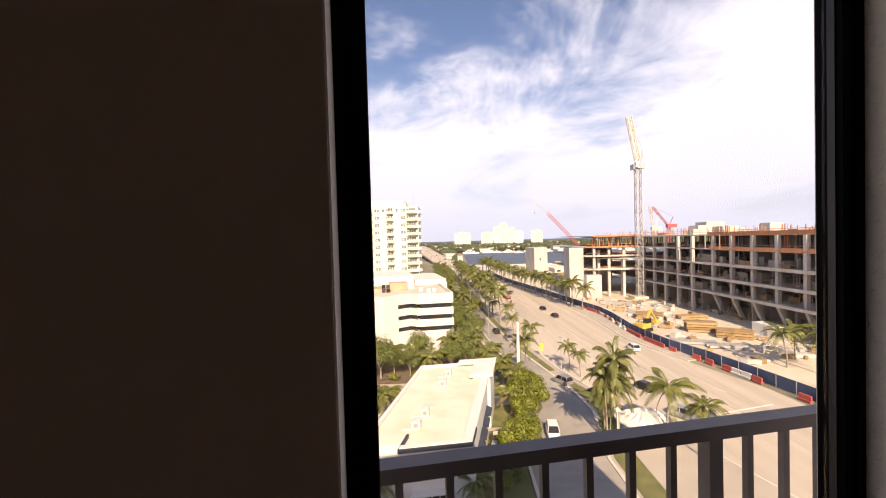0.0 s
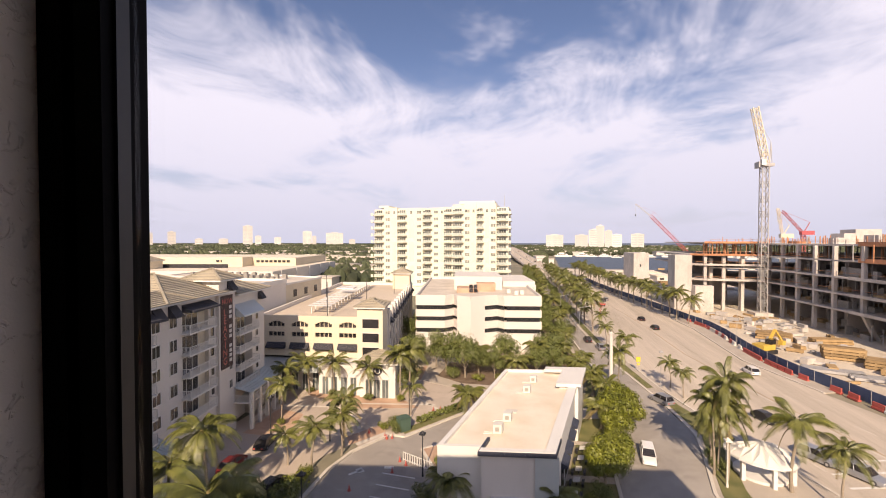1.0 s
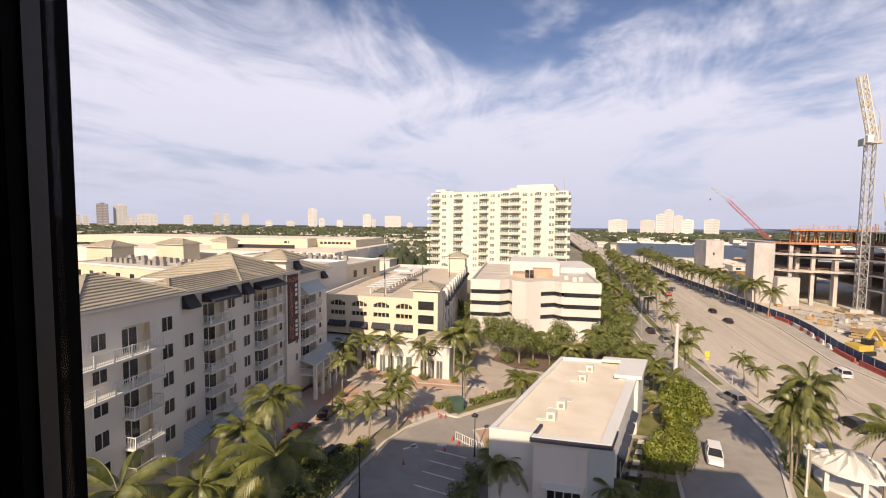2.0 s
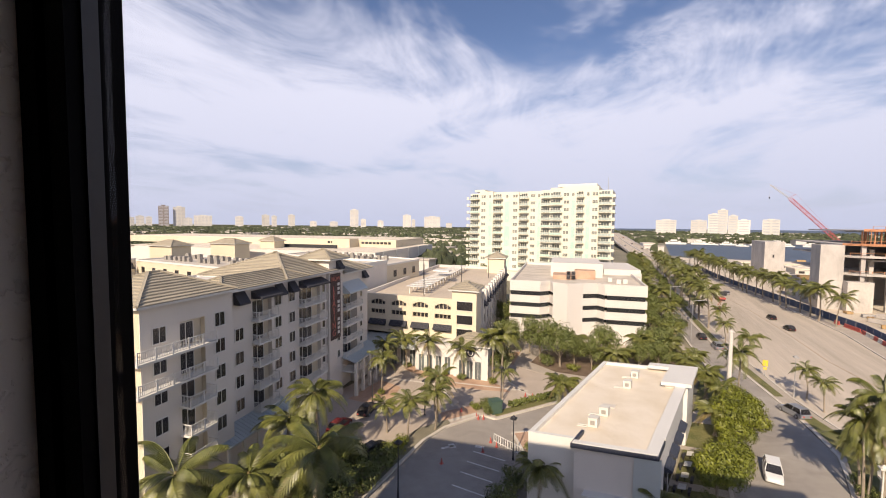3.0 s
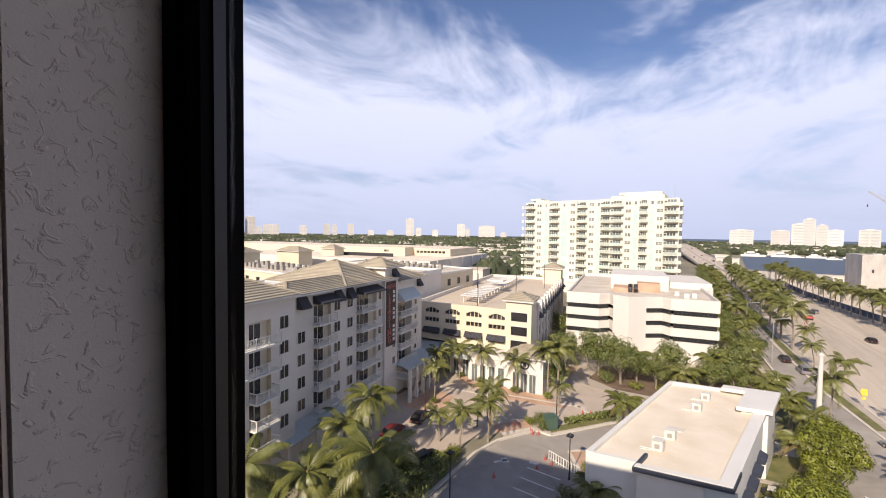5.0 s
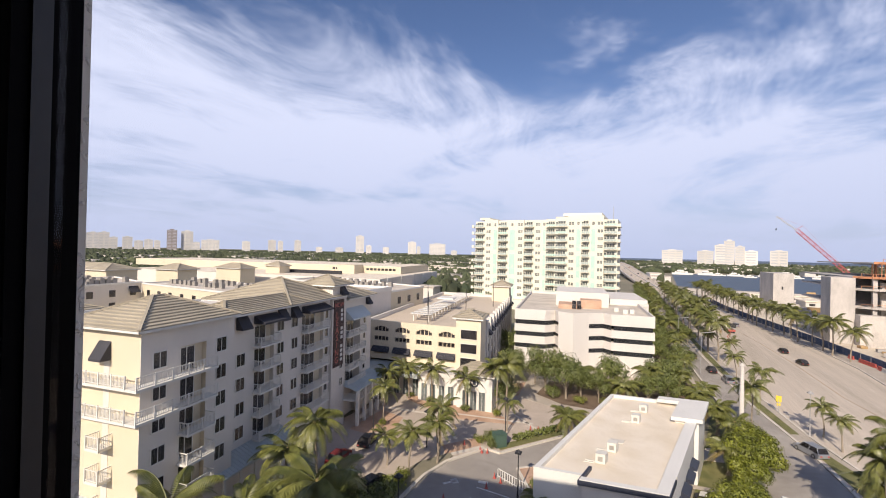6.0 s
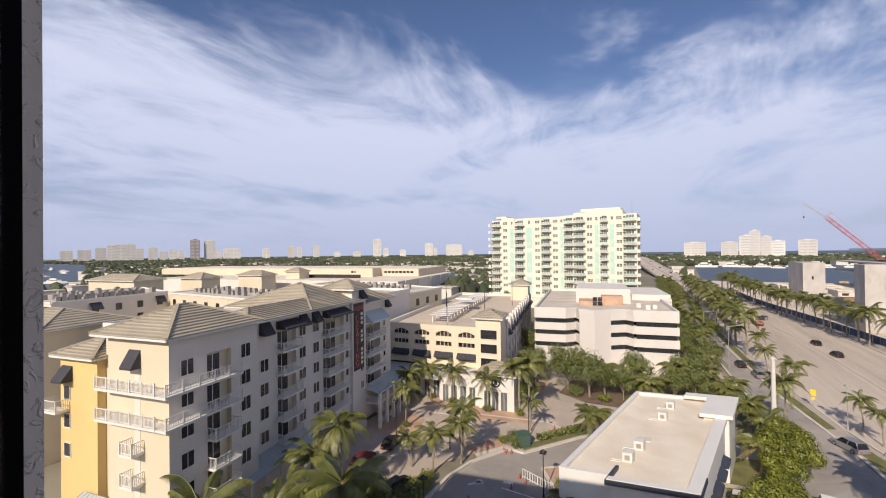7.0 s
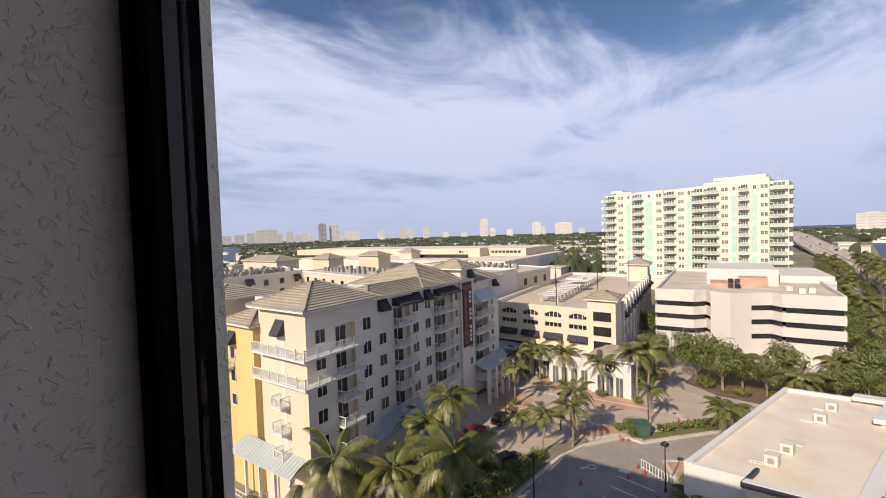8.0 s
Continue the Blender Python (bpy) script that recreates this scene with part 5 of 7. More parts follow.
for z in (11.2, 16.6, 20.2, 24.6):
    x0 = 55.5 if z < 24 else 60.2
    part("wing_slab", Shape().prism([(x0, 168), (x0 + 5, 165.5), (79, 164.5), (79, 215), (x0, 215)], z - 0.45, z), M_conc, site)
    part("slab_edge", Shape().beam((x0 + 5, 165.4, z - 0.1), (79, 164.4, z - 0.1), 0.3, 0.7).beam((x0, 168, z - 0.1), (x0 + 5, 165.4, z - 0.1), 0.3, 0.7), M_form if z > 19 else M_conc, site)
    for k in range(8):
        part("guard_rail", Shape().beam((x0 + 1 + k * 2.6, 165.4, z + 1.0), (x0 + 3.4 + k * 2.6, 165.3, z + 1.0), 0.08).box(x0 + 1 + k * 2.6, x0 + 1.1 + k * 2.6, 165.3, 165.4, z, z + 1.1), M_form, site)
gp = Shape()
for k in range(46):   # props that carry the top deck of the wing
    x, y = rng.uniform(61, 79), rng.uniform(165.6, 180)
    gp.box(x - 0.09, x + 0.09, y - 0.09, y + 0.09, 20.2, 24.2)
tagged(part("wing_prop", gp, M_form, site), kind="stuff")
for x in (60, 66, 72, 78):
    part("column", Shape().box(x - 0.5, x + 0.5, 166.4, 167.4, 0, 20.2), M_conc, site)
part("core_wall", Shape().box(61, 79, 196, 196.5, 0, 20.0), M_conc, site)
part("low_wall", Shape().prism([(55.5, 162.6), (58, 162.2), (61.6, 163.2), (61.6, 166), (55.5, 166)], 0, 9.1), M_conc, site, "pale sunlit concrete wall")
for x, y, w, h in ((92, 150, 6, 3.2), (86, 128, 5, 2.4), (100, 158, 7, 4.6), (84, 140, 3, 1.8), (96, 122, 4, 3), (118, 120, 3, 4.5), (135, 95, 8, 3), (125, 80, 6, 2.2), (104, 150, 5, 2)):
    part("deck_block", Shape().box(x, x + w, y, y + w, 24.2, 24.2 + h), M_conc, site)
shaft = thing("concrete_shaft", 57, 252, 0, "free-standing raw concrete lift shaft", "tower")
SHA = yaw_axes(4)
part("wall", Shape((53.5, 248), *SHA).box(0, 8, 0, 20, 0, 18.2), M_conc, shaft)
# no hole is cut: a dark panel on the face imitates its shade
part("opening", Shape((53.5, 248), *SHA).box(3.2, 3.9, -0.05, 0.1, 10.5, 12), M_metal_d, shaft)


def lattice(g, p, q, w, step, bar):
    """A square lattice mast from p to q."""
    p, q = Vector(p), Vector(q)
    d = (q - p).normalized()
    s = d.cross(Vector((0, 1, 0.01))).normalized()
    t = s.cross(d)
    n = max(2, int((q - p).length / step))
    c = [(s * i + t * j) * (w / 2) for i, j in ((-1, -1), (1, -1), (1, 1), (-1, 1))]
    for k in range(4):
        g.beam(p + c[k], q + c[k], bar)
    for i in range(n):
        a, b = p + (q - p) * (i / n), p + (q - p) * ((i + 1) / n)
        for k in range(4):
            e = (k + 1) % 4
            g.beam(a + c[k], (b + c[e]) if i % 2 else (a + c[e]), bar * 0.7)
            g.beam((a + c[e]) if i % 2 else (a + c[k]), (b + c[k]) if i % 2 else (b + c[e]), bar * 0.7)


crane = thing("tower_crane", 74.8, 159, 0, "grey lattice tower crane with a raised pale yellow jib", "crane")
g = Shape()
lattice(g, (74.8, 159.3, 0), (74.8, 159.3, 50), 2.0, 2.4, 0.2)
part("mast", g, M_steel, crane)
part("base", Shape().box(71.5, 77, 156.5, 162, 0, 1.0), M_conc, crane)
part("slewing_platform", Shape().box(73.2, 77.2, 158, 161, 50, 50.9).box(72.6, 73.4, 158, 161, 49.6, 51.6), M_steel, crane)
part("cab", Shape().box(73.0, 74.3, 157, 158.4, 50.2, 52.2), M_white, crane)
g = Shape()
lattice(g, (75.2, 159.3, 51.2), (71.6, 159.3, 69.9), 1.7, 1.9, 0.2)
part("jib", g, M_crane_y, crane, "pale yellow raised jib")
g = Shape()
g.beam((76.3, 159.3, 51), (76.6, 159.3, 58), 0.2).beam((76.6, 159.3, 58), (72.2, 159.3, 67), 0.08).beam((77.0, 159.3, 51), (76.6, 159.3, 58), 0.15)
part("stay", g, M_steel, crane)


def luffing_crane(x, y, z, tip, material, label):
    c = thing("luffing_crane", x, y, 0, label, "crane", "luffing cranes")
    g = Shape()
    lattice(g, (x, y, z), tip, 1.2, 2.6, 0.15)
    part("jib", g, material, c)
    g = Shape()
    lattice(g, (x, y, 0), (x, y, z), 1.9, 3.0, 0.24)
    part("mast", g, material, c)
    part("counterweight", Shape().box(x - 1.5, x + 5.5, y - 1.5, y + 1.5, z - 1, z + 1.6), material, c)
    m = (Vector((x, y, z)) + Vector(tip)) / 2
    part("frame", Shape().beam((x, y, z), (x + 3.5, y, z + 7), 0.4).beam((x + 3.5, y, z + 7), tip, 0.12).beam(tip, (tip[0], tip[1], tip[2] - 9), 0.12), material, c)
    return c


def boom_crane(foot, knuckle, tip, material, label):
    """A tracked crane: lattice boom, thin fly jib on its head, hook line, body and tracks."""
    c = thing("crawler_crane", foot[0], foot[1], 0, label, "crane")
    foot, knuckle, tip = Vector(foot), Vector(knuckle), Vector(tip)
    g = Shape()
    lattice(g, foot, knuckle, 2.3, 2.8, 0.2)
    part("boom", g, material, c)
    g = Shape()
    lattice(g, knuckle, tip, 0.8, 1.8, 0.12)
    part("fly_jib", g, M_steel, c, "thin grey fly jib")
    post = knuckle + Vector((3.2, 0, 3.6))
    part("jib_post", Shape().beam(knuckle - Vector((1.5, 0, 0)), post, 0.3).beam(post, tip, 0.07).beam(post, foot, 0.07), material, c)
    part("hook_line", Shape().beam(tip, tip - Vector((0, 0, 9.5)), 0.07), M_steel, c)
    part("hook", Shape().tube([tip - Vector((0, 0, 9.5)), tip - Vector((0, 0, 10.4)), tip - Vector((0, 0, 11.2))], [0.25, 0.5, 0.15], 8), M_metal_d, c, "dark hook block")
    x, y = foot.x, foot.y
    part("body", Shape().box(x - 1, x + 8, y - 1.8, y + 1.8, 1.4, 3.8).box(x + 6, x + 8.4, y - 2, y + 2, 1.6, 4.4), material, c)
    for s in (-2.6, 2.6):
        part("track", Shape().box(x - 2, x + 6, y + s - 0.6, y + s + 0.6, 0.07, 1.3), M_metal_d, c, "dark steel track")


boom_crane((144, 410, 3), (103, 411, 47.6), (90, 412, 59.0), M_crane_r, "red tracked crane with a long lattice boom")
luffing_crane(168, 310, 30, (151, 300, 44), M_crane_r, "small red crane behind the concrete frame")
luffing_crane(154, 305, 28, (151, 305, 46), M_crane_y, "pale upright crane boom behind the concrete frame")

# fence of dark mesh with red and white barriers along the road
FENCE = [(52.6, 40), (52.4, 58), (51.2, 68), (49.6, 79), (47.4, 88), (46.6, 97), (46.8, 106), (48.3, 120), (48.6, 131), (46.8, 142), (45.2, 156), (43, 172), (40.2, 190), (36.2, 215), (33.2, 240), (31, 275)]
fence = thing("site_fence", 46, 100, 0, "dark blue mesh fence round the building site", "fence")
for (x0, y0), (x1, y1) in zip(FENCE, FENCE[1:]):
    L = math.hypot(x1 - x0, y1 - y0)
    n = max(1, round(L / 3.6))
    for k in range(n):
        a, b = k / n, (k + 0.97) / n
        q0, q1 = (x0 + (x1 - x0) * a, y0 + (y1 - y0) * a), (x0 + (x1 - x0) * b, y0 + (y1 - y0) * b)
        part("mesh_panel", Shape().beam((*q0, 1.15), (*q1, 1.15), 0.06, 2.0), M_blue, fence)
        part("post", Shape().box(q0[0] - 0.06, q0[0] + 0.06, q0[1] - 0.06, q0[1] + 0.06, 0.06, 2.3), M_steel, fence)
M_BAR_R = unit_mesh("barrier", M_redbar, Shape().prism([(-0.95, -0.28), (0.95, -0.28), (0.95, 0.28), (-0.95, 0.28)], 0, 0.3).prism([(-0.92, -0.12), (0.92, -0.12), (0.92, 0.12), (-0.92, 0.12)], 0.3, 1.0))
M_BAR_W = M_BAR_R.copy()
M_BAR_W.materials[0] = M_white
for (x0, y0), (x1, y1) in list(zip(FENCE, FENCE[1:]))[:9]:
    L = math.hypot(x1 - x0, y1 - y0)
    ang = math.degrees(math.atan2(y1 - y0, x1 - x0))
    for k in range(int(L / 2.0)):
        if rng.random() < 0.35:
            continue
        f = (k + 0.5) * 2.0 / L
        ob = new("traffic_barrier", M_BAR_W if rng.random() < 0.25 else M_BAR_R)
        ob.matrix_basis = pose(x0 + (x1 - x0) * f - 1.0, y0 + (y1 - y0) * f, 0.10, 0, 0, ang)
        tagged(ob, "red plastic traffic barrier along the fence" if ob.data is M_BAR_R else "white plastic traffic barrier along the fence", "barrier", "traffic barriers")


def timber_stack(x, y, L, W, n, turn, material=None):
    """Bundles of boards laid in courses on bearers."""
    st = thing("timber_stack", x, y, 0.06, "stack of brown timber boards on the sand", "timber stack", "timber stacks")
    ax = yaw_axes(turn)
    for i in range(n):
        k = W / 5
        for j in range(5):
            e = rng.uniform(-0.3, 0.3)
            part("board_bundle", Shape((x, y), *ax).box(-L / 2 + e, L / 2 + e, -W / 2 + j * k, -W / 2 + (j + 0.9) * k, 0.2 + i * 0.62, 0.2 + i * 0.62 + 0.5), material or M_wood, st)
        part("bearer", Shape((x, y), *ax).box(-L / 3, -L / 3 + 0.2, -W / 2, W / 2, 0.06 + i * 0.62, 0.2 + i * 0.62).box(L / 3 - 0.2, L / 3, -W / 2, W / 2, 0.06 + i * 0.62, 0.2 + i * 0.62), M_wood, st)


timber_stack(59, 120, 7, 3.2, 3, -25)
timber_stack(63.5, 103, 6.5, 3.6, 4, -20)
timber_stack(61, 125, 5, 2.5, 2, 20)
timber_stack(67, 96, 7, 4, 3, -30)
timber_stack(70, 118, 8, 3, 2, 5)
timber_stack(55, 92, 9, 3, 1, -20, M_steel)
timber_stack(60, 88, 8, 3, 1, -10, M_steel)
for i in range(110):   # loose site clutter
    x, y = rng.uniform(54, 76), rng.uniform(76, 160)
    ax = yaw_axes(rng.uniform(0, 180))
    L, W, H = rng.uniform(0.8, 4), rng.uniform(0.4, 1.6), rng.uniform(0.3, 1.4)
    m = rng.choice([M_wood, M_conc, M_steel, M_wood, M_steel, M_conc, M_conc])
    g = Shape((x, y), *ax).box(-L / 2, L / 2, -W / 2, W / 2, 0.2, H).box(-L / 2.4, -L / 2.4 + 0.15, -W / 2, W / 2, 0.06, 0.2).box(L / 2.4 - 0.15, L / 2.4, -W / 2, W / 2, 0.06, 0.2)
    solid("material_pallet", g, m, "pallet of building material on the sand", "pallet", group="site materials")
for i in range(70):   # stores on the far part of the site
    x, y = rng.uniform(58, 200), rng.uniform(215, 378)
    ax = yaw_axes(rng.uniform(-20, 20))
    L, W, H = rng.uniform(3, 14), rng.uniform(2, 6), rng.uniform(0.6, 2.8)
    m = rng.choice([M_sand, M_white, M_conc, M_conc, M_steel, M_sand, M_wood])
    g = Shape((x, y), *ax).prism([(-L / 2, -W / 2), (L / 2, -W / 2), (L / 2, W / 2), (-L / 2, W / 2)], 0.06, H * 0.5).prism([(-L / 3, -W / 3), (L / 3, -W / 3), (L / 3, W / 3), (-L / 3, W / 3)], H * 0.5, H)
    solid("site_store", g, m, "heap of building material on the far site", "material heap", group="far site materials")
cab = thing("site_office", 76, 92, 0.06, "white site office container", "container")
part("body", Shape((74, 100), *yaw_axes(-80)).box(0, 9, 0, 3, 0.06, 2.8), M_white, cab)
part("door", Shape((74, 100), *yaw_axes(-80)).box(3, 4, -0.05, 0, 0.1, 2.2), M_steel, cab)
ex = thing("excavator", 49.5, 105, 0.06, "yellow excavator with a folded arm", "excavator")
g = Shape((50, 105), *yaw_axes(30))
part("track", Shape((50, 105), *yaw_axes(30)).prism([(-1.8, -1.5), (1.8, -1.5), (1.8, -0.9), (-1.8, -0.9)], 0.06, 0.95), M_metal_d, ex)
part("track", Shape((50, 105), *yaw_axes(30)).prism([(-1.8, 0.9), (1.8, 0.9), (1.8, 1.5), (-1.8, 1.5)], 0.06, 0.95), M_metal_d, ex)
M_yel = mat("machine_yellow", (0.62, 0.42, 0.08), 0.5, 0.12, 1)
part("body", Shape((50, 105), *yaw_axes(30)).prism([(-2.2, -1.3), (1.3, -1.3), (1.3, 1.3), (-2.2, 1.3)], 1.0, 2.2), M_yel, ex)
part("cab", Shape((50, 105), *yaw_axes(30)).box(-0.2, 1.4, -1.3, -0.1, 2.2, 3.3), M_glass_dark, ex)
part("arm", Shape((50, 105), *yaw_axes(30)).beam((1.0, 0.3, 1.8), (3.4, 0.3, 5.0), 0.45).beam((3.4, 0.3, 5.0), (5.6, 0.3, 2.4), 0.35).box(5.2, 6.2, -0.2, 0.8, 1.4, 2.4), M_yel, ex)


# ---------------------------------------------------------------- palms and trees
def frond_mesh(L, rise, sag, leaf, material, n=25):
    """A feather leaf along +x: a curved rib and two rows of hanging leaflets."""
    g = Shape()
    pt = lambda s: Vector((L * (s - 0.12 * s * s), 0, L * (rise * s - sag * s * s)))
    for k in range(6):
        g.beam(tuple(pt(k / 6)), tuple(pt((k + 1) / 6)), 0.07 * (1 - k / 7), 0.05)
    for i in range(n):
        s = 0.14 + 0.86 * (i + 0.5) / n
        p, d = pt(s), (pt(s + 0.02) - pt(s)).normalized()
        w = leaf * (0.45 + 0.9 * math.sin(math.pi * min(1, s * 0.85 + 0.1)))
        for side in (-1, 1):
            k = 0.92 + 0.16 * ((i * 7 + (side > 0) * 3) % 5) / 5
            out = Vector((0.45, side * 0.78, -0.52 - 0.25 * s)).normalized() * w * k
            b = d * (L * 0.36 / n)
            q = len(g.v)
            g.v += [tuple(p - b), tuple(p + b), tuple(p + out * 0.6 + b * 0.9 + Vector((0, 0, 0.05))), tuple(p + out), tuple(p + out * 0.6 - b * 0.9 + Vector((0, 0, 0.05)))]
            g.f.append((q, q + 1, q + 2, q + 3, q + 4))
    return unit_mesh("frond", material, g)


COCO = [frond_mesh(3.3, 1.25, 0.85, 0.62, M_leaf, 28), frond_mesh(3.6, 0.72, 0.95, 0.68, M_leaf, 28), frond_mesh(3.5, 0.18, 0.85, 0.66, M_leaf, 28), frond_mesh(2.8, -0.5, 0.6, 0.5, M_leafd, 22)]
DATE = [frond_mesh(2.6, 0.95, 0.75, 0.5, M_leaf, 24), frond_mesh(2.7, 0.6, 0.85, 0.5, M_leaf, 24), frond_mesh(2.6, 0.2, 0.85, 0.5, M_leaf, 24), frond_mesh(2.3, -0.3, 0.6, 0.45, M_leafd, 20)]


def palm(name, h, lean, fronds, meshes, r0, label, seed):
    """A palm at the origin: a ringed leaning trunk and a crown of separate feather leaves."""
    rg = random.Random(seed)
    t = thing(name, 0, 0, 0, label, "palm tree", "palms")
    n = 11
    pts = [(lean * (k / n) ** 1.7 * h, 0.15 * math.sin(k * 0.5), h * k / n) for k in range(n + 1)]
    rad = [r0 * (1.35 if k == 0 else 1 - 0.4 * k / n) * (1.06 if k % 2 else 0.96) for k in range(n + 1)]
    part("trunk", Shape().tube(pts, rad, 8), M_bark, t)
    g = Shape().tube([(pts[-1][0], pts[-1][1], h - 0.5), (pts[-1][0], pts[-1][1], h), (pts[-1][0], pts[-1][1], h + 0.4)], [r0 * 0.6, r0 * 1.3, r0 * 0.5], 7)
    part("crown_shaft", g, M_leafd, t)
    for i in range(fronds):
        k = i / fronds
        me = meshes[0] if k < 0.3 else meshes[1] if k < 0.62 else meshes[2] if k < 0.9 else meshes[3]
        s = rg.uniform(0.82, 1.12)
        piece("frond", me, t, Matrix.Translation((pts[-1][0], pts[-1][1], h + 0.1)) @ pose(0, 0, 0, rg.uniform(-25, 25), rg.uniform(-20, 16), i * 137.5 + rg.uniform(-14, 14)) @ Matrix.Diagonal((s, s, s, 1)))
    return t


def leafy(name, h, r, leaves, size, material, label, seed, category="tree"):
    """A broad tree at the origin: trunk, limbs and a ragged crown of many small leaf sprays."""
    rg = random.Random(seed)
    t = thing(name, 0, 0, 0, label, category, "broadleaf trees")
    g = Shape().tube([(0, 0, 0), (0.05, 0, h * 0.25), (0.0, 0.05, h * 0.55)], [0.17, 0.13, 0.08], 7)
    tips = []
    for k in range(7):
        a, rr, zz = k * 0.9 + rg.uniform(-0.3, 0.3), r * rg.uniform(0.35, 0.75), h * rg.uniform(0.55, 0.92)
        tips.append((rr * math.cos(a), rr * math.sin(a), zz, r * rg.uniform(0.36, 0.58)))
        g.beam((0.0, 0.0, h * rg.uniform(0.2, 0.45)), tips[-1][:3], 0.07)
    tips.append((0, 0, h * 0.8, r * 0.6))
    part("trunk", g, M_bark, t)
    c = Shape()
    for i in range(leaves):
        x, y, z, rr = rg.choice(tips)
        d = Vector((rg.gauss(0, 1), rg.gauss(0, 1), rg.gauss(0, 0.8))).normalized() * rr * rg.uniform(0.6, 1.08)
        p = Vector((x, y, z)) + d
        u = Vector((rg.gauss(0, 1), rg.gauss(0, 1), rg.gauss(0, 1))).cross(d + Vector((0, 0, 0.3))).normalized()
        v = u.cross(d).normalized()
        u, v = u * size * rg.uniform(0.5, 1.2), (v * 0.6 + Vector((0, 0, -0.3))) * size * rg.uniform(0.5, 1.2)
        q = len(c.v)
        c.v += [tuple(p - u), tuple(p - u * 0.2 - v), tuple(p + u), tuple(p + u * 0.2 + v)]
        c.f.append((q, q + 1, q + 2, q + 3))
    part("crown", c, material, t)
    return t


rng = random.Random(21)
LBL_COCO = "tall coconut palm with arching green fronds and slim trunk"
P_TALL = [palm("coconut_palm", 7.6, 0.05, 23, COCO, 0.17, LBL_COCO, 1), palm("coconut_palm", 7.2, 0.10, 20, COCO, 0.16, LBL_COCO, 2), palm("coconut_palm", 8.2, -0.06, 25, COCO, 0.18, LBL_COCO, 3)]
P_DATE = [palm("date_palm", 3.0, 0.0, 40, DATE, 0.26, "bushy date palm with a full rounded crown", 4), palm("date_palm", 3.6, 0.03, 36, DATE, 0.27, "bushy date palm with a full rounded crown", 5)]
T_BRIGHT = [leafy("shade_tree", 4.4, 2.9, 5200, 0.15, M_treey, "dense bright green shade tree by the side road", 6), leafy("shade_tree", 4.0, 2.5, 4200, 0.15, M_treey, "dense bright green shade tree by the side road", 7)]
T_DARK = [leafy("street_tree", 6.2, 2.8, 3600, 0.15, M_tree, "dark green leafy tree in a planted bed", 8), leafy("street_tree", 5.4, 2.4, 2700, 0.15, M_tree, "dark green leafy tree in a planted bed", 9)]
BUSH = [leafy("shrub", 1.6, 1.5, 1300, 0.12, M_tree, "low leafy green shrub", 10, "shrub"), leafy("shrub", 1.2, 1.2, 900, 0.11, M_treey, "low leafy bright green shrub", 11, "shrub")]
placed = {}


def plant(kind, x, y, size=1.0, turn=None, tall=1.0, z=0.1):
    """Moves the first of its kind to its place, copies the rest."""
    src = kind[rng.randrange(len(kind))]
    m = pose(x, y, z, 0, 0, rng.uniform(0, 360) if turn is None else turn) @ Matrix.Diagonal((size, size, size * tall, 1))
    if src.name not in placed:
        placed[src.name] = m
    else:
        copy_thing(src, m)


for x, y, sz, tl in ((-33.4, 49.4, 0.75, 0.95), (-36, 60.5, 0.9, 0.8), (-31.8, 60.6, 0.9, 0.85), (-25.5, 60.2, 0.85, 0.85), (-20.6, 61.4, 0.85, 1.0), (-19.4, 62.6, 0.9, 1.05), (-17.4, 56.2, 0.6, 0.9),
                     (-23.7, 40.3, 0.75, 0.75), (-21.9, 43.6, 0.75, 0.85), (-22.6, 45.4, 0.8, 0.95), (-26.8, 40.5, 0.6, 0.7), (-37.5, 56, 0.8, 0.8)):
    plant(P_TALL, x, y, sz, None, tl)
for x, y, sz, tl in ((-28.4, 17.6, 1.08, 0.9), (-26.0, 20.6, 1.0, 0.82), (-21.6, 22.7, 1.12, 0.88), (-28.8, 31.2, 0.98, 1.05), (-27.2, 11.4, 1.2, 0.65), (-30.2, 28.5, 1.0, 0.7), (-25.4, 24.0, 1.1, 0.62)):
    plant(P_TALL, x, y, sz, None, tl)
for x, y, sz, tl in ((18.6, 48.6, 0.76, 1.32), (19.5, 47.8, 0.8, 1.5), (20.2, 49.2, 0.76, 1.1), (18.9, 50.5, 0.75, 0.9), (19.3, 49.6, 0.8, 1.25), (24.8, 46.8, 0.98, 0.95), (27.5, 44.2, 0.75, 1.0), (22.4, 76.4, 0.6, 0.85), (23.0, 71.8, 0.58, 0.85),
                     (17.9, 90.1, 0.8, 0.85), (16.6, 104, 0.7, 0.9), (17.3, 118, 0.75, 0.9), (14.2, 128, 0.75, 0.9), (13.4, 71.5, 0.8, 1.15), (61, 74, 0.95, 0.9), (63.5, 70, 1.0, 0.95), (66, 78, 0.9, 0.85)):
    plant(P_TALL, x, y, sz, None, tl)
# rows along the far kerb and along the frontage road
for i in range(30):
    y = 136 + i * 6.0
    plant(P_TALL, road_x(y, 1.0) + rng.uniform(0.8, 2.2), y, rng.uniform(1.0, 1.2), None, rng.uniform(0.85, 1.05))
for i in range(34):
    y = 104 + i * 6.6
    k = (y - 104) / 225
    plant(P_TALL if rng.random() < 0.5 else T_DARK, 6.2 - 9 * k + rng.uniform(-1.5, 1.5), y, rng.uniform(0.7, 0.95), None, rng.uniform(0.9, 1.05))
    plant(T_DARK if rng.random() < 0.95 else P_TALL, 2.6 - 9 * k + rng.uniform(-1.5, 1.5), y + 2, rng.uniform(0.85, 1.15))
    if i > 4:
        plant(T_DARK, 11.4 - 10 * k + rng.uniform(-0.8, 0.8), y, rng.uniform(0.55, 0.8))
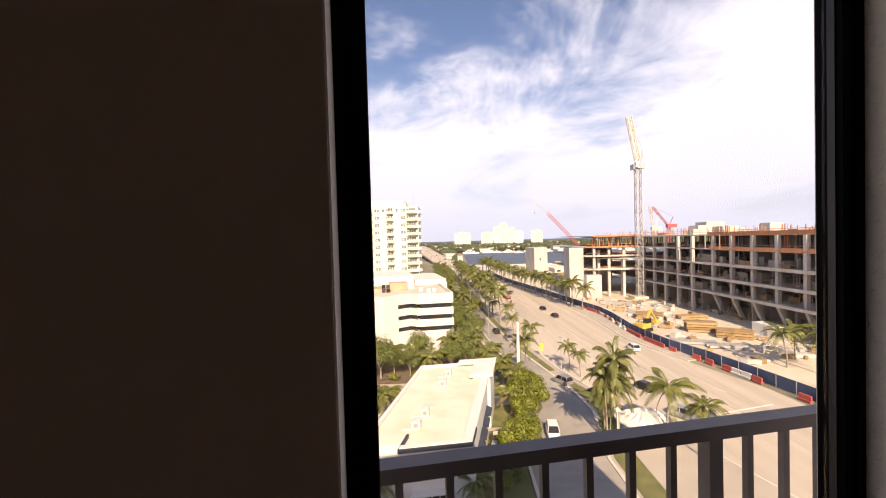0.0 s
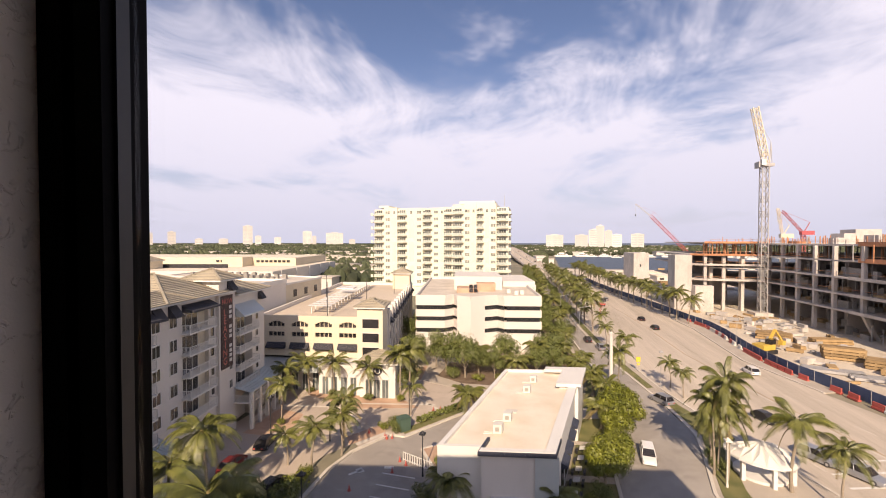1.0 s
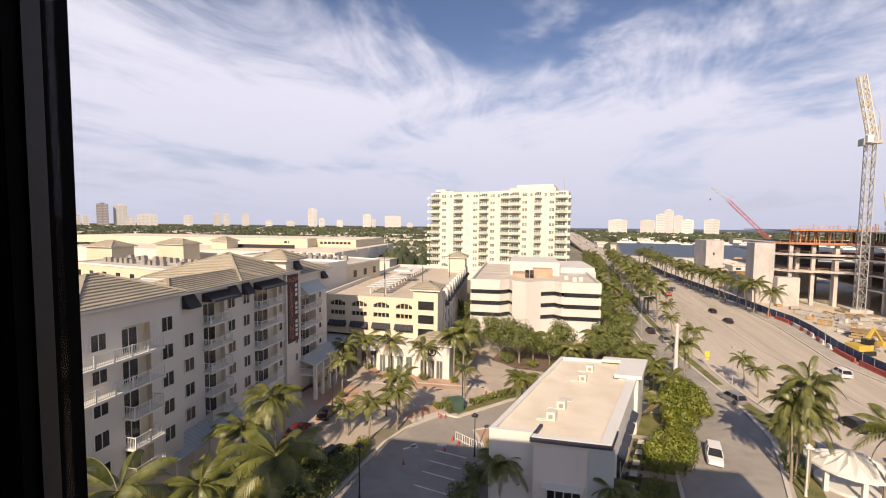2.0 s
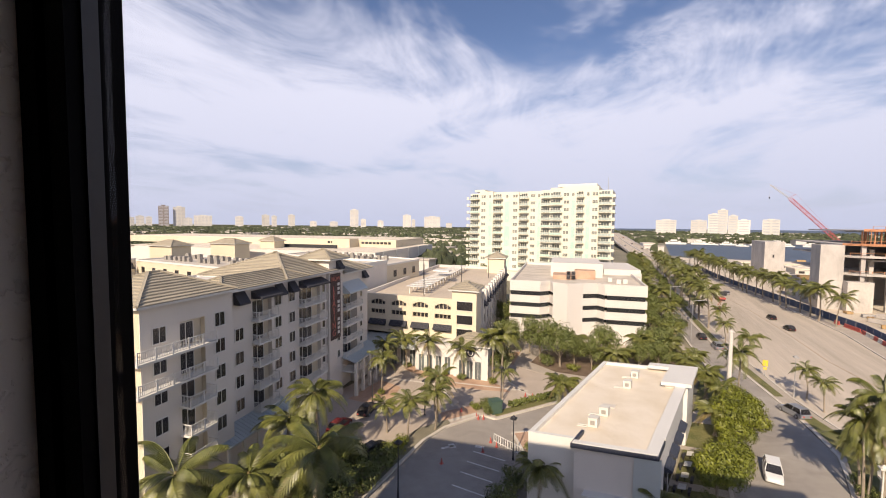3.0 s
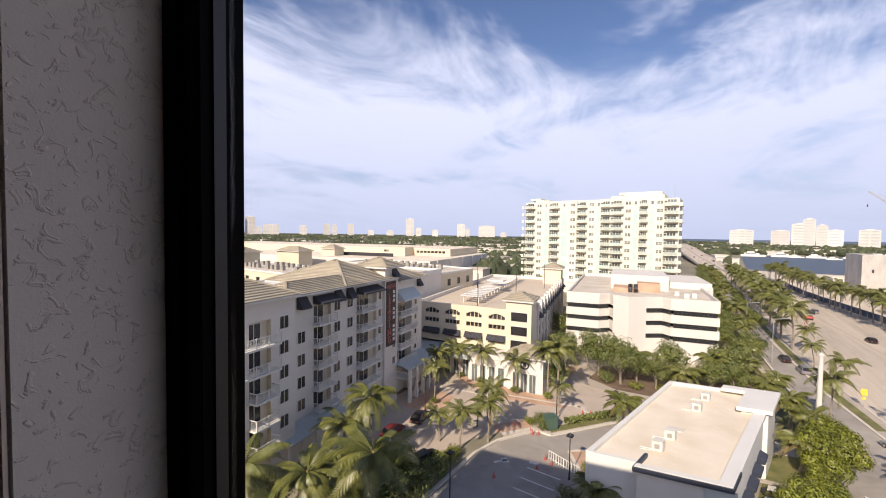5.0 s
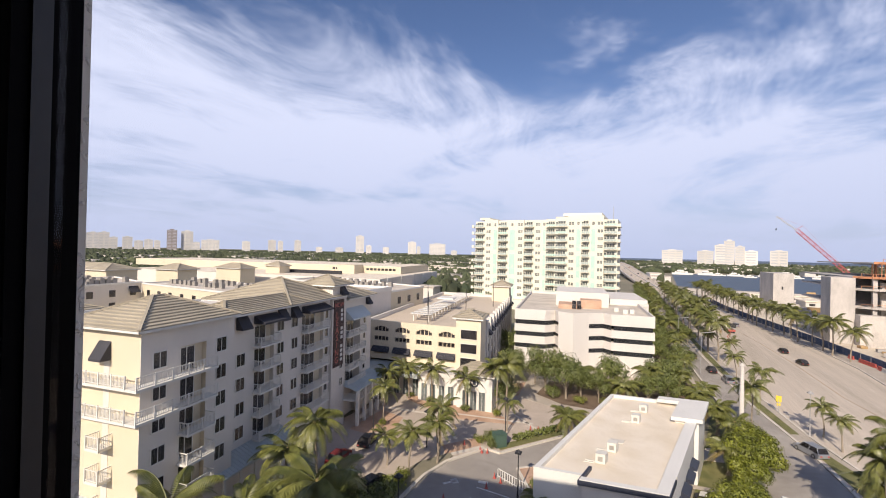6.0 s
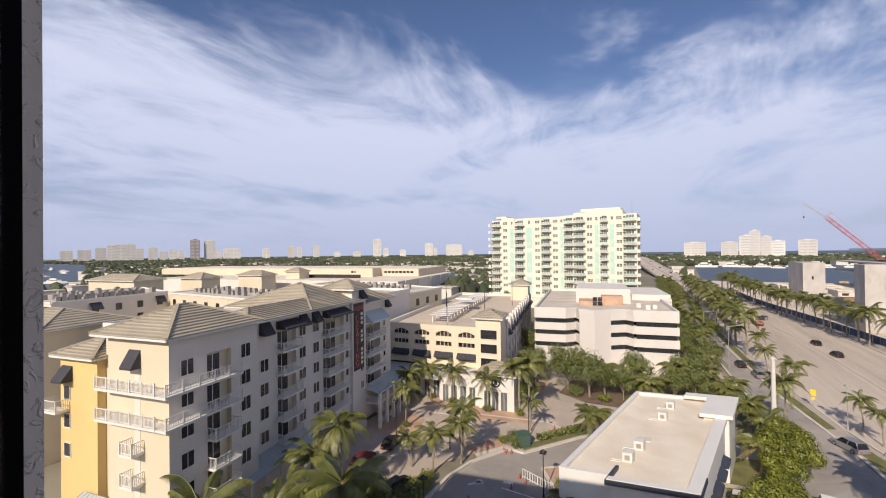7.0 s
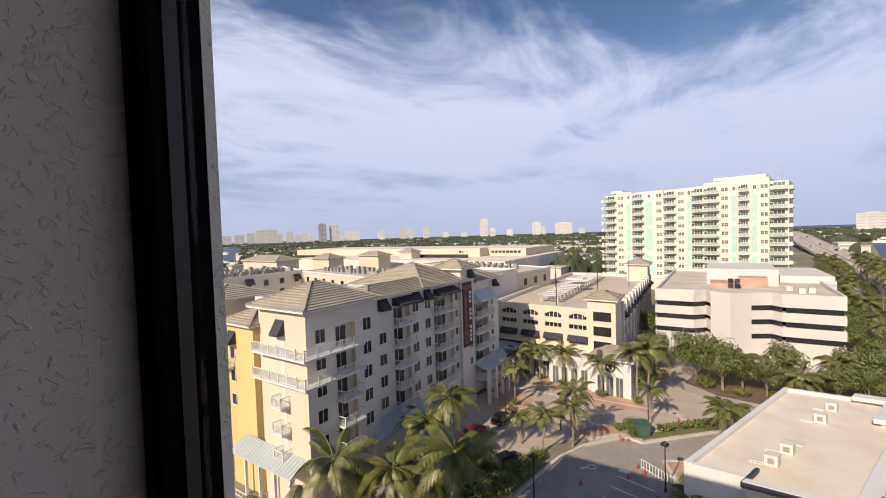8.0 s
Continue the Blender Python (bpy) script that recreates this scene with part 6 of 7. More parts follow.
for x, y, sz in ((8.6, 57.5, 1.0), (9.0, 69.5, 1.05), (7.4, 77.2, 1.0), (3.9, 92.5, 1.0), (-7.4, 35.6, 1.0), (-9.2, 55.6, 1.05), (5.2, 85.5, 1.0), (10.4, 65.2, 0.95), (8.9, 83, 0.9), (1.8, 36.2, 0.8), (6.5, 98, 1.0), (-3.4, 74.2, 1.2), (-11, 78.4, 1.3), (0.4, 82, 1.2)):
    plant(P_DATE, x, y, sz)
for x, y, sz in ((10.9, 57.0, 1.0), (11.9, 61.2, 1.02), (12.3, 65.0, 0.85), (10.0, 54.6, 0.7), (9.2, 49.4, 0.82), (8.1, 46.4, 0.8), (7.0, 44.0, 0.8)):
    plant(T_BRIGHT, x, y, sz)
for x, y, sz in ((-22.7, 76.9, 1.0), (-19.2, 79.2, 0.8), (-16.4, 75.8, 1.25), (-12.4, 73.6, 1.25), (-7.2, 74.6, 0.8), (-5.6, 78.4, 1.35), (0.2, 77.0, 1.0), (2.4, 84, 1.2), (-10.2, 75.5, 1.0), (-27, 27, 0.75), (-29.5, 24, 0.8), (-25.6, 31, 0.7), (-30, 20, 0.8), (-24.6, 24.5, 0.7), (-20.3, 64.6, 0.9), (-23.5, 80, 0.9),
                 (4.5, 88.5, 0.95), (3.2, 79, 0.8), (-17.5, 81, 0.7), (-26.5, 84, 0.9), (-29.5, 96, 1.0), (-30.5, 108, 1.0), (-33, 122, 1.0), (5.0, 100, 1.0), (-37, 172, 1.3), (-62, 174, 1.1)):
    plant(T_DARK, x, y, sz)
for x, y, sz in ((-23.2, 36.4, 1.1), (-23.0, 33.6, 1.2), (-22.9, 30.5, 1.3), (-23.6, 27.5, 1.2), (-23.4, 38.4, 0.9), (-22.7, 24.5, 1.2), (-19.4, 50.8, 0.7), (-18.2, 52, 0.8), (-17.6, 50.6, 0.6), (-9.7, 43.6, 0.9), (-8.6, 45.6, 1.0), (-9.0, 41.8, 0.9),
                 (-36, 60.9, 0.6), (-31.6, 60.2, 0.6), (-25.4, 59.8, 0.6), (-28.5, 60.4, 0.5), (-33.6, 49.2, 0.6), (-20.4, 60.6, 0.7), (6.2, 41.4, 0.8), (5.0, 39.6, 0.9), (12.9, 68.4, 0.6), (19.6, 50.0, 0.7), (19.8, 52.5, 0.6), (-10.5, 34, 1.0), (-9.6, 31, 1.1), (-10.2, 37.2, 0.9), (-26, 26.5, 1.4), (-25.2, 29.5, 1.3), (-27.2, 24, 1.4), (-24.6, 21.5, 1.4), (-26.6, 33, 1.1), (-29, 23.5, 1.3), (-24.2, 18.8, 1.3), (-30.8, 31, 1.0), (-14.6, 73.4, 1.0), (-10, 72.4, 0.9), (-5.4, 72.6, 1.1), (-0.6, 75, 0.9), (3.5, 81, 1.1), (6.6, 86, 1.0), (5.8, 92, 1.0), (6, 96, 0.9)):
    plant(BUSH, x, y, sz)

# palms on the strip beside the roadway and on the planted median
keep = rng.getstate()
for i in range(17):
    y = 119 + i * 9.0
    plant(P_TALL, road_x(y, -0.035) + rng.uniform(-0.5, 0.5), y + rng.uniform(-1.5, 1.5), rng.uniform(1.02, 1.2), None, rng.uniform(0.95, 1.1))
for i in range(13):
    y = 160 + i * 9.5
    plant(P_TALL, 17.0 - (y - 160) * 0.065 + rng.uniform(-0.6, 0.6), y, rng.uniform(0.95, 1.15), None, rng.uniform(0.9, 1.1))
rng.setstate(keep)
sheet("median", [(17.6, 150), (19.0, 156), (13.4, 240), (10.2, 290), (8.6, 290), (11.4, 240), (16.0, 156)], 0.2, M_grass, "planted grass median in the roadway", "grass", 0.2)


def hedge(line, w, h):
    g = Shape()
    for (x0, y0), (x1, y1) in zip(line, line[1:]):
        d = Vector((x1 - x0, y1 - y0, 0))
        L = d.length
        d.normalize()
        nn = Vector((-d.y, d.x, 0))
        for i in range(int(L * 90)):
            p = Vector((x0, y0, 0.1)) + d * rng.uniform(0, L) + nn * rng.uniform(-w / 2, w / 2) + Vector((0, 0, h * rng.random() ** 0.5))
            u = Vector((rng.gauss(0, 1), rng.gauss(0, 1), rng.gauss(0, 1))).normalized() * 0.16
            v = u.cross(Vector((rng.gauss(0, 1), rng.gauss(0, 1), rng.gauss(0, 1)))).normalized() * 0.14
            q = len(g.v)
            g.v += [tuple(p - u), tuple(p - v), tuple(p + u), tuple(p + v)]
            g.f.append((q, q + 1, q + 2, q + 3))
    solid("hedge", g, M_tree, "clipped low green hedge beside the parking lot", "hedge", "stuff")


hedge([(-15.6, 53.6), (-13.4, 56.6), (-10.4, 60.6)], 1.0, 0.8)
sheet("lawn_strip", [(-16.4, 50.4), (-10.0, 59.4), (-10.8, 60.2), (-17.2, 51.4)], 0.16, M_grass, "small lawn strip by the parking lot kerb", "grass", 0.1)
sheet("planting_bed", [(-13.0, 47.0), (-11.6, 48.2), (-9.7, 47.8), (-6.8, 44.5), (-7.4, 42.6), (-10.8, 43.5)], 0.2, M_brick, "mulched planting bed in the parking lot", "ground", 0.15)
# dark sheet under the palms: colour stands in for the shaded undergrowth
sheet("palm_bed", [(-33, 9), (-33.5, 34), (-27, 37), (-24.7, 34), (-24.6, 9)], 0.15, M_ground, "planted bed under the palms, dark for the shade there", "ground", 0.15)
sheet("kerb_bed", [(-24.6, 8), (-24.8, 38), (-23.8, 43), (-21.6, 46.6), (-21.0, 46), (-22.1, 40.5), (-22.2, 8)], 0.2, M_ground, "dark planted bed along the plaza", "ground", 0.15)


# ---------------------------------------------------------------- cars
def car(paint, suv, label):
    """A car at the origin, nose along +x: body, cabin glass, roof, wheels and lights."""
    t = thing("car", 0, 0, 0, label, "car", "cars")
    L, W, H = (4.7, 1.88, 1.68) if suv else (4.6, 1.82, 1.44)
    def loft(g, prof):
        """Closed sections: x, half width, bottom z, top z."""
        k = len(g.v)
        for x, w, z0, z1 in prof:
            g.v += [(x, -w, z0), (x, -w * 1.0, (z0 + z1) / 2), (x, -w * 0.9, z1), (x, w * 0.9, z1), (x, w, (z0 + z1) / 2), (x, w, z0)]
        n = len(prof)
        for i in range(n - 1):
            for j in range(6):
                a, b = k + i * 6 + j, k + i * 6 + (j + 1) % 6
                g.f.append((a, b, b + 6, a + 6))
        g.f.append(tuple(k + j for j in range(5, -1, -1)))
        g.f.append(tuple(k + (n - 1) * 6 + j for j in range(6)))
    hw, belt = W / 2, 0.95 if suv else 0.86
    g = Shape()
    loft(g, [(-L / 2, hw * 0.8, 0.4, belt * 0.86), (-L / 2 + 0.15, hw * 0.95, 0.26, belt), (-L / 4, hw, 0.22, belt + 0.02), (L / 5, hw, 0.22, belt), (L / 2 - 0.5, hw * 0.96, 0.24, belt * 0.86), (L / 2 - 0.1, hw * 0.86, 0.28, belt * 0.74), (L / 2, hw * 0.74, 0.36, belt * 0.6)])
    part("body", g, paint, t)
    r0, r1, f0, f1 = (-L / 2 + 0.2, -L / 2 + 0.55, 0.45, 1.15) if suv else (-L / 2 + 0.35, -L / 2 + 1.05, 0.35, 1.15)
    def cabin(g, inset, z0, z1):
        k = len(g.v)
        a, b = hw * 0.90 + inset, hw * 0.72 + inset
        g.v += [(r0 - inset, -a, z0), (f1 + inset, -a, z0), (f1 + inset, a, z0), (r0 - inset, a, z0), (r1 - inset, -b, z1), (f0 + inset, -b, z1), (f0 + inset, b, z1), (r1 - inset, b, z1)]
        g.f += [tuple(k + i for i in q) for q in ((0, 1, 5, 4), (1, 2, 6, 5), (2, 3, 7, 6), (3, 0, 4, 7), (4, 5, 6, 7))]
    g = Shape()
    cabin(g, 0.0, belt - 0.02, H - 0.05)
    part("cabin_glass", g, M_glass_dark, t, "dark car windows")
    g = Shape()
    g.prism([(r1, -hw * 0.72), (f0, -hw * 0.72), (f0, hw * 0.72), (r1, hw * 0.72)], H - 0.05, H)
    for sgn in (-1, 1):
        for x0, x1 in ((r0, r1), (f1, f0), ((r0 + f1) / 2, (r1 + f0) / 2)):
            g.beam((x0, sgn * hw * 0.90, belt - 0.02), (x1, sgn * hw * 0.725, H - 0.03), 0.07)
    part("roof", g, paint, t)
    for x in (-L * 0.3, L * 0.3):
        for sgn in (-1, 1):
            g = Shape()
            k = 12
            for j in range(k):
                a0, a1 = 2 * math.pi * j / k, 2 * math.pi * (j + 1) / k
                y0, y1 = sgn * (hw - 0.2), sgn * (hw + 0.01)
                q = [(x + 0.33 * math.cos(a0), y0, 0.33 + 0.33 * math.sin(a0)), (x + 0.33 * math.cos(a1), y0, 0.33 + 0.33 * math.sin(a1)), (x + 0.33 * math.cos(a1), y1, 0.33 + 0.33 * math.sin(a1)), (x + 0.33 * math.cos(a0), y1, 0.33 + 0.33 * math.sin(a0))]
                g.poly(q)
                g.poly([q[3], q[2], (x, y1, 0.33)])
            w = part("wheel", g, M_metal_d, t, "black tyre")
            rim = Shape()
            rim.poly([(x + 0.2 * math.cos(2 * math.pi * j / 8), sgn * (hw + 0.016), 0.33 + 0.2 * math.sin(2 * math.pi * j / 8)) for j in range(8)])
            part("rim", rim, M_steel, w)
    for sgn in (-1, 1):
        part("headlight", Shape().box(L / 2 - 0.2, L / 2 - 0.03, min(sgn * 0.45, sgn * 0.72), max(sgn * 0.45, sgn * 0.72), belt * 0.6, belt * 0.72), M_white, t)
        part("tail_light", Shape().box(-L / 2 - 0.02, -L / 2 + 0.06, min(sgn * 0.42, sgn * 0.72), max(sgn * 0.42, sgn * 0.72), belt * 0.62, belt * 0.82), M_redbar, t)
    return t


M_carw, M_carb, M_carg = mat("white_car_paint", (0.78, 0.77, 0.74), 0.25, 0.03, 1), mat("black_car_paint", (0.02, 0.02, 0.023), 0.22, 0.1, 1), mat("silver_car_paint", (0.36, 0.37, 0.39), 0.3, 0.05, 1, metal=0.5)
M_carr = mat("dark_red_car_paint", (0.16, 0.02, 0.02), 0.25, 0.1, 1)
C_W, C_B, C_G, C_R = car(M_carw, True, "white sport utility car on the road"), car(M_carb, False, "black saloon car on the road"), car(M_carg, True, "silver grey car on the road"), car(M_carr, False, "dark red saloon car")


def park(src, x, y, heading, z=0.12):
    m = pose(x, y, z, 0, 0, heading)
    if src.name not in placed:
        placed[src.name] = m
    else:
        copy_thing(src, m)


for src, x, y, h in ((C_W, 12.6, 50.6, -98), (C_G, 19.0, 69.0, 118), (C_B, 31.2, 65.0, -70), (C_B, 32.4, 139.5, 94), (C_B, 33.0, 126.5, 96), (C_W, 39.6, 88.0, 92), (C_B, 10.0, 120, 96), (C_B, 12.6, 107.2, 97), (C_G, 28.6, 182.5, 95),
                     (C_B, -32.0, 43.8, 100), (C_B, -25.6, 36.0, 82), (C_R, -32.4, 38.6, 96), (C_G, 31.4, 54.5, -58), (C_G, 33.6, 51.4, -58), (C_G, 9.2, 128, 96), (C_W, 6.8, 152, 95), (C_B, 7.6, 140, 95), (C_W, 18.2, 260, 95), (C_B, 13, 300, -86), (C_R, 21, 230, 94),
                     (C_W, 15.6, 93.5, 97), (C_G, 14.6, 100, 97)):
    park(src, x, y, h)

# ---------------------------------------------------------------- street furniture
gz = thing("fan_canopy", 23.6, 49.6, 0.22, "white fan-shaped shelter canopy on posts", "shelter")
cx, cy = 23.4, 49.8
for k in range(12):
    a0, a1 = radians(150 + k * 21), radians(150 + (k + 1) * 21)
    am = (a0 + a1) / 2
    g = Shape()
    apex, e0, e1 = (cx, cy, 3.75), (cx + 3.3 * math.cos(a0), cy + 3.3 * math.sin(a0), 2.5), (cx + 3.3 * math.cos(a1), cy + 3.3 * math.sin(a1), 2.5)
    mid = (cx + 2.0 * math.cos(am), cy + 2.0 * math.sin(am), 3.22)
    g.poly([apex, e0, mid]), g.poly([apex, mid, e1]), g.poly([mid, e0, e1])
    g.poly([e0, (e0[0], e0[1], 2.3), (e1[0], e1[1], 2.3), e1])
    panel = part("canopy_panel", g, M_white, gz)
    part("rib", Shape().beam(apex, e0, 0.08), M_acw, panel)
for k in range(5):
    a = radians(160 + k * 55)
    x, y = cx + 2.8 * math.cos(a), cy + 2.8 * math.sin(a)
    part("post", Shape().box(x - 0.18, x + 0.18, y - 0.18, y + 0.18, 0.22, 2.5), M_white, gz)
part("low_wall", Shape().tube([(cx, cy, 0.22), (cx, cy, 0.5)], [2.4, 2.4], 20), M_white, gz)


def lamp_post(x, y, h, arm, turn, material, label, r=0.09):
    t = thing("street_lamp", x, y, 0.12, label, "street lamp", "street lamps")
    part("pole", Shape().tube([(x, y, 0.12), (x, y, 0.8), (x, y, h)], [r * 1.7, r, r * 0.65], 8), material, t)
    c, s2 = math.cos(radians(turn)), math.sin(radians(turn))
    if arm:
        part("arm", Shape().beam((x, y, h - 0.1), (x + c * arm, y + s2 * arm, h + 0.2), 0.1), material, t)
        part("lamp_head", Shape().beam((x + c * arm, y + s2 * arm, h + 0.2), (x + c * (arm + 0.55), y + s2 * (arm + 0.55), h + 0.22), 0.2, 0.1), material, t)
    else:
        part("lamp_head", Shape().box(x - 0.3, x + 0.3, y - 0.3, y + 0.3, h, h + 0.16).tube([(x, y, h + 0.16), (x, y, h + 0.4)], [0.22, 0.05], 8), material, t)


lamp_post(11.8, 69.8, 10.2, 0, 0, M_offwhite, "thick white round pole beside the side road", 0.34)
lamp_post(18.9, 46.3, 4.9, 0, 0, M_acw, "pale lamp post on the traffic island")
for x, y, h, a, tn in ((7.0, 121.8, 9.5, 1.8, 0), (10.3, 104, 9.0, 1.8, 10), (20.9, 76.3, 6, 0, 0), (46.5, 110, 9, 2, 180), (43, 148, 9, 2, 180), (35, 196, 9, 2, 180), (9.5, 170, 9, 1.8, 0), (4, 215, 9, 1.8, 0)):
    lamp_post(x, y, h, a, tn, M_steel, "grey metal street lamp beside the road", 0.065)
for x, y, h in ((-17.0, 54.2, 5.2), (-11.6, 41.6, 4.6), (13.0, 76.0, 5.0), (-33.2, 46.5, 4.8), (-24.9, 46.5, 4.6), (-19.3, 31.0, 5.2), (-10.6, 59.6, 3.6)):
    lamp_post(x, y, h, 0, 0, M_metal_d, "dark metal lamp post in the plaza", 0.07)
ys = thing("road_sign", 19.2, 84.6, 0.2, "yellow diamond road sign on a thin post", "road sign")
part("post", Shape().tube([(19.2, 84.6, 0.2), (19.2, 84.6, 2.4)], [0.04, 0.04], 6), M_steel, ys)
part("plate", Shape().beam((19.2, 84.6, 1.9), (19.2, 84.6, 2.9), 0.75, 0.04).beam((19.2, 84.6, 1.3), (19.2, 84.6, 1.7), 0.5, 0.04), mat("sign_yellow", (0.75, 0.55, 0.05), 0.5), ys)
ub = thing("utility_cabinet", -16.9, 51.4, 0.16, "green metal utility cabinet on the lawn corner", "cabinet")
M_ug = mat("utility_green", (0.07, 0.12, 0.09), 0.6, 0.15, 1)
part("body", Shape((-16.9, 51.4), *yaw_axes(48)).box(-0.75, 0.75, -0.6, 0.6, 0.16, 1.75), M_ug, ub)
part("lid", Shape((-16.9, 51.4), *yaw_axes(48)).box(-0.8, 0.8, -0.65, 0.65, 1.75, 1.85), M_ug, ub)
part("door", Shape((-16.9, 51.4), *yaw_axes(48)).box(-0.6, 0.6, -0.64, -0.6, 0.3, 1.65), M_ug, ub)
wk = thing("work_truck", 24.6, 168, 0.1, "orange road works truck with a dark arrow board", "truck")
WT = ((24.6, 168.0), *yaw_axes(95))
part("bed", Shape(*WT).box(-3.0, 1.0, -1.05, 1.05, 0.75, 1.3), M_redbar, wk)
part("cab", Shape(*WT).prism([(1.1, -1.0), (2.6, -1.0), (2.9, -0.8), (2.9, 0.8), (2.6, 1.0), (1.1, 1.0)], 0.6, 2.2), M_white, wk)
part("cab_glass", Shape(*WT).box(2.2, 2.95, -0.85, 0.85, 1.45, 2.05), M_glass_dark, wk)
part("arrow_board", Shape(*WT).box(-2.9, -2.75, -1.2, 1.2, 2.0, 3.4), M_metal_d, wk, "dark arrow board")
for e in (-0.9, 0.9):
    part("board_post", Shape(*WT).box(-2.75, -2.65, e - 0.06, e + 0.06, 1.3, 3.3), M_steel, wk)
for a in (-2.0, 1.9):
    for e in (-1.0, 0.75):
        w = Shape(*WT)
        ring = [(a + 0.42 * math.cos(k * math.pi / 6), 0.52 + 0.42 * math.sin(k * math.pi / 6)) for k in range(12)]
        w.poly([(p, e, q) for p, q in ring])
        w.poly([(p, e + 0.25, q) for p, q in reversed(ring)])
        for (p0, q0), (p1, q1) in zip(ring, ring[1:] + ring[:1]):
            w.poly([(p0, e, q0), (p0, e + 0.25, q0), (p1, e + 0.25, q1), (p1, e, q1)])
        part("wheel", w, M_metal_d, wk, "black tyre")
M_CONE = unit_mesh("traffic_cone", M_redbar, Shape().box(-0.2, 0.2, -0.2, 0.2, 0, 0.04).tube([(0, 0, 0.04), (0, 0, 0.75)], [0.15, 0.03], 8))
for x, y in ((-18.6, 49.0), (-18.2, 48.6), (-17.6, 48.9), (-14.9, 43.9), (-15.0, 41.6), (-18.1, 37.6), (-14.0, 43.3), (-21.0, 49.6), (-14.6, 58.3), (-13.6, 58.6), (22.0, 150), (22.4, 153.5), (22.6, 157), (23.4, 160), (24.2, 163), (22.0, 166), (21.6, 170)):
    ob = new("traffic_cone", M_CONE)
    ob.matrix_basis = pose(x, y, 0.105, 0, 0, rng.uniform(0, 90))
    tagged(ob, "orange-red traffic cone on the asphalt", "traffic cone", "traffic cones")
bf = thing("barrier_fence", -12.8, 43.4, 0.1, "white tubular crowd barrier in the parking lot", "barrier")
for k in range(4):
    x0, y0, x1, y1 = -14.6 + k * 0.95, 44.2 - k * 0.4, -14.6 + (k + 0.95) * 0.95, 44.2 - (k + 0.95) * 0.4
    g = Shape()
    for z in (0.3, 1.1):
        g.beam((x0, y0, z), (x1, y1, z), 0.07)
    for j in range(4):
        g.beam((x0 + (x1 - x0) * j / 3, y0 + (y1 - y0) * j / 3, 0.11), (x0 + (x1 - x0) * j / 3, y0 + (y1 - y0) * j / 3, 1.1), 0.06)
    part("barrier_panel", g, M_white, bf)

for i, bb in enumerate((5.2, 7.4, 9.6, 12.0, 14.4)):
    tx, ty, tz = Shape(RO, RA, RB).at(RW + 1.1, bb, 0.16)
    tb = thing("terrace_table", tx, ty, tz, "small terrace table with two benches beside the shop", "table", "terrace tables")
    part("tabletop", Shape((tx, ty), RA, RB).box(-0.4, 0.4, -0.6, 0.6, 0.86, 0.92), M_white if i % 2 else M_acw, tb)
    part("leg", Shape((tx, ty), RA, RB).box(-0.06, 0.06, -0.06, 0.06, 0.16, 0.86), M_metal_d, tb)
    for e in (-0.75, 0.75):
        part("bench", Shape((tx, ty), RA, RB).box(e - 0.17, e + 0.17, -0.6, 0.6, 0.56, 0.62).box(e - 0.12, e + 0.12, -0.5, -0.42, 0.16, 0.56).box(e - 0.12, e + 0.12, 0.42, 0.5, 0.16, 0.56), M_metal_d, tb)

# ---------------------------------------------------------------- bridge, marina and the far town
bridge = thing("road_bridge", -30, 600, 0, "long low concrete road bridge rising over the water", "bridge")
SPAN = [(8, 335, 0.1), (0, 400, 1.4), (-17, 520, 5.0), (-35, 680, 9.0), (-52, 840, 10.5), (-72, 1060, 8.0), (-90, 1250, 2.0)]
for p, q in zip(SPAN, SPAN[1:]):
    part("deck", Shape().beam(p, q, 21, 1.2), M_road, bridge)
    for e in (-10.3, 0, 10.3):
        part("parapet", Shape().beam((p[0] + e, p[1], p[2] + 1.1), (q[0] + e, q[1], q[2] + 1.1), 0.4, 1.0), M_offwhite, bridge)
for x, y, z in SPAN[2:6]:
    part("pier", Shape().box(x - 8, x + 8, y - 1.2, y + 1.2, 0, z - 0.5), M_conc, bridge)
for i, (k, e, c) in enumerate(((0.3, -5, C_B), (0.55, 4, C_R), (0.75, -4, C_W), (1.3, 5, C_B), (1.6, -6, C_G), (1.85, 4, C_B), (2.4, -4, C_W), (2.7, 5, C_R))):
    p, q = Vector(SPAN[int(k)]), Vector(SPAN[int(k) + 1])
    m = p + (q - p) * (k % 1)
    copy_thing(c, pose(m.x + e, m.y, m.z + 0.62, math.degrees(0), 0, 96))


def yacht(x, y, L, turn):
    t = thing("yacht", x, y, 0.1, "white motor yacht moored on the water", "boat", "yachts")
    ax = yaw_axes(turn)
    part("hull", Shape((x, y), *ax).prism([(-L / 2, -L * 0.11), (L * 0.25, -L * 0.11), (L / 2, 0), (L * 0.25, L * 0.11), (-L / 2, L * 0.11)], 0.05, L * 0.1), M_white, t)
    c = part("cabin", Shape((x, y), *ax).prism([(-L * 0.35, -L * 0.08), (L * 0.15, -L * 0.08), (L * 0.25, 0), (L * 0.15, L * 0.08), (-L * 0.35, L * 0.08)], L * 0.1, L * 0.18), M_white, t)
    part("cabin_window", Shape((x, y), *ax).box(-L * 0.3, L * 0.12, -L * 0.083, L * 0.083, L * 0.125, L * 0.155), M_glass_dark, c)
    part("bridge_deck", Shape((x, y), *ax).box(-L * 0.25, L * 0.05, -L * 0.06, L * 0.06, L * 0.18, L * 0.25), M_white, t)


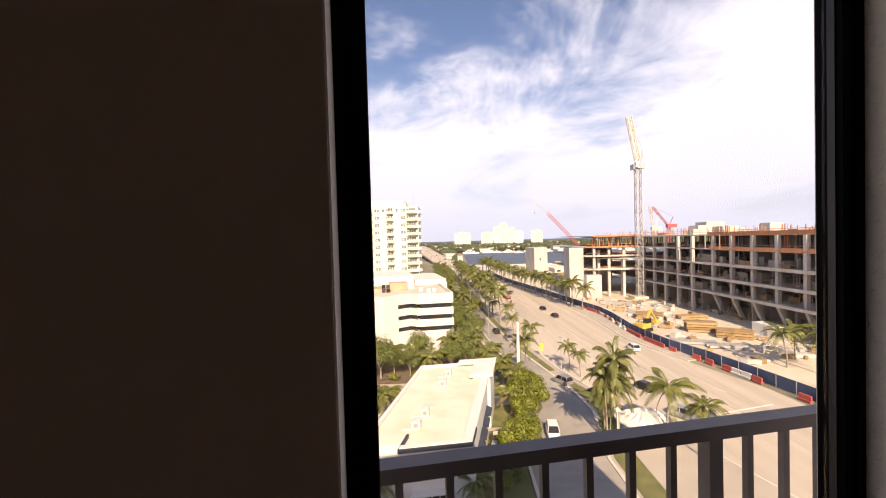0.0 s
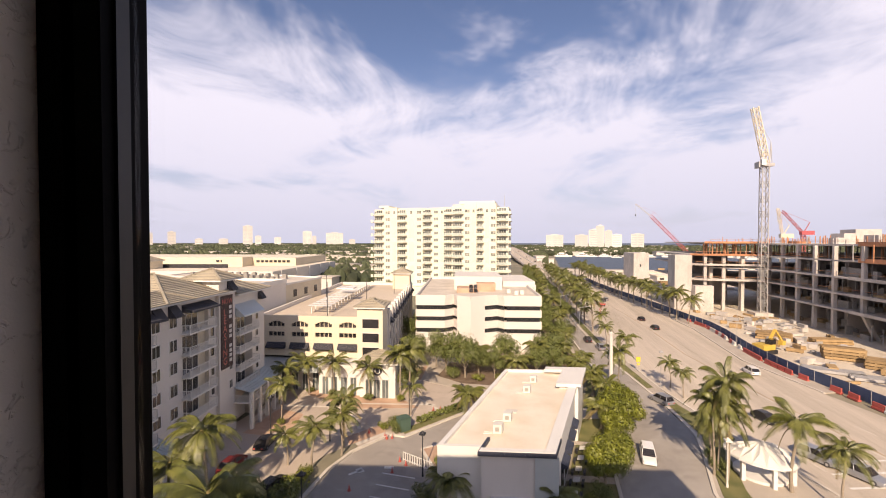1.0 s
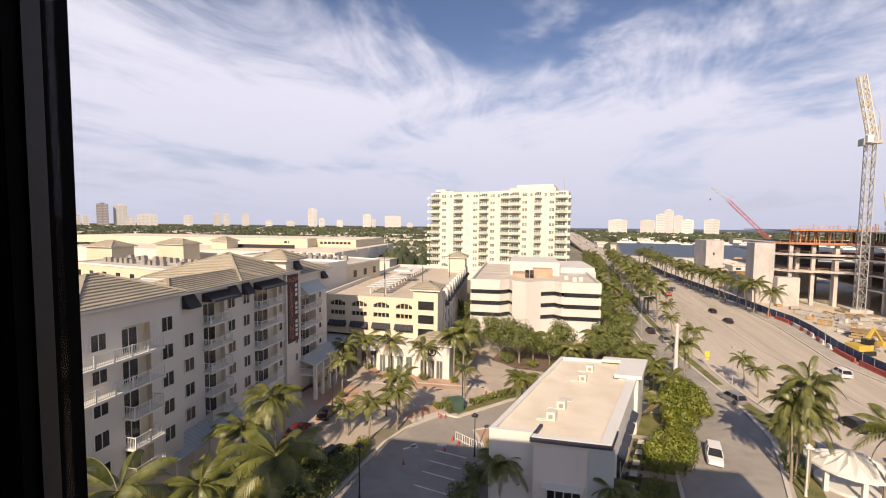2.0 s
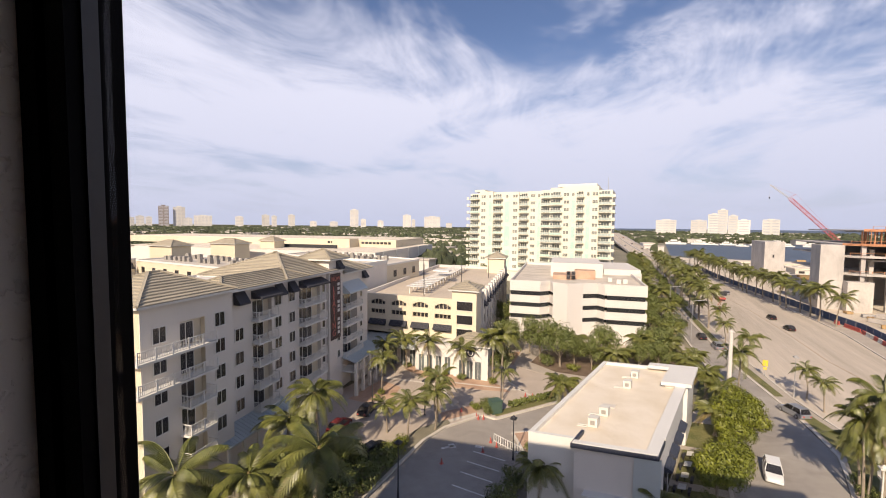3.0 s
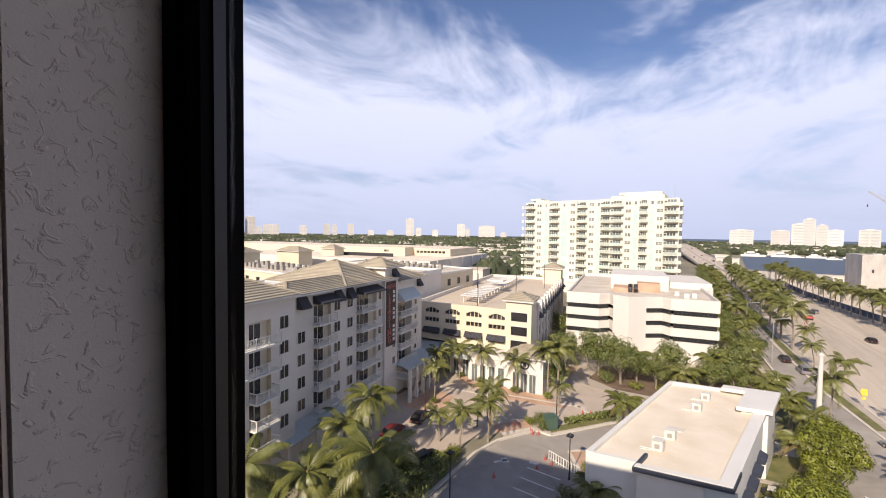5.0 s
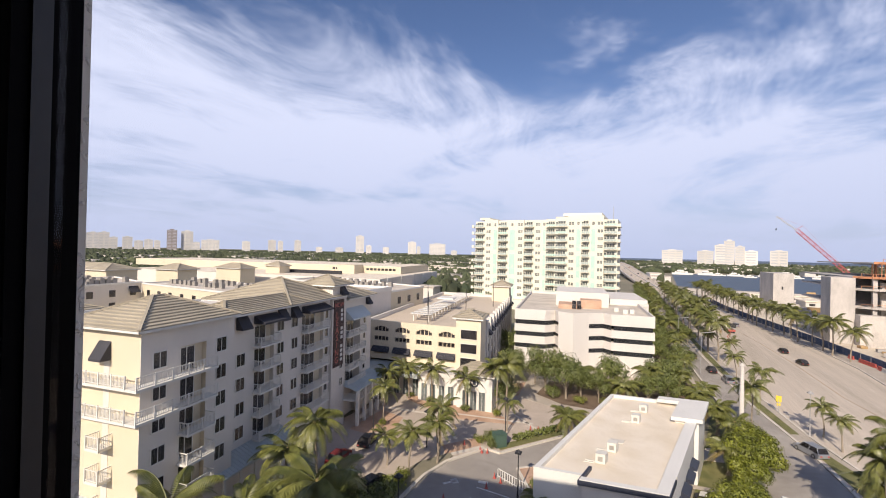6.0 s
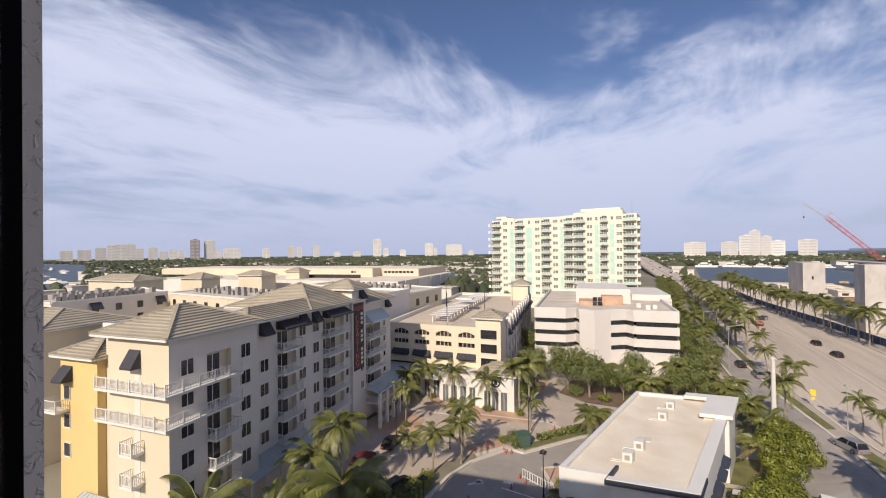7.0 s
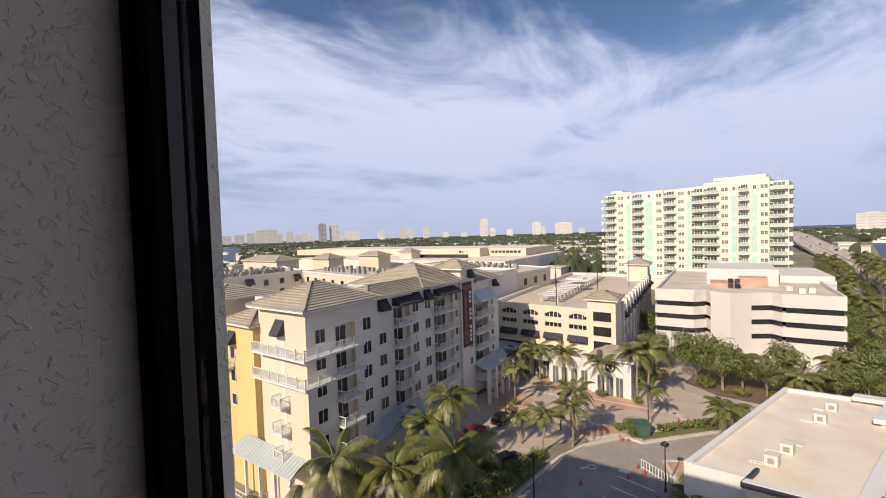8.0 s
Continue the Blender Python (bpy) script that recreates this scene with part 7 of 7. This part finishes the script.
rng = random.Random(33)
for i in range(26):
    yacht(rng.uniform(60, 520), rng.uniform(620, 830), rng.uniform(12, 30), rng.uniform(-20, 20))
for i in range(5):
    yacht(40 + i * 34 + rng.uniform(-3, 3), 655 + i * 14 + rng.uniform(0, 20), rng.uniform(16, 30), rng.uniform(-10, 10))
for i in range(22):
    yacht(rng.uniform(-1100, -420), rng.uniform(150, 330), rng.uniform(12, 24), rng.uniform(0, 180))


def in_poly(x, y, ring):
    c = False
    for (x0, y0), (x1, y1) in zip(ring, ring[1:] + ring[:1]):
        if (y0 > y) != (y1 > y) and x < (x1 - x0) * (y - y0) / (y1 - y0) + x0:
            c = not c
    return c


KEEP_OUT = [[(-4690, 2900), (-1900, 2900), (-700, 2250), (4690, 1700), (4690, 4690), (-4690, 4690)],
            [(12, 398), (34, 375), (260, 378), (700, 410), (1830, 690), (1400, 1010), (700, 1010), (250, 810), (14, 700)],
            [(-1500, 560), (-330, 120), (-420, 60), (-1600, 60), (-2600, 300), (-2600, 600)], [(-30, 0), (-30, 300), (-90, 1300), (-55, 1300), (8, 420), (420, 420), (420, 0)],
            [(-100, 120), (-125, 245), (-340, 215), (-300, 60), (-60, 0)], [(-82, 175), (-82, 210), (-8, 210), (-8, 175)], [(-30, 60), (-60, 130), (0, 140), (10, 60)]]


def free(x, y):
    return not any(in_poly(x, y, r) for r in KEEP_OUT)


def clump(g, x, y, r, h, rg):
    """An uneven low tree head."""
    k, n = len(g.v), 6
    for j, (zz, rr) in enumerate(((0.0, 0.55), (0.45, 1.0), (0.8, 0.7))):
        for i in range(n):
            a = 2 * math.pi * (i + 0.5 * j) / n
            q = r * rr * rg.uniform(0.7, 1.2)
            g.v.append((x + q * math.cos(a), y + q * math.sin(a), h * zz * rg.uniform(0.85, 1.15)))
    g.v.append((x + rg.uniform(-1, 1) * r * 0.2, y, h * rg.uniform(0.9, 1.15)))
    for j in range(2):
        for i in range(n):
            i2 = (i + 1) % n
            g.f += [(k + j * n + i, k + j * n + i2, k + (j + 1) * n + i), (k + j * n + i2, k + (j + 1) * n + i2, k + (j + 1) * n + i)]
    for i in range(n):
        g.f.append((k + 2 * n + i, k + 2 * n + (i + 1) % n, k + 3 * n))


woods, houses, roofs = Shape(), Shape(), Shape()
for i in range(30000):
    R = 210 * (3300 / 210) ** (rng.random() ** 0.75)
    a = radians(rng.uniform(-52, 86))
    x, y = -R * math.sin(a), R * math.cos(a)
    if y > 3250 or not free(x, y):
        continue
    s = 0.8 + R / 2600
    if rng.random() < 0.86:
        clump(woods, x, y, rng.uniform(2.2, 5.2) * s, rng.uniform(4, 9.0) * (1.1 if R < 900 else 0.85), rng)
    elif rng.random() < (0.55 if R < 900 else 0.3):
        L, W, H = rng.uniform(8, 22) * s, rng.uniform(8, 14) * s, rng.uniform(3.5, 7.5) * (1.0 if R < 900 else 0.6)
        q = Shape((x, y), *yaw_axes(rng.choice((5, 95)) + rng.uniform(-8, 8)))
        for dst, z0, z1, e in ((houses, 0, H, 0), (roofs, H, H + 0.5, 0.5)):
            k = len(dst.v)
            q.v, q.f = [], []
            q.box(-L / 2 - e, L / 2 + e, -W / 2 - e, W / 2 + e, z0, z1)
            dst.v += q.v
            dst.f += [tuple(k + j for j in f) for f in q.f]
solid("far_woods", woods, M_far, "dark green low tree cover of the far town", "trees", "stuff")
solid("far_houses", houses, M_farw, "pale houses among the far trees", "houses", "stuff")
M_farroof = mat("far_roof", (0.58, 0.52, 0.45), 0.9, 0.2, 0.02, island=0.35)
solid("far_house_roofs", roofs, M_farroof, "pale roofs of the far houses", "roofs", "stuff")


def far_block(az, el, width, R, depth=30.0, tint=None, shape="slab"):
    """A distant block seen at bearing az: floors marked by window bands."""
    a = radians(az)
    x, y = -R * math.sin(a), R * math.cos(a)
    W = 2 * R * math.tan(radians(width / 2))
    H = 25 + R * math.tan(radians(el))
    ax = yaw_axes(az)
    t = thing("far_block", x, y, 0, "distant pale high-rise block on the skyline", "tower block", "skyline blocks")
    part("wall", Shape((x, y), *ax).box(-W / 2, W / 2, 0, depth, 0, H), tint or M_farw, t)
    part("roof_house", Shape((x, y), *ax).box(-W * 0.2, W * 0.2, 4, depth - 4, H, H + max(2.0, H * 0.05)), tint or M_farw, t)
    n = max(2, int(H / 7))
    cols = max(1, int(W / 16))
    for i in range(n):
        z = H * (i + 0.35) / n
        for c in range(cols):
            u0, u1 = -W / 2 + W * (c + 0.12) / cols, -W / 2 + W * (c + 0.88) / cols
            part("window", Shape((x, y), *ax).box(u0, u1, -0.4, 0.2, z, z + H / n * 0.38), M_farwin, t)


M_farwin = mat("far_window_band", (0.44, 0.45, 0.47), 0.4, 0.15, 0.02)
M_fardark = mat("far_wall_brown", (0.26, 0.22, 0.21), 0.8, 0.1, 0.02)
for az, el, w in ((71.2, 0.40, 1.0), (69.8, 0.46, 1.1), (68.5, 0.62, 0.9), (67.6, 0.85, 0.8), (66.8, 0.9, 1.0), (65.9, 0.95, 0.9), (65.1, 0.55, 0.7), (63.9, 0.62, 0.9), (62.9, 0.30, 0.8), (62.0, 0.42, 0.8), (61.2, 0.35, 0.6), (58.3, 1.3, 1.2), (57.4, 0.3, 0.8),
                  (55.9, 0.55, 1.9), (52.0, 0.5, 0.9), (49.0, 0.7, 0.9), (48.0, 0.62, 0.6), (45.9, 0.74, 0.8), (37.9, 1.4, 1.1), (36.7, 0.4, 0.7), (34.4, 0.25, 0.8), (30.8, 0.9, 1.1), (29.9, 0.4, 0.5), (27.3, 0.75, 2.2), (40.6, 0.1, 1.0), (25.0, 0.05, 0.8), (43.2, 0.1, 0.8)):
    far_block(az, el * 1.25 + 0.08, w, 2500)
far_block(59.8, 1.8, 1.0, 2480, tint=M_fardark)
for az, el, w in ((-2.5, 0.78, 2.2), (-5.9, 0.75, 1.6), (-7.4, 1.45, 1.2), (-8.2, 1.95, 1.0), (-9.2, 1.3, 0.9), (-10.2, 0.8, 1.2), (-12.6, 0.85, 1.5)):
    far_block(az, el, w, 1500, 22)
for x, y, w, d, h in ((70, 318, 30, 14, 3), (85, 285, 24, 12, 3), (-60, 560, 30, 40, 7), (150, 340, 30, 12, 3), (-110, 330, 50, 30, 8), (-60, 300, 20, 20, 5), (-180, 400, 60, 30, 8), (-160, 300, 30, 20, 6)):
    b = thing("low_shed", x, y, 0, "low pale flat-roofed shed beyond the road", "building", "far sheds")
    part("wall", Shape((x, y), *yaw_axes(5)).box(-w / 2, w / 2, -d / 2, d / 2, 0, h), M_farw, b)
    part("roof", Shape((x, y), *yaw_axes(5)).box(-w / 2 - 0.5, w / 2 + 0.5, -d / 2 - 0.5, d / 2 + 0.5, h, h + 0.5), M_roof_w, b)
    for k in range(int(w / 6)):
        part("window", Shape((x, y), *yaw_axes(5)).box(-w / 2 + 1.5 + k * 6, -w / 2 + 4 + k * 6, -d / 2 - 0.1, -d / 2 + 0.1, h * 0.3, h * 0.7), M_glass_dark, b)

# the first of each repeated kind goes to its own place
for nm, m in placed.items():
    ob = bpy.data.objects[nm]
    ob.matrix_basis = m
for kind in (P_TALL, P_DATE, T_BRIGHT, T_DARK, BUSH):
    for ob in kind:
        if ob.name not in placed:
            for ch in list(ob.children_recursive) + [ob]:
                bpy.data.objects.remove(ch)

# the outdoor plan is placed from the camera's view, then scaled by PLAN along with the eye height; what has a known
# size of its own only moves
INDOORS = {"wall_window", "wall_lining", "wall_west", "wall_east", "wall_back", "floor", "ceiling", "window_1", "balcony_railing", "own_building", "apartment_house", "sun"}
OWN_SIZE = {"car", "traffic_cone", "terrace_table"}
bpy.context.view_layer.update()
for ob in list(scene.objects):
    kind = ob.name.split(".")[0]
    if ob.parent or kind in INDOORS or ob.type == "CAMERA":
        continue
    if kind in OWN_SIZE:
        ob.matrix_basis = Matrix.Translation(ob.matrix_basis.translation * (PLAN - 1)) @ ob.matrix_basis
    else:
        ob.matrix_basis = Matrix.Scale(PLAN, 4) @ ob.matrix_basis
